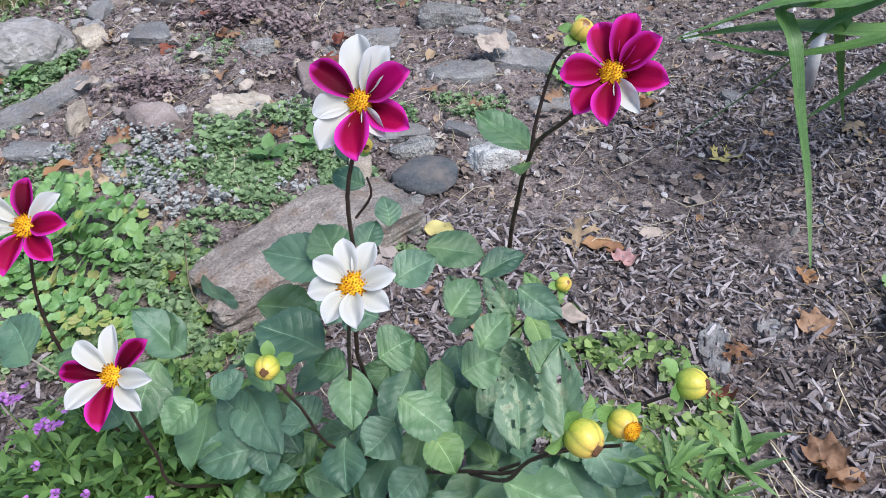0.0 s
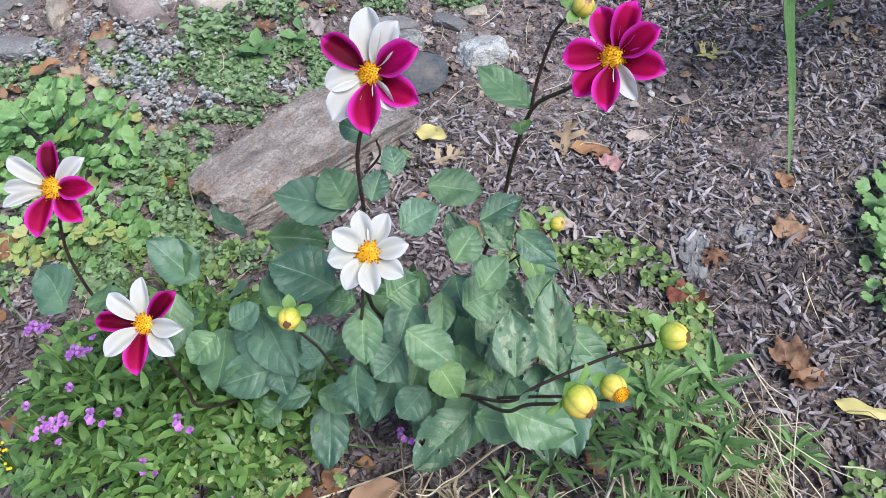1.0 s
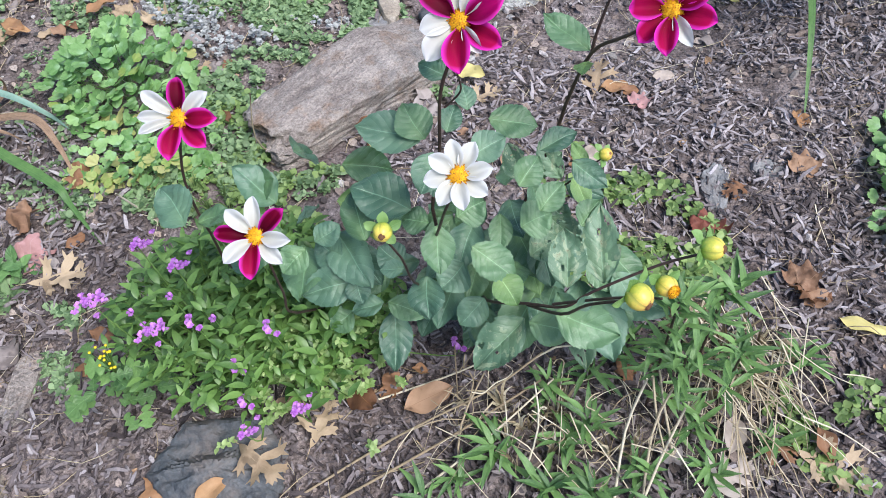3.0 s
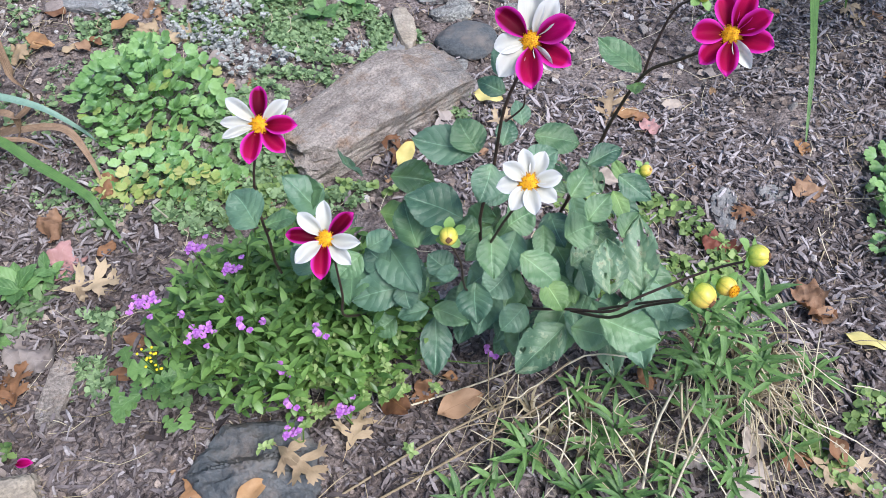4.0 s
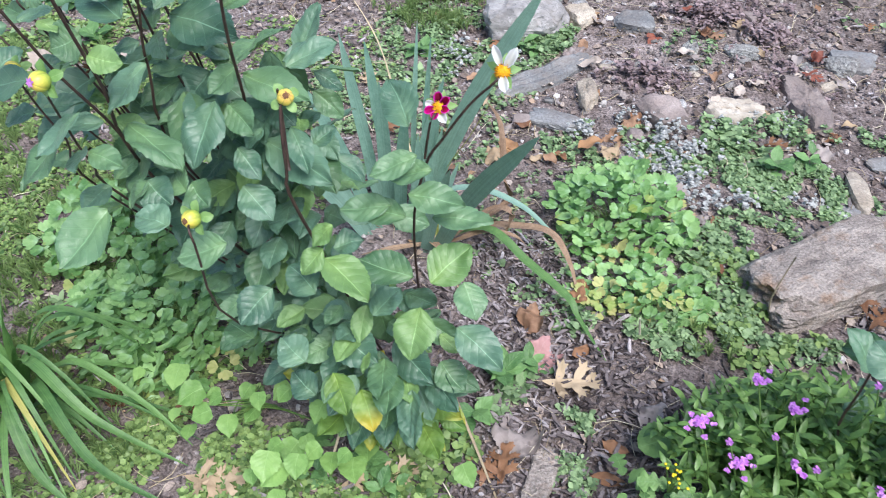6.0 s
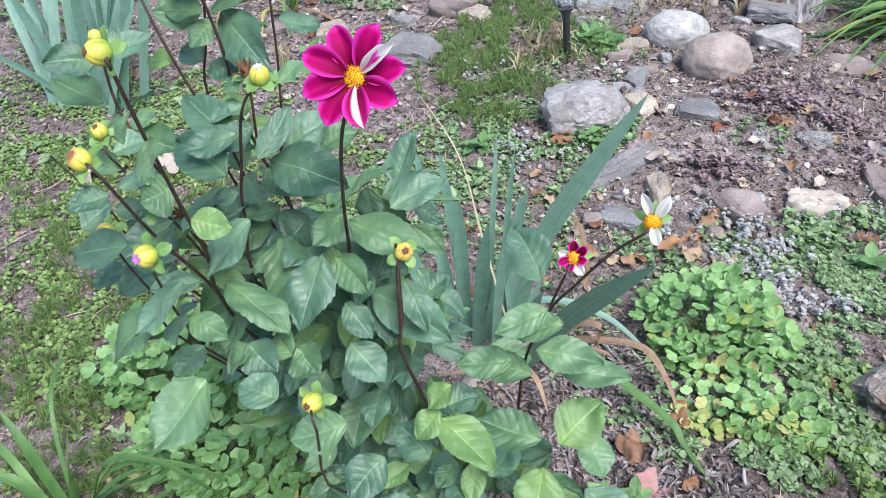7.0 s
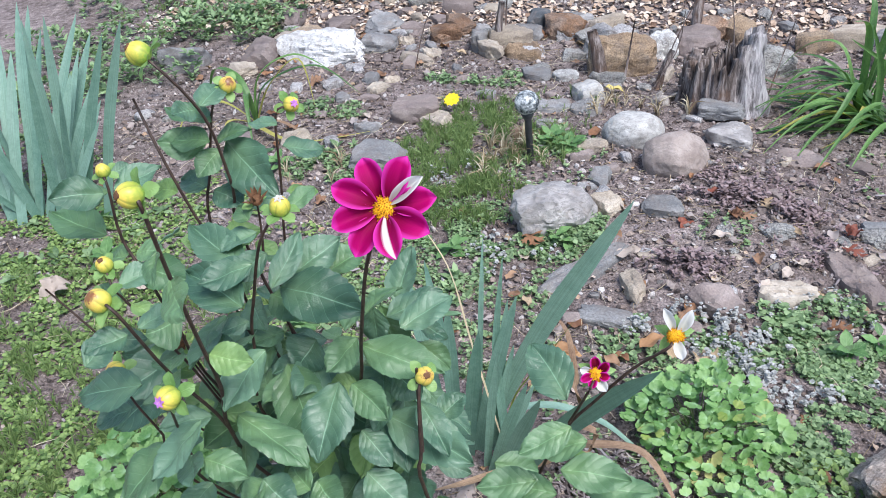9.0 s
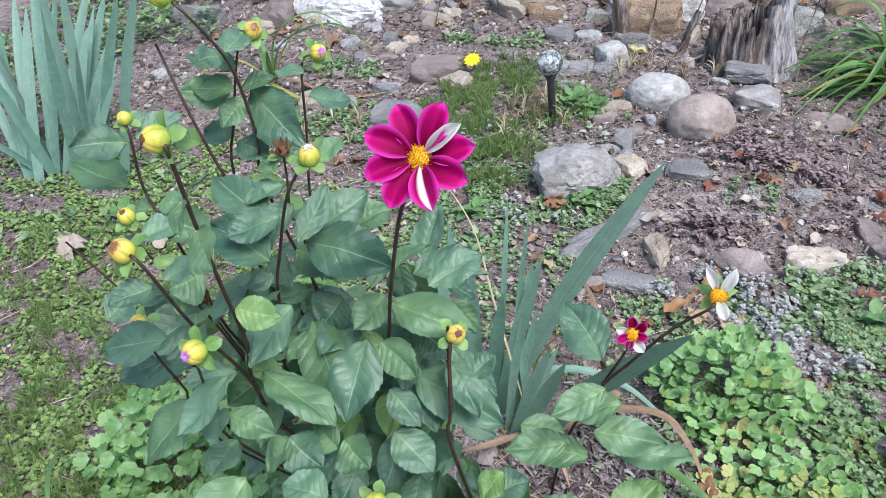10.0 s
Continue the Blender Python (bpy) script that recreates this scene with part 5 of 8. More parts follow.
def add_bud(plant, centre, r, facing, tip="", bracts=5, label="", dried=False):
    n = Vector(facing).normalized()
    x = n.orthogonal().normalized()
    m = Matrix((x, n.cross(x), n)).transposed().to_4x4()
    r *= 0.94
    if dried:
        b = part("seed_head", DRIED_MESH, plant, Matrix.Translation(centre) @ m @ Matrix.Scale(r * 0.9, 4), label)
        bracts, tip = 3, ""
    else:
        b = part("bud", BUD_MESH[int(r * 10000) % 2], plant, Matrix.Translation(centre) @ m @ Matrix.Scale(r, 4), label)
    for k in range(bracts):
        sub("bract", BRACT_MESH, b, Euler((0, 0, 6.283 * k / bracts + r * 300)).to_matrix().to_4x4() @ Matrix.Translation((0, 0.55, -0.75)) @ Euler((0.35 - 0.5 * (k % 2), 0, 0)).to_matrix().to_4x4() @ Matrix.Scale(1.45, 4))
    if tip:
        sub("bud_tip", TIP_MESH[tip], b, Matrix.Translation((0, 0, 0.93)) @ (Matrix.Diagonal((0.62, 0.62, 0.28, 1)) if tip == "brown" else Matrix.Scale(0.6, 4)), "brown withered tip" if tip == "brown" else tip + " petals opening at the tip")
    return b


dahlia_1 = thing("dahlia_plant", 0.03, 0.88, gz(0.03, 0.88), "dahlia with dark stems, magenta and white flowers, chewed leaves", "dahlia", "dahlias")
dahlia_2s = thing("dahlia_plant", -0.2, 0.84, gz(-0.2, 0.84), "slender dahlia with two white and crimson flowers", "dahlia", "dahlias")
dahlia_3 = thing("dahlia_plant", -1.22, 0.78, gz(-1.22, 0.78), "bushy dahlia with many yellow-green buds and one magenta flower", "dahlia", "dahlias")
add_leaf(dahlia_1, (-0.031, 0.784, 0.484), (-0.118, 0.793, 0.489), 0.051, 0)
add_leaf(dahlia_1, (-0.028, 0.775, 0.488), (-0.059, 0.813, 0.510), 0.046, 0)
add_leaf(dahlia_1, (0.046, 0.850, 0.453), (0.115, 0.850, 0.453), 0.047, 0)
add_leaf(dahlia_1, (0.003, 0.799, 0.575), (-0.035, 0.813, 0.584), 0.026, 0)
add_leaf(dahlia_1, (-0.001, 0.765, 0.627), (-0.011, 0.808, 0.652), 0.022, 0)
add_leaf(dahlia_1, (0.028, 0.779, 0.539), (0.018, 0.808, 0.556), 0.025, 0)
add_leaf(dahlia_1, (-0.008, 0.720, 0.525), (-0.019, 0.678, 0.500), 0.040, 0)
add_leaf(dahlia_1, (-0.044, 0.712, 0.420), (-0.126, 0.737, 0.434), 0.061, 0)
add_leaf(dahlia_1, (-0.105, 0.686, 0.380), (-0.139, 0.747, 0.415), 0.044, 0)
add_leaf(dahlia_1, (-0.002, 0.669, 0.448), (0.006, 0.618, 0.418), 0.039, 0)
add_leaf(dahlia_1, (-0.019, 0.697, 0.414), (-0.058, 0.703, 0.417), 0.035, 0)
add_leaf(dahlia_1, (0.038, 0.679, 0.393), (0.099, 0.649, 0.376), 0.046, 0)
add_leaf(dahlia_1, (0.073, 0.653, 0.368), (0.105, 0.617, 0.347), 0.046, 1)
add_leaf(dahlia_1, (-0.130, 0.676, 0.296), (-0.203, 0.654, 0.283), 0.052, 0)
add_leaf(dahlia_1, (-0.127, 0.676, 0.308), (-0.115, 0.644, 0.289), 0.033, 0)
add_leaf(dahlia_1, (-0.089, 0.659, 0.272), (-0.136, 0.647, 0.265), 0.030, 0)
add_leaf(dahlia_1, (-0.086, 0.667, 0.261), (-0.032, 0.652, 0.253), 0.034, 0)
add_leaf(dahlia_1, (-0.085, 0.687, 0.207), (-0.078, 0.612, 0.163), 0.046, 0)
add_leaf(dahlia_1, (-0.021, 0.658, 0.348), (-0.016, 0.609, 0.319), 0.048, 0)
add_leaf(dahlia_1, (0.111, 0.644, 0.280), (0.043, 0.582, 0.244), 0.067, 2)
add_leaf(dahlia_1, (0.117, 0.625, 0.303), (0.183, 0.614, 0.296), 0.048, 0)
add_leaf(dahlia_1, (0.164, 0.645, 0.361), (0.156, 0.710, 0.399), 0.053, 2)
add_leaf(dahlia_1, (0.212, 0.661, 0.352), (0.202, 0.746, 0.401), 0.057, 2)
add_leaf(dahlia_1, (0.150, 0.612, 0.355), (0.231, 0.591, 0.343), 0.055, 0)
add_leaf(dahlia_1, (0.118, 0.765, 0.488), (0.163, 0.790, 0.503), 0.029, 0)
add_leaf(dahlia_1, (0.096, 0.701, 0.492), (0.120, 0.734, 0.512), 0.034, 0)
add_leaf(dahlia_1, (0.123, 0.696, 0.453), (0.149, 0.726, 0.471), 0.033, 0)
add_leaf(dahlia_1, (0.159, 0.748, 0.490), (0.202, 0.723, 0.475), 0.031, 0)
add_leaf(dahlia_1, (0.004, 0.752, 0.526), (0.013, 0.784, 0.545), 0.027, 0)
add_leaf(dahlia_1, (-0.292, 0.607, 0.502), (-0.332, 0.643, 0.523), 0.051, 0)
add_leaf(dahlia_1, (-0.293, 0.632, 0.474), (-0.258, 0.652, 0.486), 0.036, 0)
add_leaf(dahlia_1, (-0.181, 0.663, 0.387), (-0.209, 0.634, 0.370), 0.039, 0)
add_leaf(dahlia_1, (-0.179, 0.690, 0.366), (-0.149, 0.713, 0.379), 0.037, 0)
add_leaf(dahlia_1, (-0.229, 0.608, 0.416), (-0.263, 0.632, 0.430), 0.038, 0)
add_leaf(dahlia_1, (0.019, 0.695, 0.433), (0.052, 0.713, 0.444), 0.046, 0)
add_leaf(dahlia_1, (0.036, 0.732, 0.506), (0.074, 0.754, 0.519), 0.038, 0)
add_leaf(dahlia_1, (-0.057, 0.680, 0.340), (-0.091, 0.699, 0.351), 0.041, 0)
add_leaf(dahlia_1, (0.099, 0.720, 0.386), (0.137, 0.737, 0.396), 0.048, 0)
add_leaf(dahlia_1, (-0.015, 0.724, 0.487), (0.020, 0.710, 0.479), 0.045, 0)
add_leaf(dahlia_1, (0.024, 0.697, 0.328), (-0.006, 0.666, 0.310), 0.049, 0)
add_leaf(dahlia_1, (0.113, 0.713, 0.331), (0.152, 0.737, 0.345), 0.046, 0)
add_leaf(dahlia_1, (0.178, 0.727, 0.386), (0.200, 0.757, 0.403), 0.036, 0)
add_leaf(dahlia_1, (0.053, 0.674, 0.278), (0.023, 0.636, 0.256), 0.042, 0)
add_leaf(dahlia_1, (-0.144, 0.671, 0.222), (-0.177, 0.646, 0.208), 0.040, 0)
add_leaf(dahlia_1, (-0.151, 0.699, 0.317), (-0.187, 0.718, 0.328), 0.046, 0)
add_leaf(dahlia_1, (0.169, 0.807, 0.615), (0.117, 0.848, 0.631), 0.036, 0)
add_leaf(dahlia_1, (0.150, 0.800, 0.395), (0.118, 0.830, 0.430), 0.036, 2)
add_leaf(dahlia_1, (0.165, 0.802, 0.400), (0.190, 0.760, 0.372), 0.030, 1)
add_leaf(dahlia_1, (0.182, 0.803, 0.418), (0.158, 0.832, 0.440), 0.022, 1)
add_leaf(dahlia_1, (0.120, 0.800, 0.350), (0.165, 0.770, 0.335), 0.040, 2)
add_leaf(dahlia_1, (0.135, 0.760, 0.360), (0.180, 0.730, 0.340), 0.044, 2)
add_leaf(dahlia_1, (0.100, 0.790, 0.400), (0.075, 0.830, 0.425), 0.040, 2)
add_stem(dahlia_1, 0.0042, (0.025, 0.737, 0.678), (0.004, 0.735, 0.609), (-0.006, 0.749, 0.495), (-0.022, 0.757, 0.326), (0.030, 0.880, -0.010))
add_stem(dahlia_1, 0.0042, (0.233, 0.726, 0.728), (0.202, 0.760, 0.676), (0.171, 0.797, 0.620), (0.149, 0.833, 0.509), (0.129, 0.856, 0.388), (0.030, 0.880, -0.010))
add_stem(dahlia_1, 0.003, (0.214, 0.798, 0.732), (0.192, 0.811, 0.706), (0.175, 0.801, 0.649), (0.171, 0.797, 0.620))
add_stem(dahlia_1, 0.0035, (0.033, 0.604, 0.595), (0.006, 0.647, 0.478), (-0.013, 0.700, 0.332), (0.030, 0.880, -0.010))
add_stem(dahlia_2s, 0.0035, (-0.291, 0.671, 0.589), (-0.309, 0.666, 0.511), (-0.315, 0.676, 0.393), (-0.310, 0.708, 0.240), (-0.200, 0.840, -0.010))
add_stem(dahlia_2s, 0.0032, (-0.193, 0.584, 0.488), (-0.194, 0.591, 0.392), (-0.204, 0.621, 0.290), (-0.200, 0.840, -0.010))
add_stem(dahlia_1, 0.003, (-0.050, 0.598, 0.510), (-0.038, 0.611, 0.455), (-0.029, 0.666, 0.307), (0.030, 0.880, -0.010))
add_stem(dahlia_1, 0.0035, (0.303, 0.595, 0.524), (0.261, 0.604, 0.484), (0.190, 0.600, 0.424), (0.160, 0.599, 0.389), (0.113, 0.630, 0.341), (0.054, 0.687, 0.251), (0.030, 0.880, -0.010))
add_stem(dahlia_1, 0.0035, (0.219, 0.488, 0.589), (0.181, 0.534, 0.501), (0.156, 0.576, 0.409), (0.114, 0.634, 0.332))
add_stem(dahlia_1, 0.003, (0.248, 0.508, 0.563), (0.207, 0.542, 0.505), (0.147, 0.611, 0.374))
add_stem(dahlia_1, 0.0028, (0.201, 0.802, 0.440), (0.168, 0.805, 0.392), (0.132, 0.815, 0.335), (0.059, 0.820, 0.227), (0.030, 0.880, -0.010))
add_stem(dahlia_1, 0.0022, (0.026, 0.734, 0.632), (0.026, 0.737, 0.609), (0.006, 0.743, 0.578))
add_leaf(dahlia_3, (-1.524, 0.560, 0.902), (-1.622, 0.578, 0.912), 0.045, 0)
add_leaf(dahlia_3, (-1.406, 0.664, 1.018), (-1.479, 0.678, 1.025), 0.034, 0)
add_leaf(dahlia_3, (-1.419, 0.699, 0.974), (-1.331, 0.639, 0.939), 0.058, 0)
add_leaf(dahlia_3, (-1.406, 0.667, 0.978), (-1.421, 0.631, 0.958), 0.032, 0)
add_leaf(dahlia_3, (-1.313, 0.598, 0.830), (-1.198, 0.586, 0.824), 0.063, 0)
add_leaf(dahlia_3, (-1.290, 0.494, 0.877), (-1.382, 0.522, 0.894), 0.050, 0)
add_leaf(dahlia_3, (-1.296, 0.566, 0.903), (-1.326, 0.531, 0.883), 0.033, 0)
add_leaf(dahlia_3, (-1.295, 0.557, 0.858), (-1.287, 0.626, 0.897), 0.029, 0)
add_leaf(dahlia_3, (-1.281, 0.502, 0.812), (-1.309, 0.437, 0.774), 0.053, 0)
add_leaf(dahlia_3, (-1.214, 0.596, 0.770), (-1.239, 0.555, 0.746), 0.043, 0)
add_leaf(dahlia_3, (-1.215, 0.605, 0.752), (-1.104, 0.593, 0.744), 0.050, 0)
add_leaf(dahlia_3, (-1.193, 0.673, 0.729), (-1.141, 0.733, 0.763), 0.047, 0)
add_leaf(dahlia_3, (-1.212, 0.535, 0.751), (-1.216, 0.451, 0.702), 0.058, 0)
add_leaf(dahlia_3, (-1.203, 0.547, 0.739), (-1.148, 0.519, 0.723), 0.039, 0)
add_leaf(dahlia_3, (-1.321, 0.472, 0.727), (-1.212, 0.451, 0.715), 0.054, 0)
add_leaf(dahlia_3, (-1.294, 0.388, 0.804), (-1.323, 0.330, 0.771), 0.049, 0)
add_leaf(dahlia_3, (-1.312, 0.392, 0.738), (-1.255, 0.386, 0.734), 0.032, 0)
add_leaf(dahlia_3, (-1.365, 0.394, 0.833), (-1.456, 0.373, 0.821), 0.044, 0)
add_leaf(dahlia_3, (-1.356, 0.392, 0.745), (-1.405, 0.327, 0.708), 0.058, 0)
add_leaf(dahlia_3, (-0.947, 0.590, 0.736), (-1.005, 0.643, 0.766), 0.049, 0)
add_leaf(dahlia_3, (-0.944, 0.598, 0.686), (-0.997, 0.561, 0.665), 0.036, 0)
add_leaf(dahlia_3, (-0.954, 0.581, 0.628), (-0.873, 0.584, 0.630), 0.043, 0)
add_leaf(dahlia_3, (-0.986, 0.583, 0.597), (-1.055, 0.563, 0.586), 0.041, 0)
add_leaf(dahlia_3, (-1.133, 0.582, 0.696), (-1.080, 0.534, 0.668), 0.033, 0)
add_leaf(dahlia_3, (-1.161, 0.557, 0.703), (-1.174, 0.530, 0.687), 0.032, 0)
add_leaf(dahlia_3, (-1.190, 0.529, 0.682), (-1.141, 0.501, 0.666), 0.034, 0)
add_leaf(dahlia_3, (-1.236, 0.652, 0.757), (-1.203, 0.701, 0.786), 0.039, 0)
add_leaf(dahlia_3, (-1.310, 0.627, 0.833), (-1.265, 0.677, 0.862), 0.046, 0)
add_leaf(dahlia_3, (-1.338, 0.572, 0.874), (-1.431, 0.610, 0.896), 0.046, 0)
add_leaf(dahlia_3, (-1.474, 0.547, 0.871), (-1.400, 0.541, 0.868), 0.043, 0)
add_leaf(dahlia_3, (-1.536, 0.595, 0.942), (-1.590, 0.583, 0.935), 0.024, 0)
add_leaf(dahlia_3, (-1.527, 0.599, 0.965), (-1.511, 0.615, 0.975), 0.021, 0)
add_leaf(dahlia_3, (-1.480, 0.595, 0.956), (-1.497, 0.617, 0.969), 0.018, 0)
add_leaf(dahlia_3, (-1.408, 0.654, 0.995), (-1.468, 0.653, 0.995), 0.034, 0)
add_leaf(dahlia_3, (-1.336, 0.698, 1.003), (-1.380, 0.700, 1.004), 0.023, 0)
add_leaf(dahlia_3, (-1.305, 0.639, 0.918), (-1.289, 0.676, 0.940), 0.029, 0)
add_leaf(dahlia_3, (-1.345, 0.609, 0.915), (-1.369, 0.626, 0.924), 0.025, 0)
add_leaf(dahlia_3, (-1.417, 0.529, 0.816), (-1.454, 0.504, 0.801), 0.056, 0)
add_leaf(dahlia_3, (-1.293, 0.623, 0.731), (-1.311, 0.586, 0.709), 0.060, 0)
add_leaf(dahlia_3, (-1.361, 0.641, 0.781), (-1.293, 0.622, 0.770), 0.052, 0)
add_leaf(dahlia_3, (-1.363, 0.545, 0.778), (-1.398, 0.514, 0.760), 0.057, 0)
add_leaf(dahlia_3, (-1.287, 0.672, 0.809), (-1.250, 0.706, 0.828), 0.045, 0)
add_leaf(dahlia_3, (-1.176, 0.610, 0.709), (-1.137, 0.590, 0.697), 0.043, 0)
add_leaf(dahlia_3, (-1.277, 0.438, 0.664), (-1.300, 0.404, 0.645), 0.047, 0)
add_leaf(dahlia_3, (-1.212, 0.448, 0.673), (-1.174, 0.427, 0.661), 0.046, 0)
add_leaf(dahlia_3, (-1.505, 0.443, 0.787), (-1.483, 0.478, 0.807), 0.041, 0)
add_leaf(dahlia_3, (-1.193, 0.573, 0.719), (-1.217, 0.543, 0.702), 0.035, 0)
add_leaf(dahlia_3, (-1.113, 0.596, 0.659), (-1.091, 0.626, 0.676), 0.036, 0)
add_leaf(dahlia_3, (-1.050, 0.526, 0.586), (-1.072, 0.489, 0.565), 0.042, 1)
add_leaf(dahlia_3, (-1.058, 0.505, 0.556), (-1.085, 0.460, 0.530), 0.042, 1)
add_leaf(dahlia_3, (-1.065, 0.509, 0.533), (-0.963, 0.470, 0.510), 0.066, 1)
add_leaf(dahlia_3, (-0.931, 0.533, 0.520), (-1.017, 0.536, 0.522), 0.051, 0)
add_leaf(dahlia_3, (-0.938, 0.557, 0.429), (-0.932, 0.474, 0.381), 0.072, 1)
add_leaf(dahlia_3, (-1.088, 0.535, 0.345), (-1.001, 0.504, 0.328), 0.062, 0)
add_leaf(dahlia_3, (-0.914, 0.551, 0.496), (-0.870, 0.619, 0.535), 0.069, 1)
add_leaf(dahlia_3, (-0.881, 0.561, 0.403), (-0.797, 0.527, 0.384), 0.054, 0)
add_leaf(dahlia_3, (-0.926, 0.604, 0.662), (-0.985, 0.583, 0.650), 0.040, 0)
add_leaf(dahlia_3, (-0.929, 0.600, 0.578), (-0.845, 0.614, 0.586), 0.042, 0)
add_leaf(dahlia_3, (-0.957, 0.575, 0.590), (-1.037, 0.571, 0.587), 0.039, 0)
add_leaf(dahlia_3, (-1.110, 0.439, 0.518), (-1.137, 0.385, 0.487), 0.050, 0)
add_leaf(dahlia_3, (-1.067, 0.477, 0.302), (-1.021, 0.431, 0.275), 0.047, 3)
add_leaf(dahlia_3, (-1.012, 0.470, 0.294), (-0.970, 0.425, 0.268), 0.045, 3)
add_leaf(dahlia_3, (-0.933, 0.496, 0.301), (-0.914, 0.436, 0.267), 0.042, 0)
add_leaf(dahlia_3, (-1.099, 0.371, 0.668), (-1.155, 0.341, 0.650), 0.044, 0)
add_leaf(dahlia_3, (-1.304, 0.378, 0.655), (-1.333, 0.298, 0.609), 0.070, 0)
add_leaf(dahlia_3, (-1.182, 0.580, 0.662), (-1.060, 0.549, 0.644), 0.058, 0)
add_leaf(dahlia_3, (-1.244, 0.733, 0.694), (-1.178, 0.782, 0.722), 0.049, 0)
add_leaf(dahlia_3, (-0.987, 0.551, 0.341), (-0.907, 0.507, 0.316), 0.054, 0)
add_leaf(dahlia_3, (-1.066, 0.478, 0.486), (-1.128, 0.502, 0.500), 0.050, 0)
add_leaf(dahlia_3, (-1.008, 0.529, 0.409), (-0.993, 0.582, 0.439), 0.053, 0)
add_leaf(dahlia_3, (-1.112, 0.469, 0.318), (-1.166, 0.489, 0.330), 0.055, 0)
add_leaf(dahlia_3, (-1.149, 0.414, 0.417), (-1.210, 0.430, 0.426), 0.048, 0)
add_leaf(dahlia_3, (-0.901, 0.635, 0.424), (-0.857, 0.596, 0.402), 0.053, 0)
add_leaf(dahlia_3, (-1.020, 0.557, 0.263), (-1.040, 0.507, 0.234), 0.057, 0)
add_leaf(dahlia_3, (-1.279, 0.436, 0.667), (-1.229, 0.417, 0.657), 0.046, 0)
add_leaf(dahlia_3, (-1.219, 0.442, 0.660), (-1.260, 0.463, 0.672), 0.039, 0)
add_leaf(dahlia_3, (-1.183, 0.512, 0.628), (-1.122, 0.487, 0.614), 0.048, 0)
add_leaf(dahlia_3, (-1.199, 0.379, 0.657), (-1.256, 0.380, 0.658), 0.045, 0)
add_leaf(dahlia_3, (-1.106, 0.468, 0.233), (-1.161, 0.488, 0.244), 0.048, 0)
add_leaf(dahlia_3, (-0.909, 0.553, 0.318), (-0.858, 0.526, 0.303), 0.049, 0)
add_leaf(dahlia_3, (-1.068, 0.542, 0.521), (-1.032, 0.566, 0.535), 0.042, 0)
add_stem(dahlia_3, 0.0042, (-1.115, 0.515, 1.000), (-1.139, 0.518, 0.944), (-1.170, 0.543, 0.851), (-1.213, 0.593, 0.725), (-1.268, 0.662, 0.487), (-1.220, 0.780, -0.010))
add_stem(dahlia_3, 0.0035, (-1.428, 0.605, 1.120), (-1.411, 0.603, 1.108), (-1.398, 0.622, 1.069), (-1.393, 0.642, 1.021), (-1.394, 0.658, 0.932), (-1.404, 0.689, 0.760), (-1.220, 0.780, -0.010))
add_stem(dahlia_3, 0.0036, (-1.476, 0.621, 1.061), (-1.446, 0.609, 0.987), (-1.430, 0.620, 0.899), (-1.411, 0.637, 0.820), (-1.408, 0.689, 0.613), (-1.220, 0.780, -0.010))
add_stem(dahlia_3, 0.0032, (-1.389, 0.684, 1.051), (-1.402, 0.669, 1.038), (-1.441, 0.681, 0.940), (-1.455, 0.670, 0.858), (-1.452, 0.692, 0.645), (-1.220, 0.780, -0.010))
add_stem(dahlia_3, 0.0032, (-1.346, 0.745, 1.006), (-1.360, 0.733, 0.998), (-1.374, 0.735, 0.901), (-1.384, 0.728, 0.804), (-1.410, 0.740, 0.594), (-1.220, 0.780, -0.010))
add_stem(dahlia_3, 0.0042, (-1.278, 0.381, 1.081), (-1.271, 0.377, 1.071), (-1.289, 0.402, 0.982), (-1.304, 0.429, 0.881), (-1.315, 0.452, 0.791), (-1.341, 0.475, 0.691), (-1.361, 0.562, 0.493), (-1.220, 0.780, -0.010))
add_stem(dahlia_3, 0.0036, (-1.494, 0.556, 0.990), (-1.486, 0.550, 0.976), (-1.497, 0.555, 0.904), (-1.475, 0.553, 0.850), (-1.460, 0.560, 0.776), (-1.436, 0.600, 0.595), (-1.220, 0.780, -0.010))
add_stem(dahlia_3, 0.0036, (-1.358, 0.376, 0.957), (-1.341, 0.375, 0.944), (-1.347, 0.417, 0.835), (-1.341, 0.458, 0.740), (-1.345, 0.481, 0.683))
add_stem(dahlia_3, 0.003, (-1.494, 0.513, 0.886), (-1.483, 0.504, 0.865), (-1.485, 0.516, 0.839), (-1.460, 0.526, 0.783), (-1.441, 0.547, 0.708), (-1.425, 0.585, 0.567))
add_stem(dahlia_3, 0.003, (-1.418, 0.411, 0.822), (-1.430, 0.431, 0.756), (-1.420, 0.444, 0.695), (-1.440, 0.496, 0.540), (-1.220, 0.780, -0.010))
add_stem(dahlia_3, 0.0032, (-1.289, 0.350, 0.870), (-1.328, 0.387, 0.779), (-1.351, 0.418, 0.690), (-1.368, 0.477, 0.561), (-1.220, 0.780, -0.010))
add_stem(dahlia_3, 0.0036, (-1.246, 0.532, 0.984), (-1.272, 0.526, 0.945), (-1.314, 0.548, 0.854), (-1.344, 0.560, 0.759), (-1.369, 0.597, 0.548), (-1.220, 0.780, -0.010))
add_stem(dahlia_3, 0.0042, (-1.105, 0.550, 0.769), (-1.111, 0.542, 0.756), (-1.113, 0.530, 0.665), (-1.124, 0.552, 0.556), (-1.130, 0.740, -0.010))
add_stem(dahlia_3, 0.004, (-1.113, 0.547, 0.783), (-1.116, 0.548, 0.740), (-1.115, 0.537, 0.658))
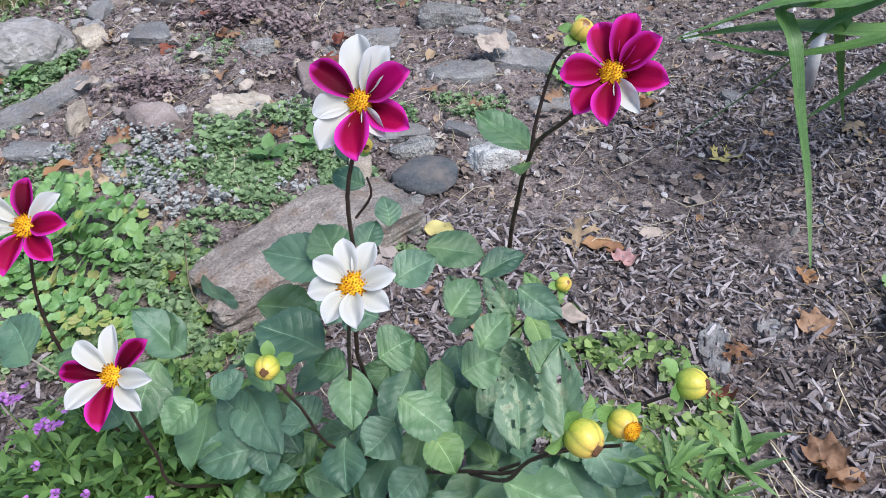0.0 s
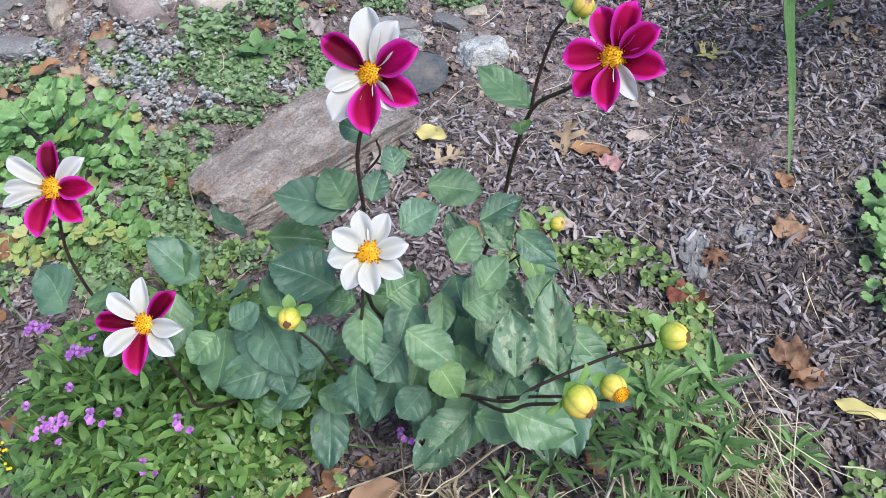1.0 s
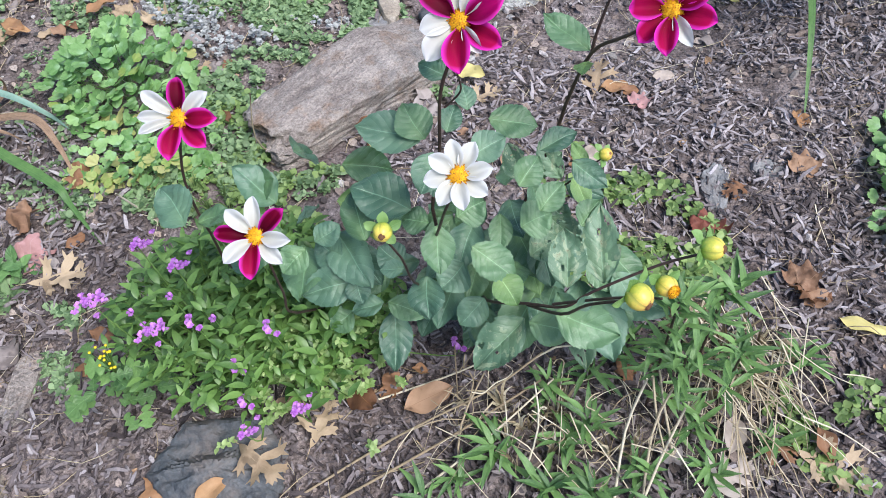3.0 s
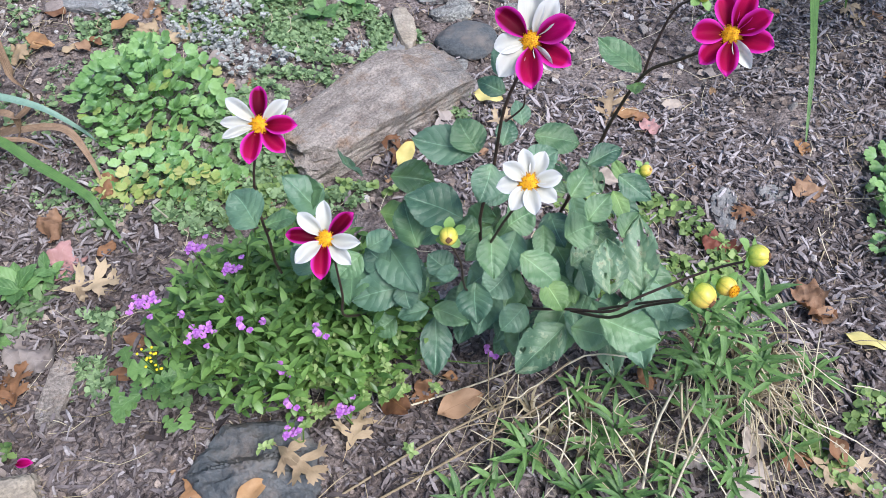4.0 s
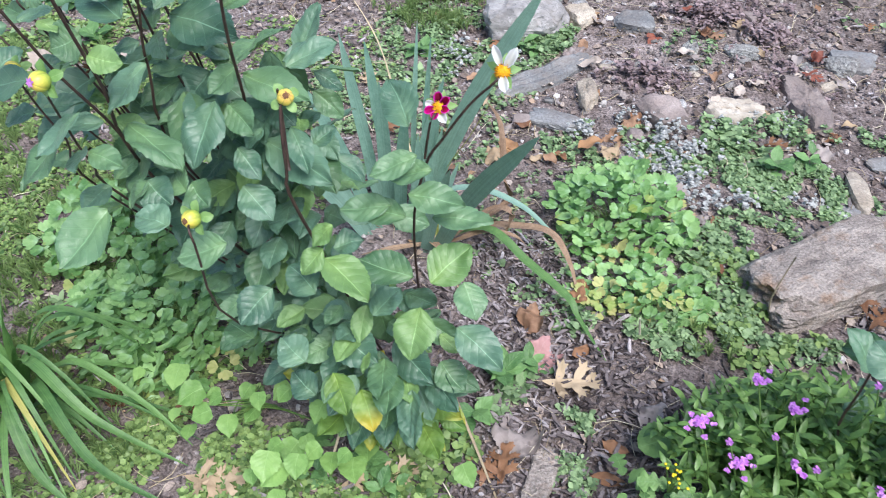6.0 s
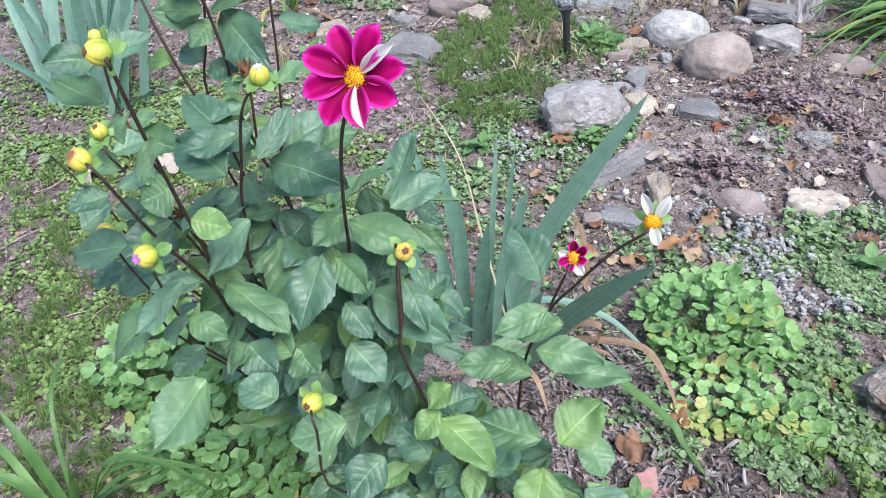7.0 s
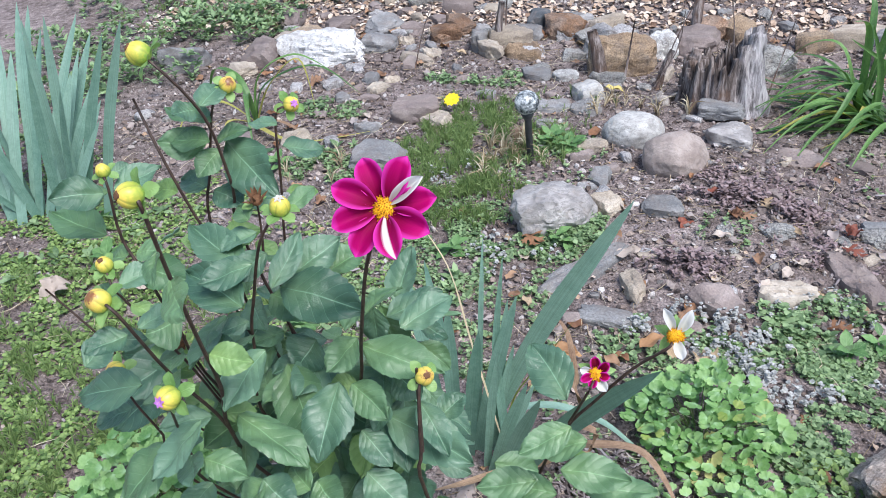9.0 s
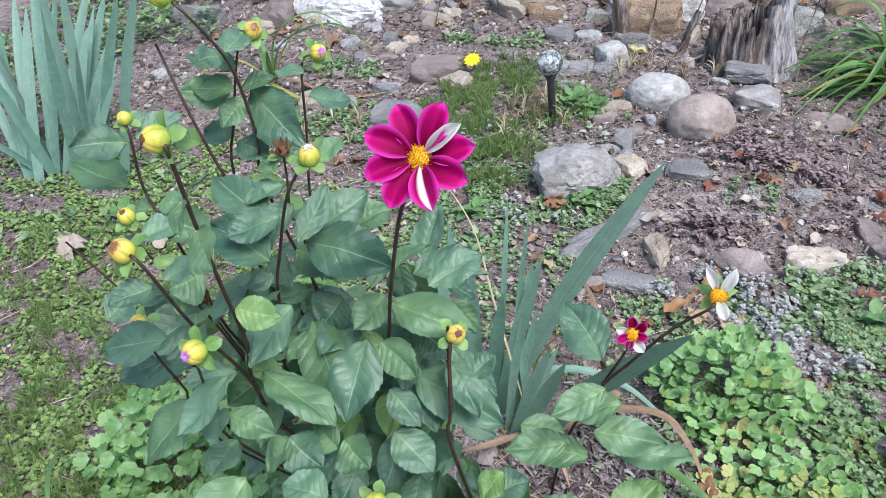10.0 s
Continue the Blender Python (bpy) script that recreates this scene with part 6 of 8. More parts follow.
add_stem(dahlia_3, 0.0036, (-0.840, 0.638, 0.806), (-0.844, 0.631, 0.800), (-0.881, 0.640, 0.756), (-0.928, 0.648, 0.684), (-0.967, 0.660, 0.614), (-1.029, 0.716, 0.416), (-1.100, 0.840, -0.010))
add_stem(dahlia_3, 0.003, (-0.923, 0.624, 0.743), (-0.928, 0.613, 0.731), (-0.958, 0.646, 0.644))
add_stem(dahlia_3, 0.003, (-1.640, 0.536, 0.815), (-1.589, 0.555, 0.718), (-1.559, 0.594, 0.570), (-1.220, 0.780, -0.010))
add_stem(dahlia_3, 0.003, (-1.117, 0.341, 0.720), (-1.106, 0.328, 0.699), (-1.175, 0.421, 0.432), (-1.220, 0.780, -0.010))
add_stem(dahlia_3, 0.0028, (-1.336, 0.622, 0.934), (-1.338, 0.622, 0.901), (-1.349, 0.625, 0.839))
add_stem(dahlia_3, 0.0025, (-1.472, 0.570, 0.725), (-1.471, 0.581, 0.683), (-1.445, 0.603, 0.567))


def fill(plant, count, centre, spread, sizes, seed, young=0.12, old=0):
    """Foliage inside a plant, on the way between the leaves set by hand."""
    rr = random.Random(seed)
    for k in range(count):
        d = Vector((rr.gauss(0, 1), rr.gauss(0, 1), rr.gauss(0, 1))).normalized() * rr.random() ** 0.5
        b = Vector(centre) + Vector((d.x * spread[0], d.y * spread[1], d.z * spread[2]))
        if b.x > -1.17 and b.z > 0.42 and plant == dahlia_3:
            continue
        w = rr.uniform(*sizes)
        out = Vector((d.x, d.y - 0.35, -0.1 + rr.gauss(0, 0.25)))
        t = b + out.normalized() * w * rr.uniform(1.25, 1.6)
        add_leaf(plant, b, t, w * 0.85, 1 if rr.random() < young else old)


fill(dahlia_1, 62, (0.06, 0.80, 0.22), (0.18, 0.11, 0.18), (0.035, 0.058), 401)
fill(dahlia_1, 12, (0.17, 0.78, 0.20), (0.10, 0.07, 0.12), (0.05, 0.08), 402)
fill(dahlia_2s, 14, (-0.24, 0.78, 0.30), (0.12, 0.07, 0.17), (0.045, 0.07), 403)
fill(dahlia_3, 215, (-1.27, 0.70, 0.47), (0.25, 0.14, 0.30), (0.034, 0.066), 404, 0.16)
fill(dahlia_3, 70, (-1.05, 0.57, 0.28), (0.15, 0.08, 0.17), (0.03, 0.058), 405, 0.35)
fill(dahlia_3, 46, (-1.16, 0.60, 0.24), (0.20, 0.10, 0.14), (0.032, 0.055), 408, 0.25)
fill(dahlia_3, 34, (-1.05, 0.56, 0.13), (0.14, 0.05, 0.06), (0.035, 0.055), 407, 0.2, 3)
fill(dahlia_3, 26, (-1.40, 0.62, 0.62), (0.15, 0.10, 0.20), (0.05, 0.075), 406)
add_flower(dahlia_1, (0.238, 0.722, 0.741), (-0.28, -0.64, 0.72), 0.043, 0.0114, (105, "m", .98, .66), (66, "m", 1.08, .62), (26, "m", 1.02, .66), (-16, "m", 1.04, .68), (-58, "w", .98, .42), (-90, "m", 1.08, .60), (-133, "m", .98, .62), (178, "m", .92, .70), label="magenta flower with one white petal")
add_flower(dahlia_1, (0.029, 0.741, 0.705), (-0.14, -0.68, 0.72), 0.0525, 0.0122, (92, "w", 1.10, .66), (58, "w", .98, .56), (22, "b", 1.02, .66), (-28, "m", 1.02, .60), (-50, "w", .80, .34), (-82, "m", 1.08, .66), (-128, "w", 1.00, .60), (-166, "w", .76, .52), (142, "d", .95, .56), label="flower with white and magenta petals")
add_flower(dahlia_1, (0.038, 0.607, 0.617), (0.03, -0.6, 0.8), 0.036, 0.0120, (66, "w", 1.06, .62), (104, "w", 1.04, .60), (150, "w", .98, .62), (193, "w", 1.0, .64), (-118, "w", 1.02, .62), (-76, "w", 1.04, .62), (-30, "w", 1.02, .64), (14, "w", 1.02, .62), label="pure white flower")
add_flower(dahlia_2s, (-0.282, 0.669, 0.618), (0.10, -0.62, 0.78), 0.0455, 0.0116, (93, "d", .98, .54), (42, "w", .98, .46), (2, "m", 1.05, .58), (-42, "m", .98, .58), (-98, "m", 1.06, .62), (-152, "w", .98, .30), (-178, "w", .98, .36), (146, "w", 1.04, .44), label="white and crimson flower")
add_flower(dahlia_2s, (-0.203, 0.595, 0.504), (0.05, -0.6, 0.8), 0.0465, 0.0118, (96, "w", 1.0, .48), (46, "d", 1.02, .52), (-2, "w", .98, .48), (-40, "w", .96, .48), (-90, "m", 1.08, .60), (-134, "w", .98, .50), (178, "d", 1.04, .50), (140, "w", .96, .50), label="white and crimson flower")
add_flower(dahlia_3, (-1.11, 0.517, 1.013), (0.16, -0.80, 0.56), 0.0515, 0.0125, (120, "b", 1.02, .62), (70, "b", 1.06, .62), (42, "w", .98, .34), (18, "b", 1.04, .62), (-20, "b", 1.04, .66), (-64, "s", 1.04, .62), (-112, "b", 1.06, .60), (-152, "b", 1.02, .60), (164, "b", 1.02, .62), label="bright magenta flower with white streaks")
add_flower(dahlia_3, (-0.837, 0.642, 0.811), (0.25, -0.8, 0.5), 0.030, 0.0098, (120, "w", 1.15, .42), (68, "w", 1.15, .50), (-70, "w", .85, .50), label="spent flower with three white petals left")
add_flower(dahlia_3, (-0.922, 0.628, 0.748), (0.1, -0.8, 0.55), 0.021, 0.009, (100, "d", 1.0, .7), (50, "d", 1.0, .66), (0, "m", .8, .6), (-50, "w", 1.1, .7), (-100, "b", .8, .6), (-150, "b", .9, .6), (170, "w", .9, .6), label="small half-open crimson flower")
add_bud(dahlia_1, (0.214, 0.785, 0.748), 0.0105, (0.3, -0.4, 0.75), label="round green-yellow bud")
add_bud(dahlia_1, (0.309, 0.597, 0.530), 0.0145, (0.85, -0.3, 0.4), "brown", label="pale bud with brown scars")
add_bud(dahlia_1, (0.221, 0.484, 0.600), 0.0145, (0.6, -0.7, 0.0), "brown", label="plump yellow-green bud")
add_bud(dahlia_1, (0.247, 0.500, 0.597), 0.0115, (0.5, -0.75, 0.35), "orange", 3, label="yellow bud with an orange heart")
add_bud(dahlia_1, (-0.051, 0.597, 0.524), 0.0125, (0.1, -0.8, 0.35), "brown", label="yellow bud with a withered tip")
add_bud(dahlia_1, (0.204, 0.800, 0.448), 0.0095, (0.6, -0.4, 0.6), label="small green bud")
add_bud(dahlia_1, (0.023, 0.752, 0.655), 0.0085, (0.3, -0.7, 0.2), "brown", 2, label="small dried bud")
add_bud(dahlia_3, (-1.434, 0.605, 1.124), 0.0155, (-0.5, -0.4, 0.6), "brown", label="large yellow bud with a torn tip")
add_bud(dahlia_3, (-1.388, 0.688, 1.057), 0.0115, (0.5, -0.4, 0.5), label="yellow-green bud")
add_bud(dahlia_3, (-1.343, 0.748, 1.009), 0.0115, (0.6, -0.4, 0.3), "purple", label="bud showing purple petals")
add_bud(dahlia_3, (-1.42, 0.413, 0.826), 0.0115, (0.0, -0.6, 0.6), label="small yellow bud")
add_bud(dahlia_3, (-1.362, 0.376, 0.959), 0.0135, (-0.1, -0.5, 0.6), label="round yellow bud")
add_bud(dahlia_3, (-1.496, 0.515, 0.890), 0.0115, (0.1, -0.4, 0.8), "brown", label="opened bud with a dark heart")
add_bud(dahlia_3, (-1.495, 0.559, 0.995), 0.0095, (0.0, -0.4, 0.9), label="small green bud")
add_bud(dahlia_3, (-1.283, 0.38, 1.083), 0.0135, (-0.3, -0.7, 0.3), "brown", label="yellow bud with a brown hole")
add_bud(dahlia_3, (-1.243, 0.536, 0.989), 0.0125, (0.2, -0.2, 0.9), "white", label="bud opening with white petals")
add_bud(dahlia_3, (-1.116, 0.344, 0.723), 0.0125, (0.0, -0.7, 0.3), "brown", label="yellow bud with a brown mark")
add_bud(dahlia_3, (-1.106, 0.551, 0.770), 0.0125, (0.5, -0.5, 0.6), "brown", 4, label="olive bud with a brown mark")
add_bud(dahlia_3, (-1.289, 0.351, 0.871), 0.0135, (0.0, -0.9, 0.4), "purple", label="bud showing purple petals")
add_bud(dahlia_3, (-1.337, 0.624, 0.937), 0.0125, (0.1, -0.3, 0.9), "brown", 3, label="brown withered bud", dried=True)
add_bud(dahlia_3, (-1.473, 0.572, 0.728), 0.0105, (0.0, -0.5, 0.5), "brown", 3, label="dark dried seed head", dried=True)

# ---- columbine ----
def leaflet_shape(seed):
    """A rounded leaflet, cleft into three lobes with scalloped edges."""
    rr = random.Random(seed)
    nu, nv = 6, 26
    P, UV = np.zeros((nu + 1, nv + 1, 3)), np.zeros((nu + 1, nv + 1, 2))
    cup, ph = rr.uniform(0.05, 0.22), rr.uniform(0, 6)
    for j in range(nv + 1):
        w = 2 * j / nv - 1
        th = w * 1.12
        edge = (0.98 - 0.30 * w ** 4 - 0.06 * w * w) * (1 - 0.23 * max(0.0, 1 - abs(abs(w) - 0.36) / 0.09)) * (1 - 0.05 * abs(math.sin(4.5 * math.pi * w)))
        for i in range(nu + 1):
            u = i / nu
            r = u * edge
            P[i, j] = (r * math.sin(th), r * math.cos(th), cup * r * r + 0.03 * u * math.sin(5 * w + ph) - 0.02 * u * math.cos(3 * math.pi * w))
            UV[i, j] = (j / nv, u)
    return grid_shape(P, UV)


def trifoliate(seed):
    rr = random.Random(seed + 40)
    ps = []
    for k, ang in enumerate((-1.75, 0.0, 1.75)):
        ps.append(moved(leaflet_shape(seed * 3 + k), Euler((0.05, 0, ang)).to_matrix().to_4x4() @ Matrix.Translation((0, 0.40, 0)) @ Euler((rr.gauss(-.05, .22), rr.gauss(0, .22), 0)).to_matrix().to_4x4() @ Matrix.Scale(0.84, 4)))
    return merge(*ps)


COL_MESH = [one(trifoliate(k), "leaf", COLUMB) for k in range(4)]
COLY_MESH = [one(trifoliate(k + 4), "leaf", COLUMBY) for k in range(3)]


def columbine(x, y, rx, ry, count, tall, seed, label, yellow=0.25, size=0.021, front=True, leaves=COL_MESH):
    rr = random.Random(seed)
    pl = thing("columbine", x, y, gz(x, y), label, "columbine", "columbines")
    s = Soup()
    for k in range(count):
        a, q = rr.uniform(0, 6.283), rr.random() ** 0.55
        px, py = x + rx * q * math.cos(a), y + ry * q * math.sin(a)
        h = tall * (1 - 0.75 * q * q) * rr.uniform(0.3, 1.15)
        low = (py < y - ry * 0.25) if front else q > 0.8
        me = COLY_MESH[k % 3] if (low and rr.random() < yellow * 2.2) or rr.random() < yellow * 0.12 else leaves[k % 4]
        z = gz(px, py) + max(0.015, h)
        sz = size * rr.uniform(0.75, 1.25)
        out = Vector((math.cos(a), math.sin(a), 0))
        face = out * (0.3 * q) + Vector((rr.gauss(0, 0.18), rr.gauss(-0.5, 0.18), 1))
        part("leaf", me, pl, aim((px, py, z), out + Vector((rr.gauss(0, 0.7), rr.gauss(-0.2, 0.7), 0)), face, sz, sz, sz))
        if k % 2 == 0:
            s.add(tube_shape([(x + (px - x) * 0.3, y + (py - y) * 0.3, gz(x, y)), (x + (px - x) * 0.7, y + (py - y) * 0.7, z * 0.6), (px, py, z)], 0.0012, 0.0008, 4, 2))
    part("stalk_tangle", s.mesh("stalk_tangle", STEM_G), pl)["kind"] = "stuff"
    return pl


columbine(-0.815, 1.33, 0.16, 0.135, 92, 0.15, 71, "bright green columbine mound with yellowing lower leaves", 0.08, 0.031)
columbine(-0.71, 1.12, 0.16, 0.10, 66, 0.06, 72, "low columbine leaves turning yellow", 0.26, 0.026)
columbine(0.91, 1.12, 0.16, 0.27, 110, 0.11, 73, "green columbine at the edge of the mulch", 0.05, 0.030, False)
columbine(-1.62, 0.62, 0.22, 0.17, 135, 0.17, 74, "columbine leaves under the bushy dahlia", 0.08, 0.034, False)
columbine(-1.88, 0.80, 0.2, 0.16, 90, 0.2, 76, "green columbine mound behind the bushy dahlia", 0.03, 0.036, False)

columbine(0.30, 2.17, 0.13, 0.09, 60, 0.11, 75, "light green columbine among flat slates", 0.06, 0.025, False)

# ---- nettle-like plant with heart-shaped leaves ----
def heart(u):
    return max(0.02, math.sin(math.pi * min(1, 0.18 + 0.82 * u)) ** 0.9 * (1.1 - 0.25 * u))


HEART_MESH = [one(blade_shape(1, 0.95, heart, 12, 6, 0.1, 0.12, 0.02, 3, 0.04, seed=k), "leaf", HEARTLEAF) for k in range(3)]
rr = random.Random(75)
nettle = thing("heart_leaf_plant", -1.25, 0.5, gz(-1.25, 0.5), "low plant with light green heart-shaped leaves", "plant")
for k in range(34):
    px, py = -1.19 + rr.gauss(0, 0.13), 0.44 + rr.gauss(0, 0.06)
    sz = rr.choice((0.030, 0.036, 0.044, 0.054))
    part("leaf", HEART_MESH[k % 3], nettle, aim((px, py, gz(px, py) + rr.uniform(0.05, 0.17)), (rr.gauss(0, 0.5), -0.8, rr.uniform(-0.5, 0.1)), (rr.gauss(0, .15), -0.35, 0.9), sz, sz, sz))
for k in range(6):
    px = -1.25 + rr.gauss(0, 0.12)
    part("stem", one(tube_shape([(-1.25 + rr.gauss(0, .03), 0.55, gz(-1.25, 0.5)), (px, 0.5, 0.08), (px + rr.gauss(0, .04), 0.43, 0.14)], 0.002, 0.0012, 5, 3), "stem", STEM_G), nettle)

# ---- bushy plant with small purple flowers ----
bush = thing("purple_flowering_bush", -0.33, 0.72, gz(-0.33, 0.72), "bushy narrow-leaved plant with small purple flower clusters", "bush")
rr = random.Random(81)
NARROW = [blade_shape(1, 0.23 + 0.04 * k, lance, 5, 2, 0.25, 0.1 + 0.08 * k, seed=k) for k in range(4)]
s, st = Soup(), Soup()
for k in range(300):
    a, q = rr.uniform(0, 6.283), rr.random() ** 0.55
    tx, ty = -0.32 + 0.26 * q * math.cos(a), 0.71 + 0.19 * q * math.sin(a)
    h = (0.27 - 0.15 * q * q) * rr.uniform(0.8, 1.15)
    base = Vector((-0.33 + 0.12 * q * math.cos(a), 0.74 + 0.07 * q * math.sin(a), gz(tx, ty)))
    top = Vector((tx, ty, gz(tx, ty) + h))
    midp = (base + top) / 2 + Vector((rr.gauss(0, .012), rr.gauss(0, .012), 0.03))
    st.add(tube_shape([base, midp, top], 0.0018, 0.001, 4, 3))
    for j in range(12):
        t = 0.30 + 0.70 * j / 11
        p = base.lerp(midp, t * 2) if t < 0.5 else midp.lerp(top, t * 2 - 1)
        az = j * 2.4 + k
        L = rr.uniform(0.026, 0.05) * (1.1 - 0.35 * t)
        d = Vector((math.cos(az), math.sin(az), 0.35 + 0.5 * t))
        s.add(NARROW[j % 4], aim(p, d, Vector((-0.4 * math.cos(az), -0.4 * math.sin(az), 1)), L, L, L))
part("foliage", s.mesh("foliage", BUSHLEAF), bush)["kind"] = "stuff"
part("stem_tangle", st.mesh("stem_tangle", STEM_G), bush)["kind"] = "stuff"


def blossom_cluster(rr, n, spread):
    ps = []
    for k in range(n):
        c = Vector((rr.gauss(0, spread), rr.gauss(0, spread), rr.gauss(0, spread * 0.6)))
        for j in range(5):
            ps.append(moved(blade_shape(0.0062, 0.0060, roundish, 4, 2, 0.2, 0.2, seed=j), Matrix.Translation(c) @ Euler((rr.uniform(-.3, .9), rr.gauss(0, .3), 1.257 * j + k)).to_matrix().to_4x4()))
    return merge(*ps)


tw, lv = Soup(), [blade_shape(1, 0.6, ovate, 4, 2, 0.3, 0.2, seed=k) for k in range(3)]
for k in range(130):
    bx, by = rr.gauss(-0.22, 0.075), rr.gauss(0.645, 0.045)
    top = Vector((bx, by, rr.uniform(0.07, 0.2) + max(0, 0.3 * (by - 0.64))))
    st2 = Vector((bx * 0.9 - 0.03, by + 0.04, 0.02))
    for j in range(16):
        p = st2.lerp(top, 0.35 + 0.65 * j / 15)
        L = rr.uniform(0.007, 0.014)
        tw.add(lv[j % 3], aim(p, (math.cos(2.4 * j), math.sin(2.4 * j), 0.4), (rr.gauss(0, .3), -0.3, 1), L, L, L))
part("leaf_spray", tw.mesh("leaf_spray", LEAFLET), bush, None, "small yellow-green leaflets")["kind"] = "stuff"
part("leaf", one(blade_shape(0.075, 0.07, roundish, 14, 6, 0.12, 0.15, 0.03, 2, 0.05, seed=4), "leaf", ROSLEAF), bush, aim((-0.545, 0.74, 0.07), (-0.7, -0.7, 0.1), (-0.2, -0.4, 0.9)), "rounded crinkled leaf")
BLOOM = [one(blossom_cluster(rr, n, sp), "flower_spike", PURPLE) for n, sp in ((15, 0.0115), (10, 0.009), (5, 0.006), (2, 0.004))]
for x, y, z, k in ((-0.443, 0.684, 0.335, 1), (-0.507, 0.613, 0.293, 0), (-0.436, 0.609, 0.228, 0), (-0.385, 0.662, 0.32, 1), (-0.365, 0.61, 0.27, 2), (-0.335, 0.62, 0.26, 3), (-0.25, 0.61, 0.27, 2), (-0.31, 0.58, 0.2, 2), (-0.295, 0.54, 0.17, 2), (-0.21, 0.53, 0.16, 1), (-0.29, 0.50, 0.13, 1), (-0.28, 0.75, 0.33, 3), (0.0, 0.70, 0.1, 2), (-0.46, 0.62, 0.26, 3), (-0.40, 0.64, 0.28, 3)):
    part("flower_spike", BLOOM[k], bush, Matrix.Translation((x, y, z)), "small mauve-purple blossoms")
    part("stem", one(tube_shape([(x * 0.75 - 0.085, y * 0.6 + 0.28, 0.05), (x * 0.95, y * 0.9 + 0.06, z * 0.7), (x, y, z)], 0.0016, 0.001, 4, 3), "stem", STEM_G), bush)

# ---- feverfew with yellow button buds ----
def feather(u):
    return max(0.06, (0.35 + 0.65 * abs(math.sin(10 * u))) * (0.5 + u) * (1.0 if u < 0.7 else 1.9 - 1.29 * u))


FEV_MESH = [one(blade_shape(1, 0.62, feather, 22, 4, 0.1, 0.2, 0.02, seed=k), "leaf", ROSLEAF) for k in range(3)]
fever = thing("feverfew", -0.53, 0.60, gz(-0.53, 0.6), "small lobed-leaf plant with yellow button buds", "plant")
rr = random.Random(83)
for k in range(26):
    a = rr.uniform(0, 6.283)
    L = rr.uniform(0.03, 0.055)
    p = (-0.53 + 0.02 * math.cos(a) + rr.gauss(0, .03), 0.59 + 0.02 * math.sin(a) + rr.gauss(0, .025), gz(-0.53, 0.6) + rr.uniform(0.02, 0.15))
    part("leaf", FEV_MESH[k % 3], fever, aim(p, (math.cos(a), math.sin(a), 0.15), (0, -0.3, 1), L, L, L))
for k in range(16):
    p = Vector((-0.525 + rr.gauss(0, 0.011), 0.585 + rr.gauss(0, 0.008), 0.18 + rr.gauss(0, 0.007)))
    part("button_bud", one((SPHERES[2][0] * np.array((0.0024, 0.0024, 0.002)), SPHERES[2][1], SPHERES[2][0][:, :2]), "button_bud", YELLOW), fever, Matrix.Translation(p), "yellow button bud")
    part("stem", one(tube_shape([(-0.53, 0.6, 0.0), (-0.527, 0.59, 0.11), p], 0.0012, 0.0006, 4, 2), "stem", STEM_G), fever)

# ---- iris clumps ----
def iris(x, y, label, *blades, spread=0.03):
    pl = thing("iris", x, y, gz(x, y), label, "iris", "iris clumps")
    rr = random.Random(int(1000 * abs(x)))
    for tip, w, *foot in blades:
        b = Vector(foot[0] + (-0.01,)) if foot else Vector((x + spread * (4.0 * (tip[0] - x) if spread > 0.05 else rr.gauss(0, 1)), y + 0.03 * rr.gauss(0, 1), gz(x, y) - 0.01))
        t = Vector(tip)
        m1 = b.lerp(t, 0.45) + Vector((0, 0, 0.06 * (t - b).length))
        f = Vector((rr.gauss(0.35, 0.25), -0.8, 0.6))
        part("blade", one(strap_shape([b, m1, t], w, sword, 4, 0.18, 7, face=f), "blade", IRIS), pl)
    return pl


iris(-1.28, 1.13, "clump of blue-green sword-shaped iris blades", ((-.967, 1.2, .659), .050, (-1.29, 1.20)), ((-.871, .897, .537), .046, (-1.19, 1.08)),
     ((-1.329, 1.15, .40), .036, (-1.33, 1.13)), ((-1.252, 1.12, .37), .034, (-1.30, 1.12)), ((-1.194, 1.2, .41), .036, (-1.285, 1.14)), ((-1.204, 1.08, .34), .024, (-1.25, 1.10)), ((-1.205, 1.2, .28), .022, (-1.25, 1.15)),
     ((-1.149, 1.1, .27), .030, (-1.235, 1.09)), ((-1.36, 1.1, .23), .030, (-1.345, 1.14)), ((-1.281, 1.26, .50), .014, (-1.29, 1.17)), ((-1.094, 1.0, .33), .034, (-1.21, 1.07)), ((-1.448, 1.2, .47), .032, (-1.34, 1.12)),
     ((-1.50, 1.12, .36), .040, (-1.35, 1.10)), ((-1.54, 1.08, .30), .034, (-1.36, 1.09)), ((-1.50, 1.03, .22), .036, (-1.355, 1.07)), ((-1.41, 1.24, .44), .030, (-1.33, 1.16)), ((-1.23, 1.25, .36), .026, (-1.26, 1.19)), ((-1.15, 1.16, .22), .020, (-1.22, 1.13)))
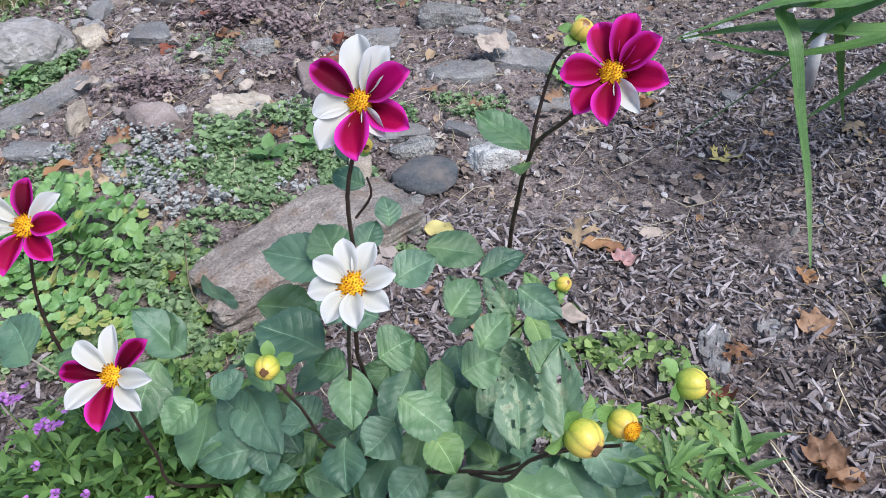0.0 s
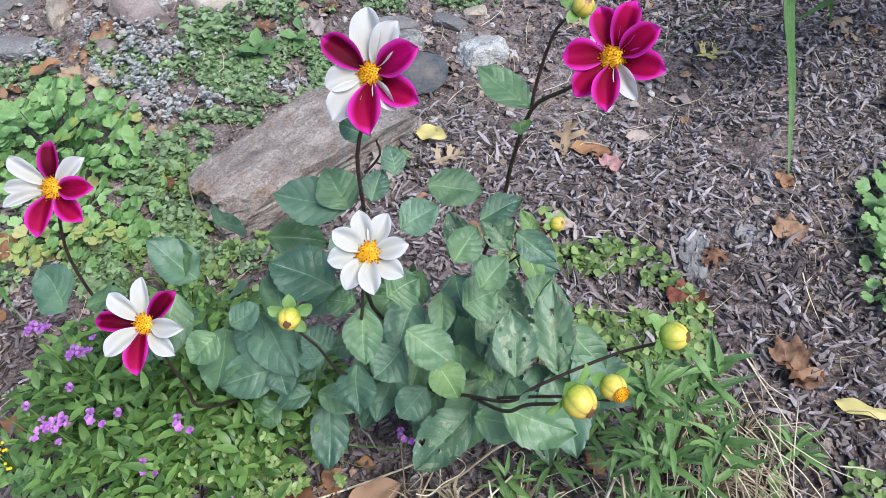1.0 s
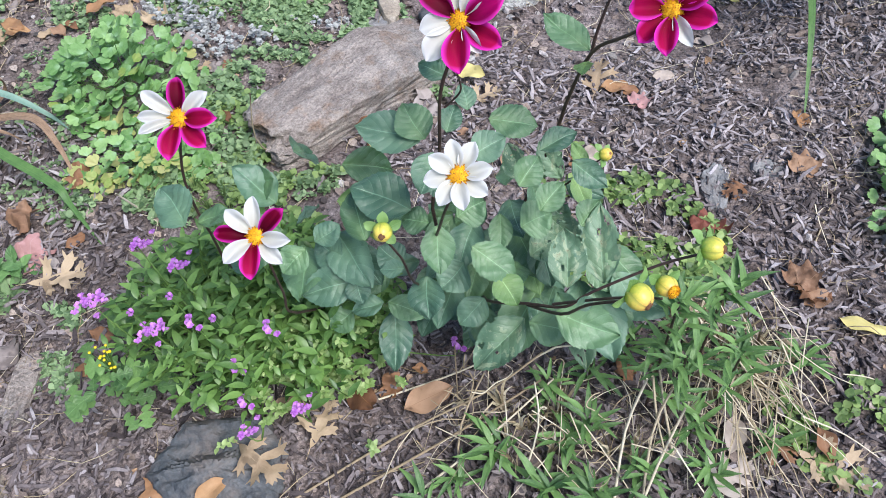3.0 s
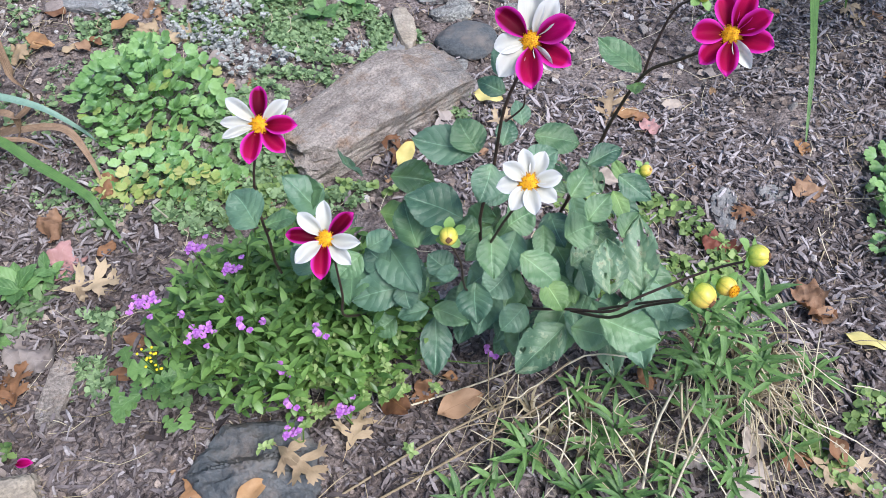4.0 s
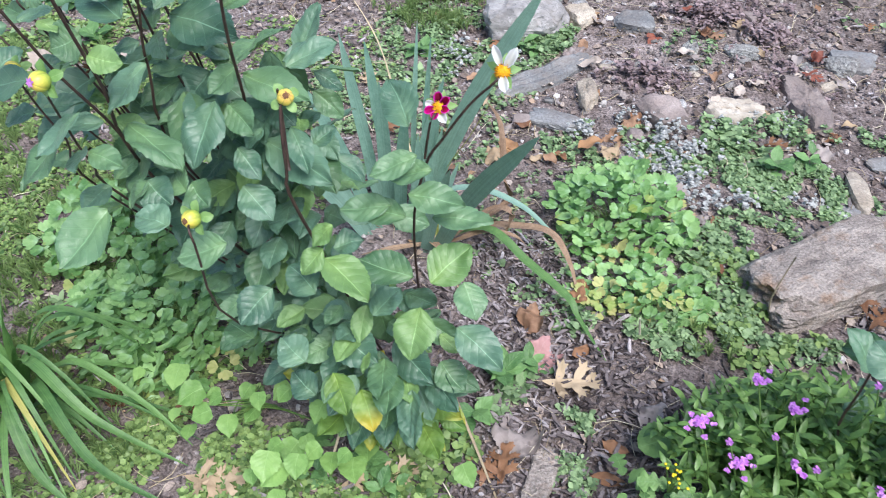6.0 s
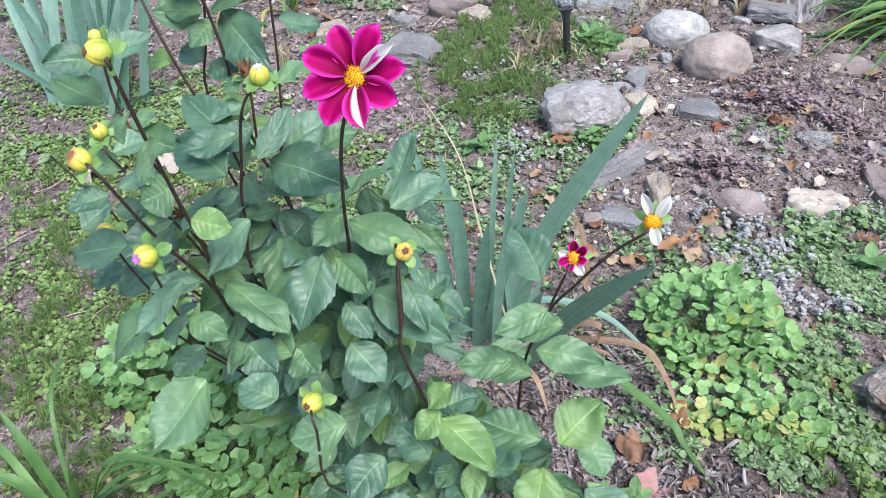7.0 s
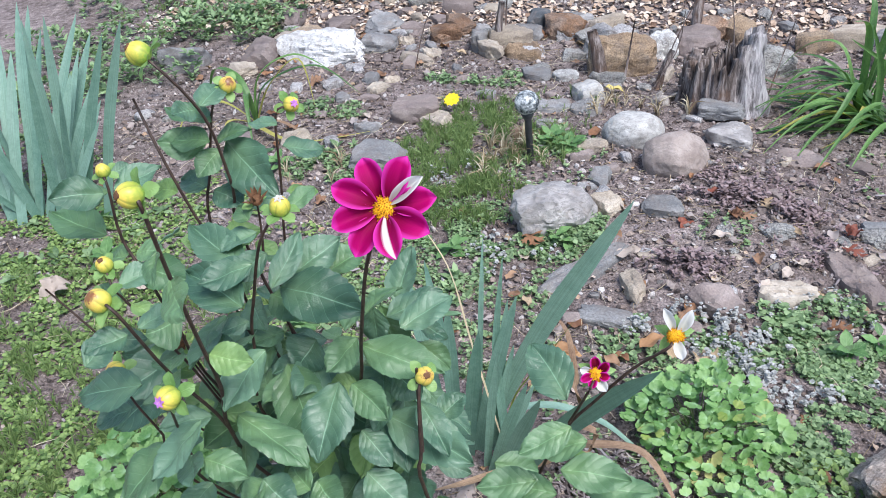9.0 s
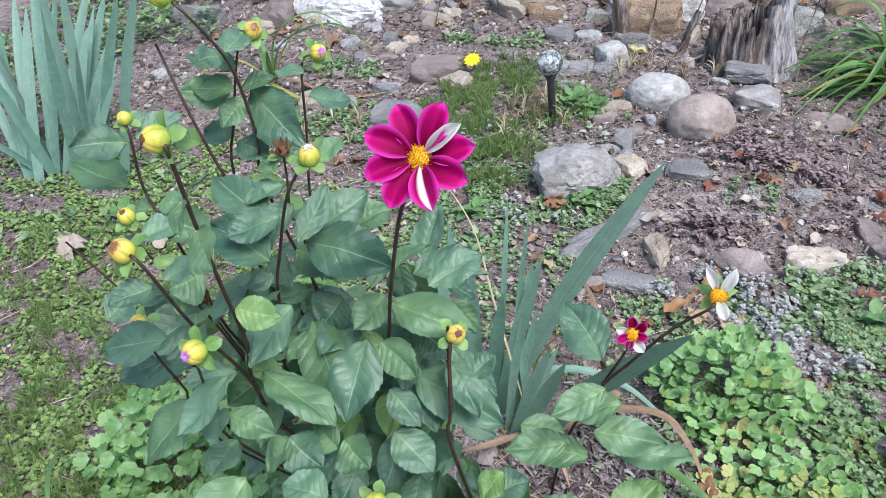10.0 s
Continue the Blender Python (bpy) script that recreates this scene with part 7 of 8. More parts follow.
iris(-3.12, 1.80, "tall fan of grey-green iris blades", ((-3.35, 2.17, 0.68), 0.048), ((-3.50, 2.07, 0.60), 0.048), ((-3.08, 2.12, 0.53), 0.040), ((-3.28, 2.17, 0.58), 0.044), ((-3.42, 1.92, 0.56), 0.044), ((-3.40, 2.26, 0.64), 0.048), ((-3.22, 2.30, 0.60), 0.044), ((-3.52, 2.18, 0.53), 0.048), ((-2.98, 2.09, 0.48), 0.040), ((-3.30, 1.77, 0.44), 0.044), ((-3.10, 2.22, 0.56), 0.044), ((-2.90, 1.97, 0.41), 0.035), ((-3.35, 2.07, 0.53), 0.044), ((-3.45, 1.97, 0.48), 0.044), ((-3.05, 2.02, 0.48), 0.044), ((-3.60, 1.97, 0.41), 0.040), ((-3.40, 1.67, 0.24), 0.026), ((-2.62, 1.87, 0.73), 0.040), ((-2.71, 1.87, 0.68), 0.037), ((-2.90, 1.85, 0.74), 0.040), ((-3.02, 1.87, 0.72), 0.040), ((-2.78, 1.82, 0.41), 0.035), ((-2.85, 1.77, 0.53), 0.035), ((-2.95, 1.77, 0.60), 0.040), spread=0.10)


def straps(name, x, y, label, *rows, group="strap-leaved clumps"):
    pl = thing(name, x, y, gz(x, y), label, "daylily", group)
    for material, w, *pts in rows:
        part("blade", one(strap_shape([(x, y, gz(x, y) - 0.01)] + list(pts), w, strapform, 4, 0.35, 7), "blade", material), pl)
    return pl


straps("daylily", -1.2, 1.12, "arching strap leaves, some withered brown, below the iris",
       (STRAP, .022, (-1.06, 1.10, .10), (-.945, 1.056, .075), (-.834, 1.009, .05), (-.80, .98, .03), (-.714, .903, .01)), (IRIS, .022, (-1.205, 1.184, .09), (-1.126, 1.214, .11), (-1.024, 1.225, .08), (-.952, 1.223, .03), (-.9, 1.2, .012)),
       (DEADSTRAP, 0.020, (-1.145, 1.10, .05), (-1.066, 1.144, .12), (-1.017, 1.141, .13), (-1.023, 1.15, .08), (-1.043, 1.131, .05)), (DEADSTRAP, 0.023, (-1.1, 1.15, .05), (-1.027, 1.16, .07), (-.928, 1.156, .085), (-.864, 1.107, .06), (-.826, 1.058, .015)),
       (DEADSTRAP, 0.020, (-1.085, 1.29, .02), (-1.089, 1.283, .12), (-1.121, 1.34, .22), (-1.18, 1.40, .23)), (DEADSTRAP, 0.019, (-1.13, 1.09, .05), (-1.07, 1.11, .08), (-1.0, 1.13, .07), (-.97, 1.15, .012)), (DEADSTRAP, 0.019, (-1.25, 1.0, .06), (-1.33, .98, .03)), (STRAPY, .012, (-1.2, 1.16, .15), (-1.12, 1.16, .30), (-1.06, 1.15, .417)), (IRIS, .02, (-1.24, 1.18, .25), (-1.22, 1.2, .5)),
       (STRAW, .006, (-1.28, 1.15, .3), (-1.32, 1.15, .5), (-1.40, 1.16, .62)), (DEADSTRAP, 0.017, (-1.2, 1.08, .04), (-1.12, 1.02, .06), (-1.08, .98, .012)))
straps("daylily", 1.15, 1.95, "daylily with long arching green strap leaves",
       (STRAP, .058, (1.0, 1.74, .30), (.776, 1.64, .32), (.609, 1.647, .33), (.504, 1.677, .31), (.412, 1.727, .27)), (STRAP, .046, (1.0, 1.76, .38), (.71, 1.638, .40), (.579, 1.64, .38), (.476, 1.703, .31), (.415, 1.737, .27)),
       (STRAP, .034, (.95, 1.75, .38), (.68, 1.591, .40), (.593, 1.643, .37), (.603, 1.583, .33), (.624, 1.531, .22), (.65, 1.468, .10), (.651, 1.349, .0)), (STRAP, .040, (.95, 1.80, .38), (.721, 1.709, .38), (.696, 1.654, .35), (.721, 1.669, .25), (.763, 1.698, .10)),
       (STRAP, .026, (1.0, 1.76, .38), (.698, 1.632, .36), (.618, 1.633, .27), (.533, 1.703, .13), (.422, 1.739, .0)), (STRAP, .040, (1.02, 1.72, .34), (.80, 1.60, .34), (.60, 1.60, .30), (.456, 1.695, .29)), (STRAP, .034, (.95, 1.68, .30), (.80, 1.62, .27), (.72, 1.62, .20), (.66, 1.62, .15)),
       (STRAP, .03, (1.05, 1.75, .3), (.97, 1.6, .26), (.92, 1.5, .1)), (STRAP, .03, (1.1, 2.1, .4), (.95, 2.2, .42), (.8, 2.25, .35)), (STRAP, .028, (1.2, 2.2, .4), (1.1, 2.4, .35)))
straps("daylily", -0.42, 3.15, "daylily clump with dark green arching blades",
       (STRAP, 0.026, (-.44, 3.1, .35), (-.5, 3.0, .42)), (STRAP, 0.026, (-.38, 3.1, .35), (-.38, 3.02, .44)), (STRAP, 0.023, (-.5, 3.1, .2), (-.65, 3.0, .22), (-.78, 2.92, .06)), (STRAP, 0.023, (-.55, 3.12, .16), (-.72, 3.1, .14), (-.84, 3.1, .22)), (STRAP, 0.023, (-.45, 3.0, .2), (-.52, 2.85, .12), (-.62, 2.8, .03)),
       (STRAP, 0.023, (-.5, 3.2, .25), (-.62, 3.25, .25), (-.72, 3.3, .12)), (STRAP, .07, (-.5, 3.02, .10), (-.58, 2.97, .12), (-.66, 2.95, .06)), (STRAP, 0.023, (-.3, 3.15, .3), (-.15, 3.1, .3), (-.05, 3.0, .1)), (STRAPY, 0.016, (-.42, 2.98, .12), (-.47, 2.86, .06), (-.55, 2.82, .02)), (STRAP, 0.026, (-.33, 3.25, .4), (-.3, 3.3, .44)), (STRAP, 0.026, (-.42, 3.25, .38), (-.46, 3.3, .45)))
rr = random.Random(99)
clump = thing("daylily", -0.30, 3.20, gz(-0.3, 3.2), "dense clump of narrow dark green arching blades", "daylily", "strap-leaved clumps")
for k in range(44):
    a, L = rr.uniform(2.0, 4.3), rr.uniform(0.22, 0.55)
    d = Vector((math.cos(a), math.sin(a), 0))
    up = rr.uniform(0.03, 0.2)
    b = Vector((-0.33 + rr.gauss(0, .05), 3.10 + rr.gauss(0, .05), gz(-0.3, 3.2) - 0.01))
    part("blade", one(strap_shape([b, b + d * L * 0.35 + Vector((0, 0, up * 0.8)), b + d * L * 0.75 + Vector((0, 0, up * 0.85)), b + d * L * 1.1 + Vector((0, 0, up * 0.35))], rr.uniform(.014, .026), strapform, 4, 0.35, 5), "blade", STRAPY if k % 9 == 0 else STRAP), clump)
for k in range(16):
    b = Vector((-0.24 + rr.gauss(0, .06), 3.10 + rr.gauss(0, .04), gz(-0.3, 3.2) - 0.01))
    lean = Vector((rr.gauss(0, 0.07), rr.gauss(-0.05, 0.06), 0))
    h = rr.uniform(0.30, 0.52)
    part("blade", one(strap_shape([b, b + lean * 0.4 + Vector((0, 0, h * 0.55)), b + lean * 1.6 + Vector((0, 0, h))], rr.uniform(.018, .028), strapform, 4, 0.35, 5, face=(0.2, -1, 0.2)), "blade", STRAP), clump)
straps("daylily", -2.75, 2.62, "daylily clump with arching and yellowing blades",
       (STRAP, 0.030, (-2.7, 2.63, .25), (-2.55, 2.68, .33), (-2.42, 2.72, .26)), (STRAP, 0.027, (-2.7, 2.66, .2), (-2.5, 2.75, .26), (-2.33, 2.78, .14)), (STRAPY, 0.022, (-2.65, 2.62, .22), (-2.52, 2.66, .32), (-2.48, 2.66, .12)), (STRAPY, 0.022, (-2.65, 2.5, .08), (-2.45, 2.45, .06), (-2.2, 2.6, .06)), (STRAP, 0.030, (-2.85, 2.7, .2), (-3.0, 2.75, .22), (-3.1, 2.8, .08)), (STRAPY, 0.024, (-2.85, 2.55, .16), (-2.98, 2.5, .14), (-3.02, 2.42, .04)), (DEADSTRAP, 0.019, (-2.65, 2.55, .1), (-2.5, 2.52, .08), (-2.38, 2.4, .02)), (STRAP, 0.024, (-2.72, 2.55, .2), (-2.66, 2.45, .2), (-2.6, 2.35, .06)), (STRAPY, 0.019, (-2.8, 2.5, .1), (-2.75, 2.38, .05)))
straps("daylily", -1.8, 0.38, "daylily with bright green grassy blades",
       (STRAP, .022, (-1.76, .39, .2), (-1.74, .42, .32)), (STRAP, .022, (-1.68, .36, .18), (-1.52, .33, .12), (-1.36, .36, .02)), (STRAP, .022, (-1.66, .34, .14), (-1.48, .27, .08), (-1.3, .28, .02)), (STRAP, .022, (-1.7, .3, .14), (-1.58, .22, .08), (-1.46, .2, .02)), (STRAP, .02, (-1.74, .3, .14), (-1.68, .2, .06)), (STRAP, .016, (-1.66, .42, .12), (-1.5, .42, .07), (-1.38, .4, .02)), (STRAP, .02, (-1.86, .4, .22), (-1.92, .42, .3)), (STRAP, .022, (-1.9, .36, .18), (-2.05, .3, .1)), (STRAP, .02, (-1.72, .28, .2), (-1.6, .1, .1), (-1.5, .02, .02)))

grassy = thing("daylily", -1.82, 0.38, gz(-1.82, 0.38), "young daylily with a dense spray of thin bright blades", "daylily", "strap-leaved clumps")
rr = random.Random(98)
for k in range(30):
    a, L = rr.uniform(-1.6, 0.6) if k < 22 else rr.uniform(0, 6.28), rr.uniform(0.2, 0.42)
    d = Vector((math.cos(a), math.sin(a), 0))
    up = rr.uniform(0.08, 0.3)
    b = Vector((-1.82 + rr.gauss(0, .025), 0.38 + rr.gauss(0, .025), gz(-1.82, 0.38) - 0.01))
    part("blade", one(strap_shape([b, b + d * L * 0.35 + Vector((0, 0, up * 0.8)), b + d * L * 0.75 + Vector((0, 0, up * 0.7)), b + d * L * 1.1 + Vector((0, 0, 0.02))], rr.uniform(.008, .016), strapform, 2, 0.35, 5), "blade", STRAPY if k % 15 == 4 else STRAP), grassy)

# ---- rosettes of narrow leaves ----
ROS_MESH = [one(blade_shape(1, 0.165, lance, 10, 4, 0.25, 0.08 + 0.14 * k, 0.06, 2.0, 0.02, seed=k), "leaf", ROSLEAF) for k in range(4)]


def rosette(x, y, n, L, tall, seed):
    rr = random.Random(seed)
    pl = thing("leaf_rosette", x, y, gz(x, y), "rosette of narrow pointed green leaves", "plant", "leaf rosettes")
    for k in range(n):
        a = k * 2.4 + rr.uniform(-.8, .8)
        up = 0.1 + 1.1 * (k / n) + rr.gauss(0, 0.2)
        l = L * rr.uniform(0.55, 1.05)
        part("leaf", ROS_MESH[k % 4], pl, aim((x + rr.gauss(0, .009), y + rr.gauss(0, .009), gz(x, y) + tall * (rr.uniform(0.3, 1.0) if k < n * 0.6 else rr.uniform(0.9, 1.03))), (math.cos(a), math.sin(a), up), (-math.cos(a) * up, -math.sin(a) * up, 1), l, l, l))
    part("stem", one(tube_shape([(x, y, gz(x, y)), (x, y, gz(x, y) + tall)], 0.0025, 0.002, 5, 1), "stem", STEM_D), pl)


for i, (x, y, n, L, tall) in enumerate(((0.387, 0.72, 56, 0.062, 0.30), (0.315, 0.67, 46, 0.055, 0.33), (0.08, 0.55, 24, 0.07, 0.05), (0.16, 0.50, 20, 0.07, 0.05), (0.23, 0.50, 22, 0.07, 0.06), (0.38, 0.62, 22, 0.06, 0.08), (0.57, 0.77, 18, 0.065, 0.04), (0.34, 0.64, 34, 0.06, 0.24), (0.43, 0.68, 32, 0.06, 0.2), (0.15, 0.66, 18, 0.06, 0.08), (0.36, 0.74, 22, 0.06, 0.12), (0.02, 0.50, 14, 0.06, 0.03), (0.22, 0.60, 20, 0.06, 0.08), (-0.03, 0.46, 16, 0.06, 0.03), (0.30, 0.54, 18, 0.06, 0.06), (0.1, 0.42, 20, 0.07, 0.04), (0.26, 0.40, 20, 0.07, 0.04), (0.40, 0.55, 20, 0.06, 0.06), (0.34, 0.47, 20, 0.06, 0.05), (0.18, 0.57, 20, 0.06, 0.06), (0.47, 0.75, 24, 0.06, 0.08), (0.28, 0.75, 22, 0.055, 0.1), (0.22, 0.70, 20, 0.055, 0.08), (0.50, 0.62, 16, 0.05, 0.04))):
    rosette(x, y, n, L, tall, 300 + i)

BROAD = [one(blade_shape(1, 0.55, ovate, 14, 6, 0.15, 0.10 + 0.12 * k, 0.04, 2.5, 0.04, seed=30 + k), "leaf", WEEDLEAF) for k in range(3)]


def broad_rosette(x, y, n, L, seed):
    rr = random.Random(seed)
    pl = thing("broadleaf_weed", x, y, gz(x, y), "low weed with a rosette of broad green leaves", "weed", "broad-leaved weeds")
    for k in range(n):
        a, up = k * 2.4 + rr.uniform(-.3, .3), 0.1 + 0.9 * k / n
        l = L * rr.uniform(0.75, 1.15)
        part("leaf", BROAD[k % 3], pl, aim((x + rr.gauss(0, .008), y + rr.gauss(0, .008), gz(x, y) + 0.008 + 0.03 * k / n), (math.cos(a), math.sin(a), up), (-math.cos(a) * up, -math.sin(a) * up - 0.2, 1), l, l, l))


for i, (x, y, n, L) in enumerate(((-.889, .79, 13, .06), (-.85, .83, 8, .045), (-.92, .67, 6, .055), (-1.05, .49, 9, .05), (-1.12, .44, 8, .04), (-.99, .46, 7, .04), (-1.18, .50, 9, .05), (-1.47, 2.62, 10, .07), (-1.40, 2.58, 9, .06), (-1.30, 2.02, 9, .05), (-1.62, 1.9, 9, .06), (-.5, 1.70, 8, .06), (-.42, 1.78, 7, .05), (-2.3, 1.7, 9, .07), (-2.7, 1.6, 9, .07), (-2.95, 1.8, 9, .07), (-1.9, 1.45, 9, .06), (-2.45, 2.3, 8, .06), (-2.2, 1.2, 9, .06))):
    broad_rosette(x, y, n, L, 700 + i)

# ---- dead stalks ----
def stalk(r, *pts, material=DEADSTALK):
    ob = new("dead_stalk", one(tube_shape([(x, y, z + gz(x, y)) for x, y, z in pts], r, r * 0.7, 5, 3), "dead_stalk", material))
    return tagged(ob, "pale dry hollow stalk fallen over the mulch", "stalk", "dead stalks")


stalk(.0022, (-.24, .44, .01), (-.08, .56, .03), (.06, .64, .06), (.14, .70, .10))
stalk(.0024, (-.18, .44, .01), (.0, .56, .04), (.14, .66, .08))
stalk(.002, (-.06, .46, .01), (.06, .56, .05), (.16, .66, .09))
stalk(.002, (-.14, .62, .01), (.0, .68, .03), (.12, .72, .10))
stalk(.0028, (.26, .48, .0), (.27, .58, .10), (.29, .62, .2))
stalk(.0026, (.30, .46, .0), (.31, .58, .1), (.33, .62, .18))
stalk(.0026, (.28, .44, .0), (.32, .54, .08), (.35, .60, .16))
stalk(.0024, (.36, .58, .0), (.33, .63, .1), (.31, .64, .19))
stalk(.0024, (.30, .63, .19), (.315, .60, .12), (.34, .57, .04))
stalk(.002, (.12, .52, .0), (.14, .58, .08), (.13, .63, .13))
stalk(.002, (.02, .50, .0), (.02, .58, .05), (.05, .66, .08))
stalk(.002, (.08, .68, .02), (.16, .70, .12), (.24, .70, .13))
stalk(.0018, (-.98, .56, .0), (-.91, .52, .02), (-.86, .48, .01))
stalk(.003, (-1.13, .60, .0), (-1.13, .57, .09), (-1.13, .55, .16))
stalk(.0034, (-.967, .693, .06), (-.885, .61, .035), (-.804, .53, .004))
stalk(.003, (-1.094, .535, .15), (-1.10, .48, .07), (-1.109, .433, .0))
stalk(.0026, (-.67, 1.0, .0), (-.67, .98, .05), (-.67, .96, .1))
stalk(.0018, (-.43, 1.16, .0), (-.44, 1.12, .1), (-.42, 1.12, .22))
stalk(.0018, (.62, 1.0, .0), (.70, 1.2, .01), (.66, 1.32, .01))
rr = random.Random(91)
for k in range(75):
    x, y = rr.gauss(0.45, 0.07), rr.gauss(0.74, 0.08)
    a, L = rr.uniform(-2.6, 0.5), rr.uniform(0.06, 0.15)
    stalk(rr.uniform(.0006, .0013), (x, y, rr.uniform(.03, .11)), (x + L * .5 * math.cos(a), y + L * .5 * math.sin(a), rr.uniform(.02, .09)), (x + L * math.cos(a), y + L * math.sin(a), .008))
for k in range(34):
    x, y = rr.gauss(0.16, 0.11), rr.gauss(0.62, 0.06)
    a, L = rr.uniform(-2.6, 0.5), rr.uniform(0.06, 0.15)
    stalk(rr.uniform(.0006, .0012), (x, y, rr.uniform(.03, .12)), (x + L * .5 * math.cos(a), y + L * .5 * math.sin(a), rr.uniform(.02, .1)), (x + L * math.cos(a), y + L * math.sin(a), .008))

def tendril(x, y, z, L, seed):
    """A thin withered shoot that curls as it dries."""
    rr = random.Random(seed)
    a, p, pts = rr.uniform(0, 6.28), Vector((x, y, z)), []
    bend = rr.uniform(-0.9, 0.9)
    for k in range(9):
        pts.append((p.x, p.y, max(gz(p.x, p.y) + 0.004, p.z)))
        a += bend + rr.gauss(0, 0.5)
        bend *= 1.08 if k < 6 else 1.4
        p = p + Vector((math.cos(a), math.sin(a), rr.gauss(-0.25, 0.5))) * (L / 9)
    ob = new("dry_tendril", one(tube_shape(pts, 0.0011, 0.0006, 5, 3), "dry_tendril", DEADSTALK))
    tagged(ob, "thin curled buff tendril of a withered shoot", "tendril", "dry tendrils")


rr = random.Random(92)
for k in range(13):
    x, y = rr.gauss(0.14, 0.10), rr.gauss(0.62, 0.05)
    tendril(x, y, gz(x, y) + rr.uniform(0.02, 0.16), rr.uniform(0.06, 0.14), 900 + k)
for k in range(42):
    x, y = rr.gauss(0.46, 0.05), rr.gauss(0.70, 0.07)
    a, L = rr.gauss(-0.9, 0.5), rr.uniform(0.08, 0.17)
    stalk(rr.uniform(.0008, .0016), (x, y, rr.uniform(.05, .13)), (x + L * .5 * math.cos(a), y + L * .5 * math.sin(a), rr.uniform(.03, .08)), (x + L * math.cos(a), y + L * math.sin(a), .008))

# ---- fallen leaves ----
FORMS = {"oak": (oaklobes, 0.62, 26), "oval": (ovate, 0.55, 12), "wide": (mapleform, 1.1, 20), "long": (lance, 0.35, 12)}
FALLEN = {}


def crumple(shape, seed, amount):
    """Curls and buckles a dry leaf."""
    v, f, uv = shape
    o = Vector((seed * 3.1, 0, 0))
    for p in v:
        q = Vector((p[0] * 2.6, p[1] * 2.6, 0.5)) + o
        p[2] += amount * noise.noise(q) + 0.22 * amount * noise.noise(q * 3.0) + 0.35 * p[0] * p[0] + (0.18 * (p[1] - 0.5) ** 2 if seed % 2 else 0)
    return v, f, uv


def oak_shape(seed):
    """A pin oak leaf: a narrow middle with deep pointed lobes."""
    rr = random.Random(500 + seed)
    ps = [blade_shape(1, 0.19, lance, 16, 4, 0, 0, seed=seed), moved(blade_shape(0.2, 0.015, sword, 4, 2, seed=1), Matrix.Translation((0, -0.17, 0)))]
    for u, L, ang in ((0.32, 0.36, 66), (0.56, 0.44, 52), (0.78, 0.26, 38)):
        for sg in (1, -1):
            a = radians(sg * (ang + rr.uniform(-8, 8)))
            l = L * rr.uniform(0.85, 1.15)
            m = Matrix.Translation((0, u + rr.uniform(-.03, .03) - 0.06, 0.002)) @ Euler((0, 0, a)).to_matrix().to_4x4()
            ps.append(moved(blade_shape(l, 0.14, lance, 8, 4, 0, 0, seed=3), m))
            for s2 in (1, -1):
                ps.append(moved(blade_shape(l * 0.42, 0.05, lance, 5, 2, 0, 0, seed=4), m @ Matrix.Translation((0, l * 0.55, 0.001)) @ Euler((0, 0, s2 * 0.7)).to_matrix().to_4x4()))
    return crumple(merge(*ps), seed, 0.16)


def maple_shape(seed):
    rr = random.Random(600 + seed)
    ps = [moved(blade_shape(0.3, 0.016, sword, 4, 2, seed=1), Matrix.Translation((0, -0.2, 0)))]
    for ang, L, W in ((-78, 0.55, 0.36), (-38, 0.8, 0.42), (0, 0.95, 0.46), (38, 0.8, 0.42), (78, 0.55, 0.36)):
        m = Matrix.Translation((0, 0.05, 0.0008 * ang / 20)) @ Euler((0, 0, radians(ang + rr.uniform(-6, 6)))).to_matrix().to_4x4()
        ps.append(moved(blade_shape(L * rr.uniform(0.9, 1.1), W, ovate, 14, 4, 0, 0, 0, 1, 0.10, seed=2), m))
    return crumple(merge(*ps), seed, 0.38)


def fallen(x, y, size, turn, form, material, label, lift=0.004, curl=0.0):
    key = (form, material.name)
    if key not in FALLEN:
        FALLEN[key] = []
        for k in range(3):
            if form == "oak":
                sh = oak_shape(k)
            elif form == "wide":
                sh = maple_shape(k)
            else:
                pf, w, nu = FORMS[form]
                sh = blade_shape(1, w, pf, nu, 6, 0.18 + 0.22 * k, 0.14 * k - 0.1, 0.13, 1.7, seed=200 + k)
            FALLEN[key].append(one(sh, "fallen_leaf", material))
    if form == "wide":
        size *= 0.82
    fallen.k += 1
    me = FALLEN[key][fallen.k % 3]
    ob = new("oak_leaf" if form == "oak" else "fallen_leaf", me)
    rr = random.Random(fallen.k)
    a = radians(turn)
    px, py = x - 0.5 * size * math.cos(a), y - 0.5 * size * math.sin(a)
    flip = math.pi if fallen.k % 4 == 3 else 0
    ob.matrix_world = Matrix.Translation((px, py, gz(x, y) + lift + 0.012)) @ Euler((rr.gauss(0, .12), rr.gauss(0, .16) + flip, a - math.pi / 2)).to_matrix().to_4x4() @ Matrix.Scale(size, 4)
    return tagged(ob, label, "leaf", "fallen leaves")


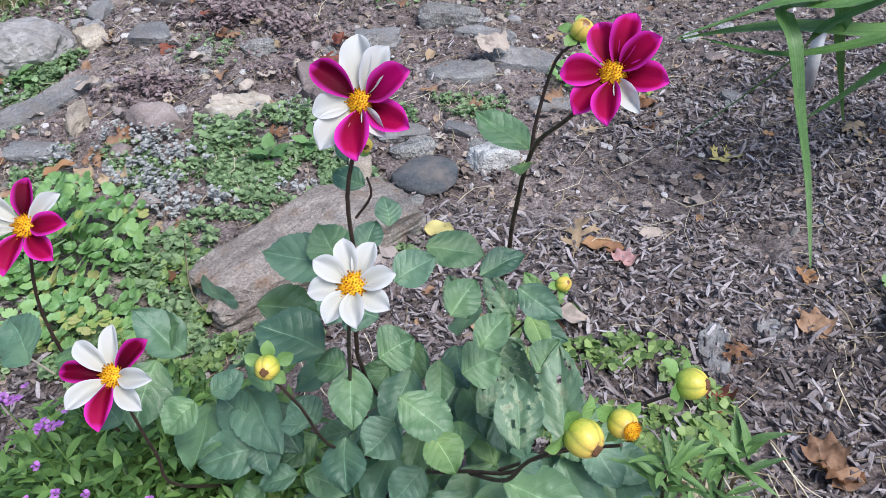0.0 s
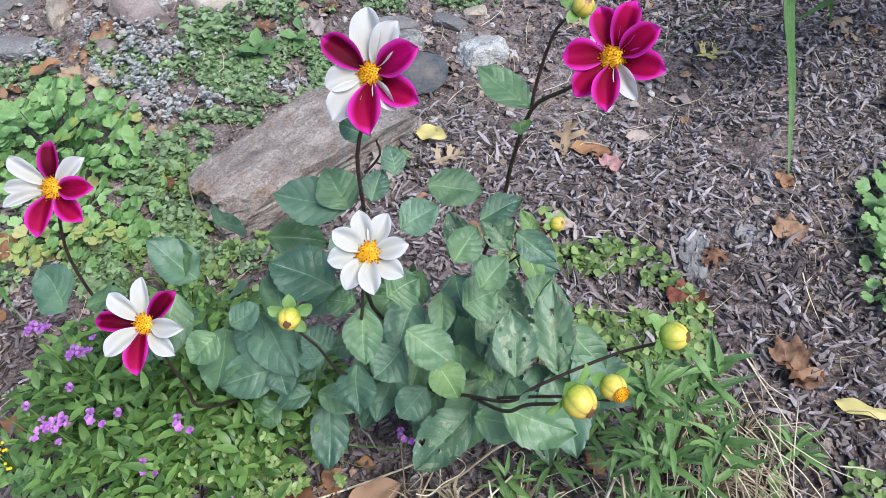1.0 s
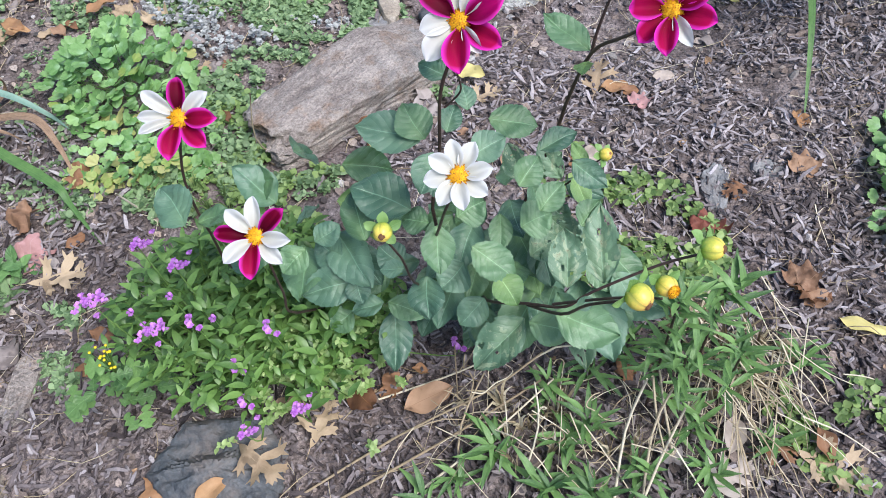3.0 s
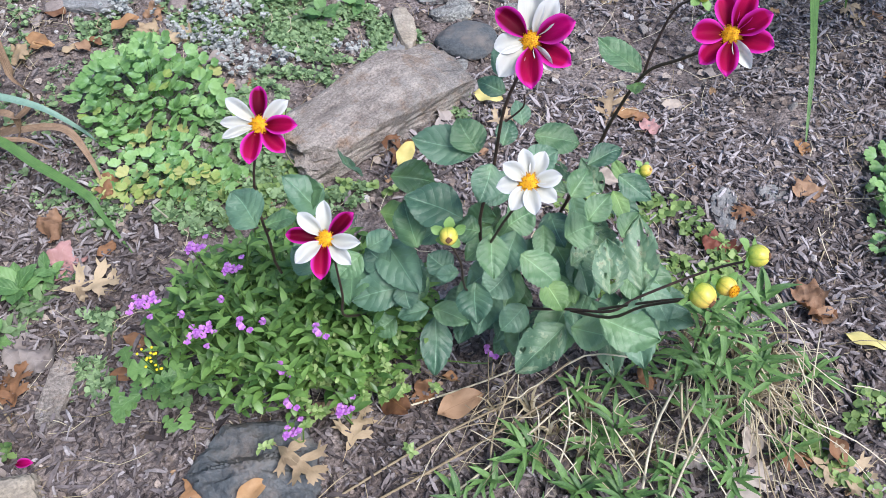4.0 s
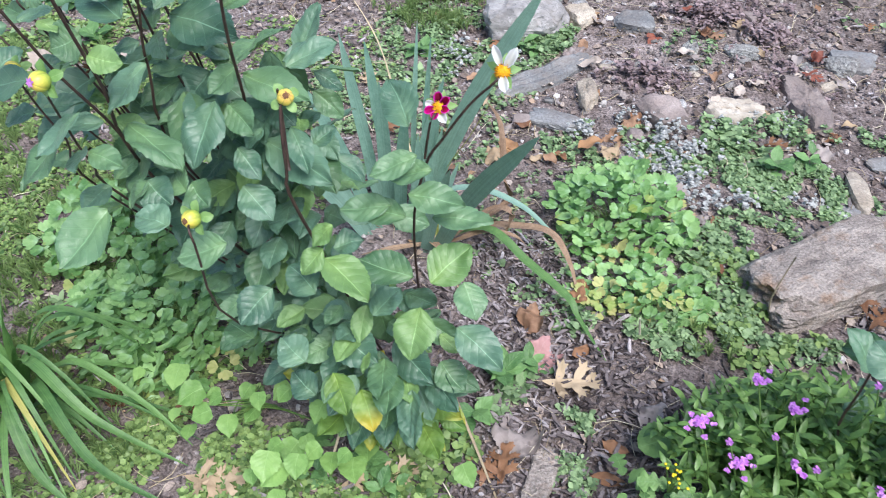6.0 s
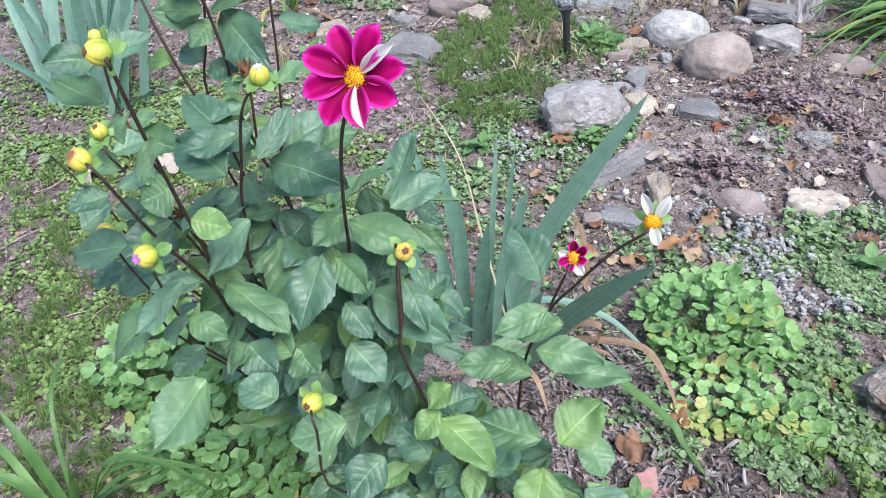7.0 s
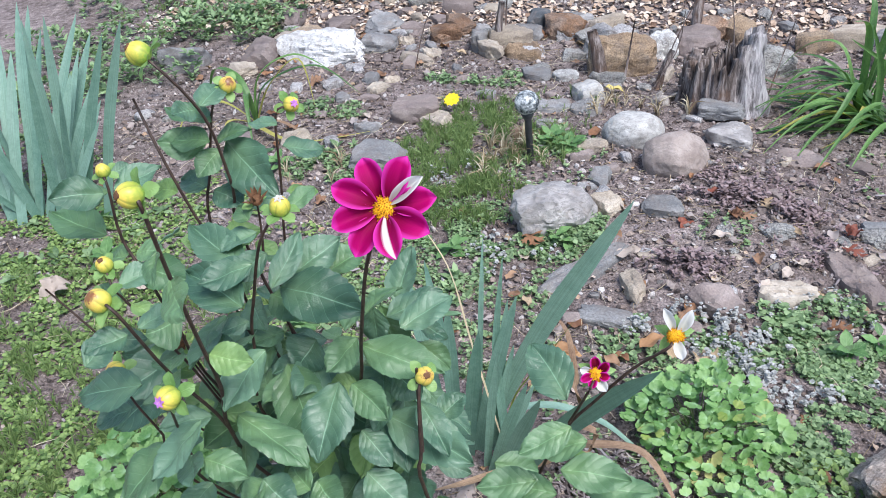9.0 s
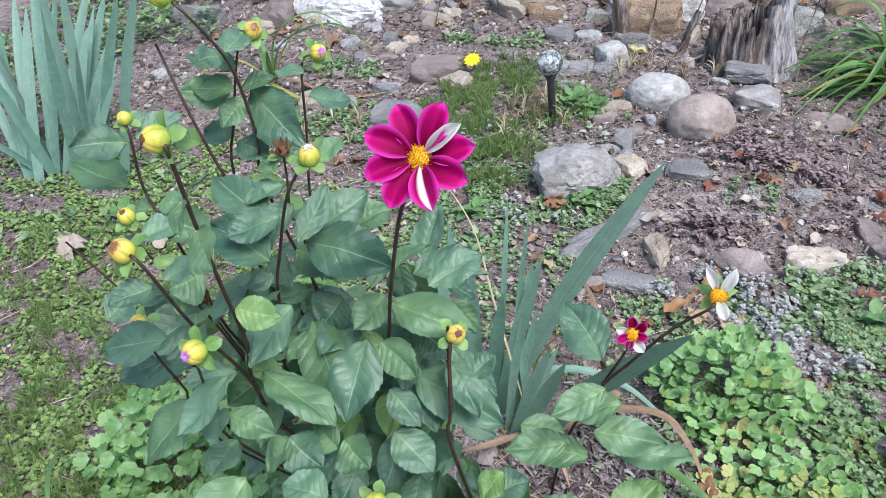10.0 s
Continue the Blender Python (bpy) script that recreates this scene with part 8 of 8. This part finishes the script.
fallen.k = 0
OT, BT = "tan lobed oak leaf lying on the ground", "brown curled dry leaf on the ground"
fallen(-.76, .82, .12, 20, "oak", OAKTAN, OT)
fallen(-.88, .95, .085, 35, "wide", BROWNLEAF, "rust-brown crumpled dry leaf on the mulch", .01)
fallen(-.77, .91, .05, 60, "oval", RUST, BT)
fallen(-.83, .87, .085, 30, "wide", PINKLEAF, "dull pink dry leaf on the mulch")
fallen(-.81, .67, .11, 70, "wide", GREYLEAF, "grey curled dry leaf on the mulch", .01)
fallen(-.82, .60, .10, 100, "oak", RUST, "brown oak leaf on the mulch")
fallen(-.64, .71, .055, -10, "oval", RUST, BT)
fallen(-.63, .64, .07, 10, "long", RUST, BT)
fallen(-.21, .58, .10, 80, "oak", OAKTAN, OT)
fallen(-.27, .60, .06, 20, "oval", OAKTAN, "pale dry leaf on the mulch")
fallen(-.15, .62, .085, -40, "oval", RUST, BT, .01)
fallen(-.04, .63, .09, 35, "oval", BROWNLEAF, BT, .02)
fallen(-.10, .65, .05, 0, "wide", RUST, BT)
fallen(-.28, .49, .11, -30, "oak", OAKTAN, "tan oak leaf resting on the dark stone", .035)
fallen(-.44, .45, .09, 50, "oak", ORANGE, "orange oak leaf beside the dark stone", .012)
fallen(-.35, .44, .06, 50, "oval", ORANGE, "orange-yellow leaf on the dark stone", .03)
fallen(-.06, .69, .035, 0, "oval", ORANGE, "small orange leaf on the mulch")
fallen(-.20, 1.15, .065, 70, "oval", YELLEAF, "pale yellow leaf caught in the plants", .07)
fallen(-.26, 1.25, .09, 100, "oak", RUST, "brown oak leaf at the slab", .03)
fallen(-.22, 1.22, .08, 60, "oak", RUST, BT, .01)
fallen(-.05, 1.42, .075, -20, "oval", YELLEAF, "buff-yellow leaf on the soil", .01)
fallen(-.01, 1.36, .08, 30, "oak", OAKTAN, OT)
fallen(-.12, 1.33, .09, 10, "wide", GREYLEAF, "mauve-grey dry leaf beside the slab", .01)
fallen(.60, .95, .075, 60, "wide", BROWNLEAF, "orange-brown leaf on the mulch", .012)
fallen(.60, .92, .085, 120, "wide", RUST, BT)
fallen(.45, 1.05, .085, 40, "wide", REDLEAF, "dull red leaf on the mulch", .008)
fallen(.69, .85, .09, -15, "long", YELLEAF, "yellow-ochre leaf on the mulch", .01)
fallen(.60, .59, .12, -20, "oak", OAKTAN, OT)
fallen(.59, .62, .06, -70, "oval", RUST, "glossy rust-brown leaf on an oak leaf", .02)
fallen(.44, .56, .11, 40, "oak", PALELEAF, "pale pinkish oak leaf on the mulch")
fallen(.52, .61, .075, 10, "oak", RUST, "brown oak leaf on the mulch", .008)
fallen(.45, .63, .07, 80, "oval", PALELEAF, "pale dry leaf on the mulch", .01)
fallen(.32, 1.38, .055, 60, "wide", PINKLEAF, "pale pink leaf on the mulch", .008)
fallen(.27, 1.41, .075, 10, "oval", ORANGE, "orange-brown leaf on the mulch", .008)
fallen(0.231, 1.435, .10, 80, "oak", OAKTAN, OT)
fallen(0.372, 1.461, .05, 10, "oval", PALELEAF, "small pale leaf on the mulch", .008)
fallen(0.569, 1.820, .10, 30, "oak", YELLEAF, "straw-yellow oak leaf on the mulch")
fallen(.86, 1.85, .11, -60, "oak", OAKTAN, OT)
fallen(.65, 1.35, .045, 30, "wide", ORANGE, "small orange-tan leaf on the mulch", .006)
fallen(0.675, 1.887, .04, 10, "oval", ORANGE, "small orange-tan leaf on the mulch")
fallen(.22, 1.19, .07, 0, "oval", PALELEAF, "pinkish white dry leaf near a bud", .02)
fallen(-0.026, 2.275, .12, 120, "wide", PALELEAF, "pale pink curled leaf on the slate", .05)
fallen(-.63, 1.40, .09, 10, "oak", OAKTAN, OT)
fallen(-.69, 1.47, .07, 20, "oval", GREYLEAF, "mauve-grey dry leaf on the soil", .02)
fallen(-1.17, 1.52, .07, -15, "oval", ORANGE, "orange leaf on the soil", .008)
fallen(-.96, 1.58, .08, 50, "oval", ORANGE, "orange leaf on the soil", .02)
fallen(-1.27, .36, .09, 30, "oak", OAKTAN, OT)
fallen(-1.30, .35, .11, 10, "oak", OAKTAN, OT)
fallen(-.99, .50, .09, 40, "oak", OAKTAN, OT)
fallen(-.85, .58, .08, 100, "oak", RUST, BT)
fallen(-.96, .64, .08, 20, "wide", RUST, BT)
fallen(-.91, .41, .10, 60, "wide", BROWNLEAF, "large tan-brown curled leaf on the mulch", .012)
fallen(-1.06, .38, .085, -25, "oval", PALELEAF, "pale mauve leaf on the mulch", .008)
fallen(-1.39, 2.0, .11, -60, "oak", RUST, BT, .01)
fallen(-.94, 2.2, .055, 20, "wide", REDLEAF, "dark red leaf on bare soil")
fallen(-0.454, 2.295, .06, 10, "wide", REDLEAF, "bright red leaf on bare soil", .02)
fallen(-1.09, 1.98, .08, 20, "oval", PALELEAF, "pale dry leaf on bare soil", .01)
fallen(-1.15, 1.50, .06, 30, "oval", ORANGE, "orange leaf on the soil", .01)
fallen(-2.73, 1.39, .11, 10, "wide", PALELEAF, "pinkish white leaf on the weeds", .03)
fallen(-2.49, 1.51, .10, 80, "wide", PALELEAF, "pinkish white leaf on the weeds", .03)
fallen(-1.34, 3.14, .08, 20, "oval", YELLEAF, "yellow leaf among the cobbles", .02)
fallen(-1.5, 1.5, .09, 30, "oak", RUST, BT)
fallen(-1.7, 1.7, .09, 130, "oak", OAKTAN, OT)
fallen(-1.59, .46, .09, 30, "wide", RUST, BT)
fallen(-1.45, .47, .09, 70, "long", RUST, BT)
fallen(-0.511, 1.811, .07, 10, "oak", RUST, BT)
fallen(-0.624, 1.740, .07, 70, "oak", RUST, BT)
fallen(-0.366, 1.923, .07, 30, "oak", RUST, BT)
fallen(-0.463, 2.179, .08, -30, "oak", REDLEAF, "dark red oak leaf on bare soil", .02)
fallen(-.88, 2.37, .05, 40, "oval", REDLEAF, "dark red leaf on bare soil", .01)
fallen(-.71, 2.35, .08, 100, "oak", OAKTAN, OT)
fallen(-.96, 2.62, .06, 80, "oak", YELLEAF, "yellow-tan oak leaf on bare soil", .01)
rr = random.Random(95)
LITTER = [OAKTAN, RUST, BROWNLEAF, PALELEAF, GREYLEAF, GREYLEAF, BROWNLEAF]
for k in range(260):
    if k < 110 or k >= 190:
        x, y = rr.uniform(-3.4, 0.6), rr.uniform(2.0, 4.1)
    elif k < 150:
        x, y = rr.uniform(-1.3, 1.4), rr.uniform(1.4, 2.4)
    else:
        x, y = rr.uniform(-1.4, 1.1), rr.uniform(0.2, 1.3)
    if blob_density(x, y, [(-1.75, 2.6, 0.3, 0.4), (-0.8, 1.3, .2, .2), (-.3, 1.32, .25, .2)]) > 0:
        continue
    fallen(x, y, rr.uniform(0.03, 0.08), rr.uniform(0, 360), rr.choice(("oak", "oval", "wide", "oval")), LITTER[k % 7], "small dry autumn leaf on the ground")
for k in range(60):
    x, y = rr.uniform(-1.5, -0.5), rr.uniform(1.2, 2.3)
    if blob_density(x, y, [(-0.8, 1.3, .2, .2), (-.3, 1.32, .25, .2)]) > 0:
        continue
    fallen(x, y, rr.uniform(0.03, 0.07), rr.uniform(0, 360), rr.choice(("oak", "oval", "wide", "oval")), (RUST, BROWNLEAF, PALELEAF, GREYLEAF, OAKTAN)[k % 5], "small dry autumn leaf on the ground")
s = Soup()
LF = [blade_shape(1, 0.6, ovate, 4, 2, 0.3, 0.2, seed=k) for k in range(3)]
for k in range(15000):
    x = rr.uniform(-4.2, 1.6)
    y = 4.0 + 3.0 * rr.random() ** 1.5 + 0.1 * x * rr.random()
    q = rr.uniform(0.018, 0.055)
    s.add(LF[k % 3], Matrix.Translation((x, y, gz(x, y) + 0.01)) @ Euler((rr.gauss(0, .35), rr.gauss(0, .35), rr.uniform(0, 6.3))).to_matrix().to_4x4() @ Matrix.Scale(q, 4))
# Sunlight on this litter is put into its colours, paler than the leaves.
LITTER_SUNLIT = scatter_mat("leaf_litter", [(0.0, (0.22, 0.14, 0.10)), (0.5, (0.46, 0.35, 0.27)), (1.0, (0.72, 0.62, 0.53))], 0.7)
tagged(new("leaf_litter", s.mesh("leaf_litter", LITTER_SUNLIT)), "deep litter of dry autumn leaves behind the bed", "leaf litter", kind="stuff")
pm = Matrix.Translation((-.765, .46, gz(-.765, .46) + .012)) @ Euler((0.2, 0.3, -1.4)).to_matrix().to_4x4() @ Matrix.Diagonal((.016, .032, .032, 1))
ob = new("fallen_petal", PETAL_MESH["b"][0])
ob.matrix_world = pm
tagged(ob, "fallen magenta petal lying on the mulch", "petal")

# ---- stump ----
def stump_shape(seed, R, H):
    rr = random.Random(seed)
    n, rows = 120, 26
    A = np.zeros((2 * rows, n + 1, 3))
    UV = np.zeros((2 * rows, n + 1, 2))
    for j in range(n + 1):
        a = 2 * math.pi * (j % n) / n
        c, sn = math.cos(a), math.sin(a)
        top = H * (0.70 + 0.16 * c + 0.20 * noise.noise((c * 2.2, sn * 2.2, 1.0)) + 0.26 * noise.noise((c * 7, sn * 7, 3.0)) + 0.14 * noise.noise((c * 16, sn * 16, 5.0)) + 0.32 * max(0.0, math.cos(a + 0.35)) ** 14)
        for i in range(rows):
            t = i / (rows - 1)
            z = top * t
            r = R * (0.99 + 0.22 * (1 - t) ** 2 - 0.10 * t + 0.14 * noise.noise((c * 3, sn * 3, z * 2)) + 0.16 * noise.noise((c * 11, sn * 11, z * 4)) + 0.10 * noise.noise((c * 25, sn * 25, z * 12)))
            A[i, j] = (r * c, r * sn * 0.85, z)
            A[2 * rows - 1 - i, j] = (r * c * 0.72, r * sn * 0.85 * 0.72, z * 0.96 if i == rows - 1 else z * 0.75)
            UV[i, j] = (j / n, t)
            UV[2 * rows - 1 - i, j] = (j / n, t)
    return grid_shape(A, UV)


def wood_mat():
    m, b = blank("weathered_wood", 0.9, 0.2)
    st = node(m, "ShaderNodeMapping", Vector=coords(m), Scale=(1.0, 1.0, 0.12))
    g = noise_of(m, st.outputs[0], 55.0, 6.0, 0.7)
    big = noise_of(m, coords(m), 7.0, 3.0)
    col = ramp(m, g, [(0.36, (0.035, 0.028, 0.026)), (0.50, (0.17, 0.138, 0.13)), (0.63, (0.37, 0.33, 0.325))])
    col = mix(m, ramp(m, big, [(0.5, (0, 0, 0)), (0.65, (0.7, 0.7, 0.7))]), col, (0.16, 0.09, 0.06))
    side = node(m, "ShaderNodeSeparateXYZ", Vector=coords(m)).outputs[0]
    bleached = ramp(m, calc(m, 'ADD', side, calc(m, 'MULTIPLY', big, 0.1)), [(0.09, (0, 0, 0)), (0.15, (0.8, 0.8, 0.8))])
    col = mix(m, bleached, col, ramp(m, g, [(0.36, (0.10, 0.10, 0.11)), (0.5, (0.40, 0.39, 0.42)), (0.62, (0.62, 0.61, 0.64))]))
    join(m, col, b.inputs["Base Color"])
    bump(m, b, g, 1.0, 0.015)
    return m


WOOD = wood_mat()
FUNGUS = plain("bracket_fungus", (0.16, 0.13, 0.115), (0.48, 0.44, 0.40), 0.8, 90.0)
stump = thing("tree_stump", -0.92, 3.08, gz(-0.92, 3.08) - 0.02, "weathered grey jagged tree stump with hollow broken top", "stump")
part("trunk", one(stump_shape(3, 0.145, 0.29), "trunk", WOOD), stump, Matrix.Translation((-0.92, 3.10, gz(-0.92, 3.08) - 0.02)))
for k, (x, y, z, q) in enumerate(((-1.05, 3.12, .09, .02), (-1.04, 3.13, .11, .017), (-1.07, 3.13, .05, .024), (-1.10, 3.12, .015, .03), (-1.16, 3.1, .012, .035), (-1.13, 3.06, .01, .03))):
    part("bracket_fungus", one((SPHERES[3][0] * np.array((q, q * 0.8, q * 0.25)), SPHERES[3][1], SPHERES[3][0][:, :2]), "bracket_fungus", FUNGUS), stump, Matrix.Translation((x, y, z + gz(x, y))) @ Euler((0.3, 0.2 * k, k)).to_matrix().to_4x4(), "pale layered bracket fungus")
for x, y, tx, ty, h, r in ((-1.43, 3.33, -0.05, 0.02, 0.20, 0.030), (-1.09, 3.80, 0.01, 0.03, 0.24, 0.026), (-1.99, 3.60, 0.03, 0.02, 0.22, 0.020), (-1.18, 3.22, 0.05, 0.05, 0.15, 0.016)):
    z = gz(x, y)
    ob = new("dead_stub", one(tube_shape([(x, y, z - 0.02), (x + tx * 0.4, y + ty * 0.5, z + h * 0.5), (x + tx, y + ty, z + h)], r * 1.15, r * 0.7, 11, 4), "dead_stub", WOOD))
    tagged(ob, "short weathered grey dead stub among the rocks", "stub", "dead stubs")
for k, pts in enumerate((((-1.33, 3.33, 0), (-1.30, 3.36, .25)), ((-1.18, 3.2, 0), (-1.12, 3.25, .2), (-1.02, 3.3, .42)), ((-.8, 3.1, 0), (-.78, 3.12, .3), (-.72, 3.16, .62)), ((-.88, 3.12, .02), (-.9, 3.2, .3), (-.97, 3.3, .62)), ((-.75, 3.2, 0), (-.68, 3.3, .3)), ((-1.22, 3.02, 0), (-1.1, 3.1, .2), (-1.08, 3.15, .35)), ((-1.98, 3.7, 0), (-1.96, 3.72, .28)), ((-2.3, 3.3, 0), (-2.25, 3.35, .2), (-2.2, 3.5, .36)))):
    ob = new("dry_twig", one(tube_shape([(x, y, z + gz(x, y)) for x, y, z in pts], 0.006 if k in (0, 6) else 0.003, 0.002, 6, 3), "dry_twig", WOOD))
    tagged(ob, "bare grey twig standing in the rock border", "twig", "dry twigs")

# ---- garden light ----
def lathe(rows, n=28):
    A = np.array([[(r * math.cos(2 * math.pi * j / n), r * math.sin(2 * math.pi * j / n), z) for j in range(n + 1)] for r, z in rows])
    UV = np.array([[(j / n, i / len(rows)) for j in range(n + 1)] for i in range(len(rows))])
    return grid_shape(A, UV)


STAKE = plain("dark_plastic", (0.035, 0.038, 0.042), (0.06, 0.064, 0.07), 0.5, 30.0)
def mottled_glass():
    m, b = blank("mottled_glass", 0.18, 0.6)
    v = node(m, "ShaderNodeTexNoise", Vector=coords(m), Scale=38.0, Detail=6.0, Roughness=0.75).outputs[0]
    join(m, ramp(m, v, [(0.42, (0.05, 0.06, 0.07)), (0.52, (0.30, 0.33, 0.35)), (0.64, (0.72, 0.74, 0.76))]), b.inputs["Base Color"])
    bump(m, b, v, 0.4, 0.004)
    return m


lz = gz(-1.522, 2.49)
lamp = thing("garden_light", -1.522, 2.49, lz, "solar garden light with mottled glass globe on a dark stake", "garden light")
part("stake", one(lathe([(0.001, 0), (0.012, 0.01), (0.013, 0.173), (0.016, 0.178), (0.024, 0.195), (0.024, 0.199), (0.001, 0.20)]), "stake", STAKE), lamp, Matrix.Translation((-1.522, 2.49, lz - 0.01)) @ Euler((0.02, -0.03, 0)).to_matrix().to_4x4())
part("globe", one(lathe([(0.001, 0.19)] + [(0.044 * math.sin(math.pi * k / 14) * (1 if k > 5 else 0.92 + 0.016 * k), 0.235 - 0.044 * math.cos(math.pi * k / 14)) for k in range(1, 14)] + [(0.001, 0.279)]), "globe", mottled_glass()), lamp, Matrix.Translation((-1.522, 2.49, lz - 0.01)) @ Euler((0.02, -0.03, 0)).to_matrix().to_4x4(), "mottled grey and white glass globe")

# ---- plant label on a stake ----
POST = plain("pale_metal", (0.46, 0.46, 0.48), (0.62, 0.62, 0.64), 0.45, 25.0, 0.5, 0.3)
SIGN = plain("dark_green_plate", (0.02, 0.035, 0.035), (0.035, 0.05, 0.05), 0.4, 30.0)
PAPER = plain("label_paper", (0.70, 0.72, 0.75), (0.78, 0.79, 0.80), 0.6, 60.0)
INK = plain("ink", (0.12, 0.12, 0.14), (0.18, 0.18, 0.20), 0.6, 60.0)


def box_shape(sx, sy, sz, b=0.08):
    bm = bmesh.new()
    bmesh.ops.create_cube(bm, size=1.0, matrix=Matrix.Diagonal((sx, sy, sz, 1)))
    bmesh.ops.bevel(bm, geom=bm.edges[:], offset=min(sx, sy, sz) * b, segments=2, affect='EDGES')
    bm.verts.index_update()
    v = np.array([q.co[:] for q in bm.verts])
    f = [tuple(q.index for q in p.verts) for p in bm.faces]
    bm.free()
    return v, f, v[:, :2]


pz = gz(0.79, 2.07)
label_post = thing("plant_label", 0.79, 2.07, pz, "dark plant label plate on a pale metal stake", "plant label")
part("stake", one(lathe([(0.001, -0.01), (0.015, -0.01), (0.015, 0.17), (0.001, 0.171)]), "stake", POST), label_post, Matrix.Translation((0.79, 2.07, pz)))
tilt = Matrix.Translation((0.775, 2.055, pz + 0.19)) @ Euler((-0.6, 0, 0.05)).to_matrix().to_4x4()
plate = part("plate", one(box_shape(0.12, 0.09, 0.006, 0.3), "plate", SIGN), label_post, tilt)
sub("paper", one(box_shape(0.055, 0.03, 0.0012), "paper", PAPER), plate, Matrix.Translation((0.02, -0.015, 0.0042)), "white paper with small grey writing")
for k in range(3):
    sub("writing_bar", one(box_shape(0.04 - 0.006 * k, 0.0035, 0.0005), "writing_bar", INK), plate, Matrix.Translation((0.02, -0.007 - 0.008 * k, 0.0052)))

# ---- yellow flower in the rock garden ----
yf = thing("yellow_flower", -1.95, 2.86, gz(-1.95, 2.86), "single yellow wild flower in the rock garden", "flower")
part("stem", one(tube_shape([(-1.95, 2.86, gz(-1.95, 2.86)), (-1.95, 2.85, gz(-1.95, 2.86) + 0.06)], 0.0025, 0.002, 5, 1), "stem", STEM_G), yf)
part("petals", one(merge(*[moved(blade_shape(0.036, 0.02, roundish, 5, 2, 0.2, 0.1, seed=k), Euler((0.2, 0, 0.57 * k)).to_matrix().to_4x4()) for k in range(11)]), "petals", YELLOW), yf, Matrix.Translation((-1.95, 2.85, gz(-1.95, 2.86) + 0.06)) @ Euler((0.5, 0, 0)).to_matrix().to_4x4())
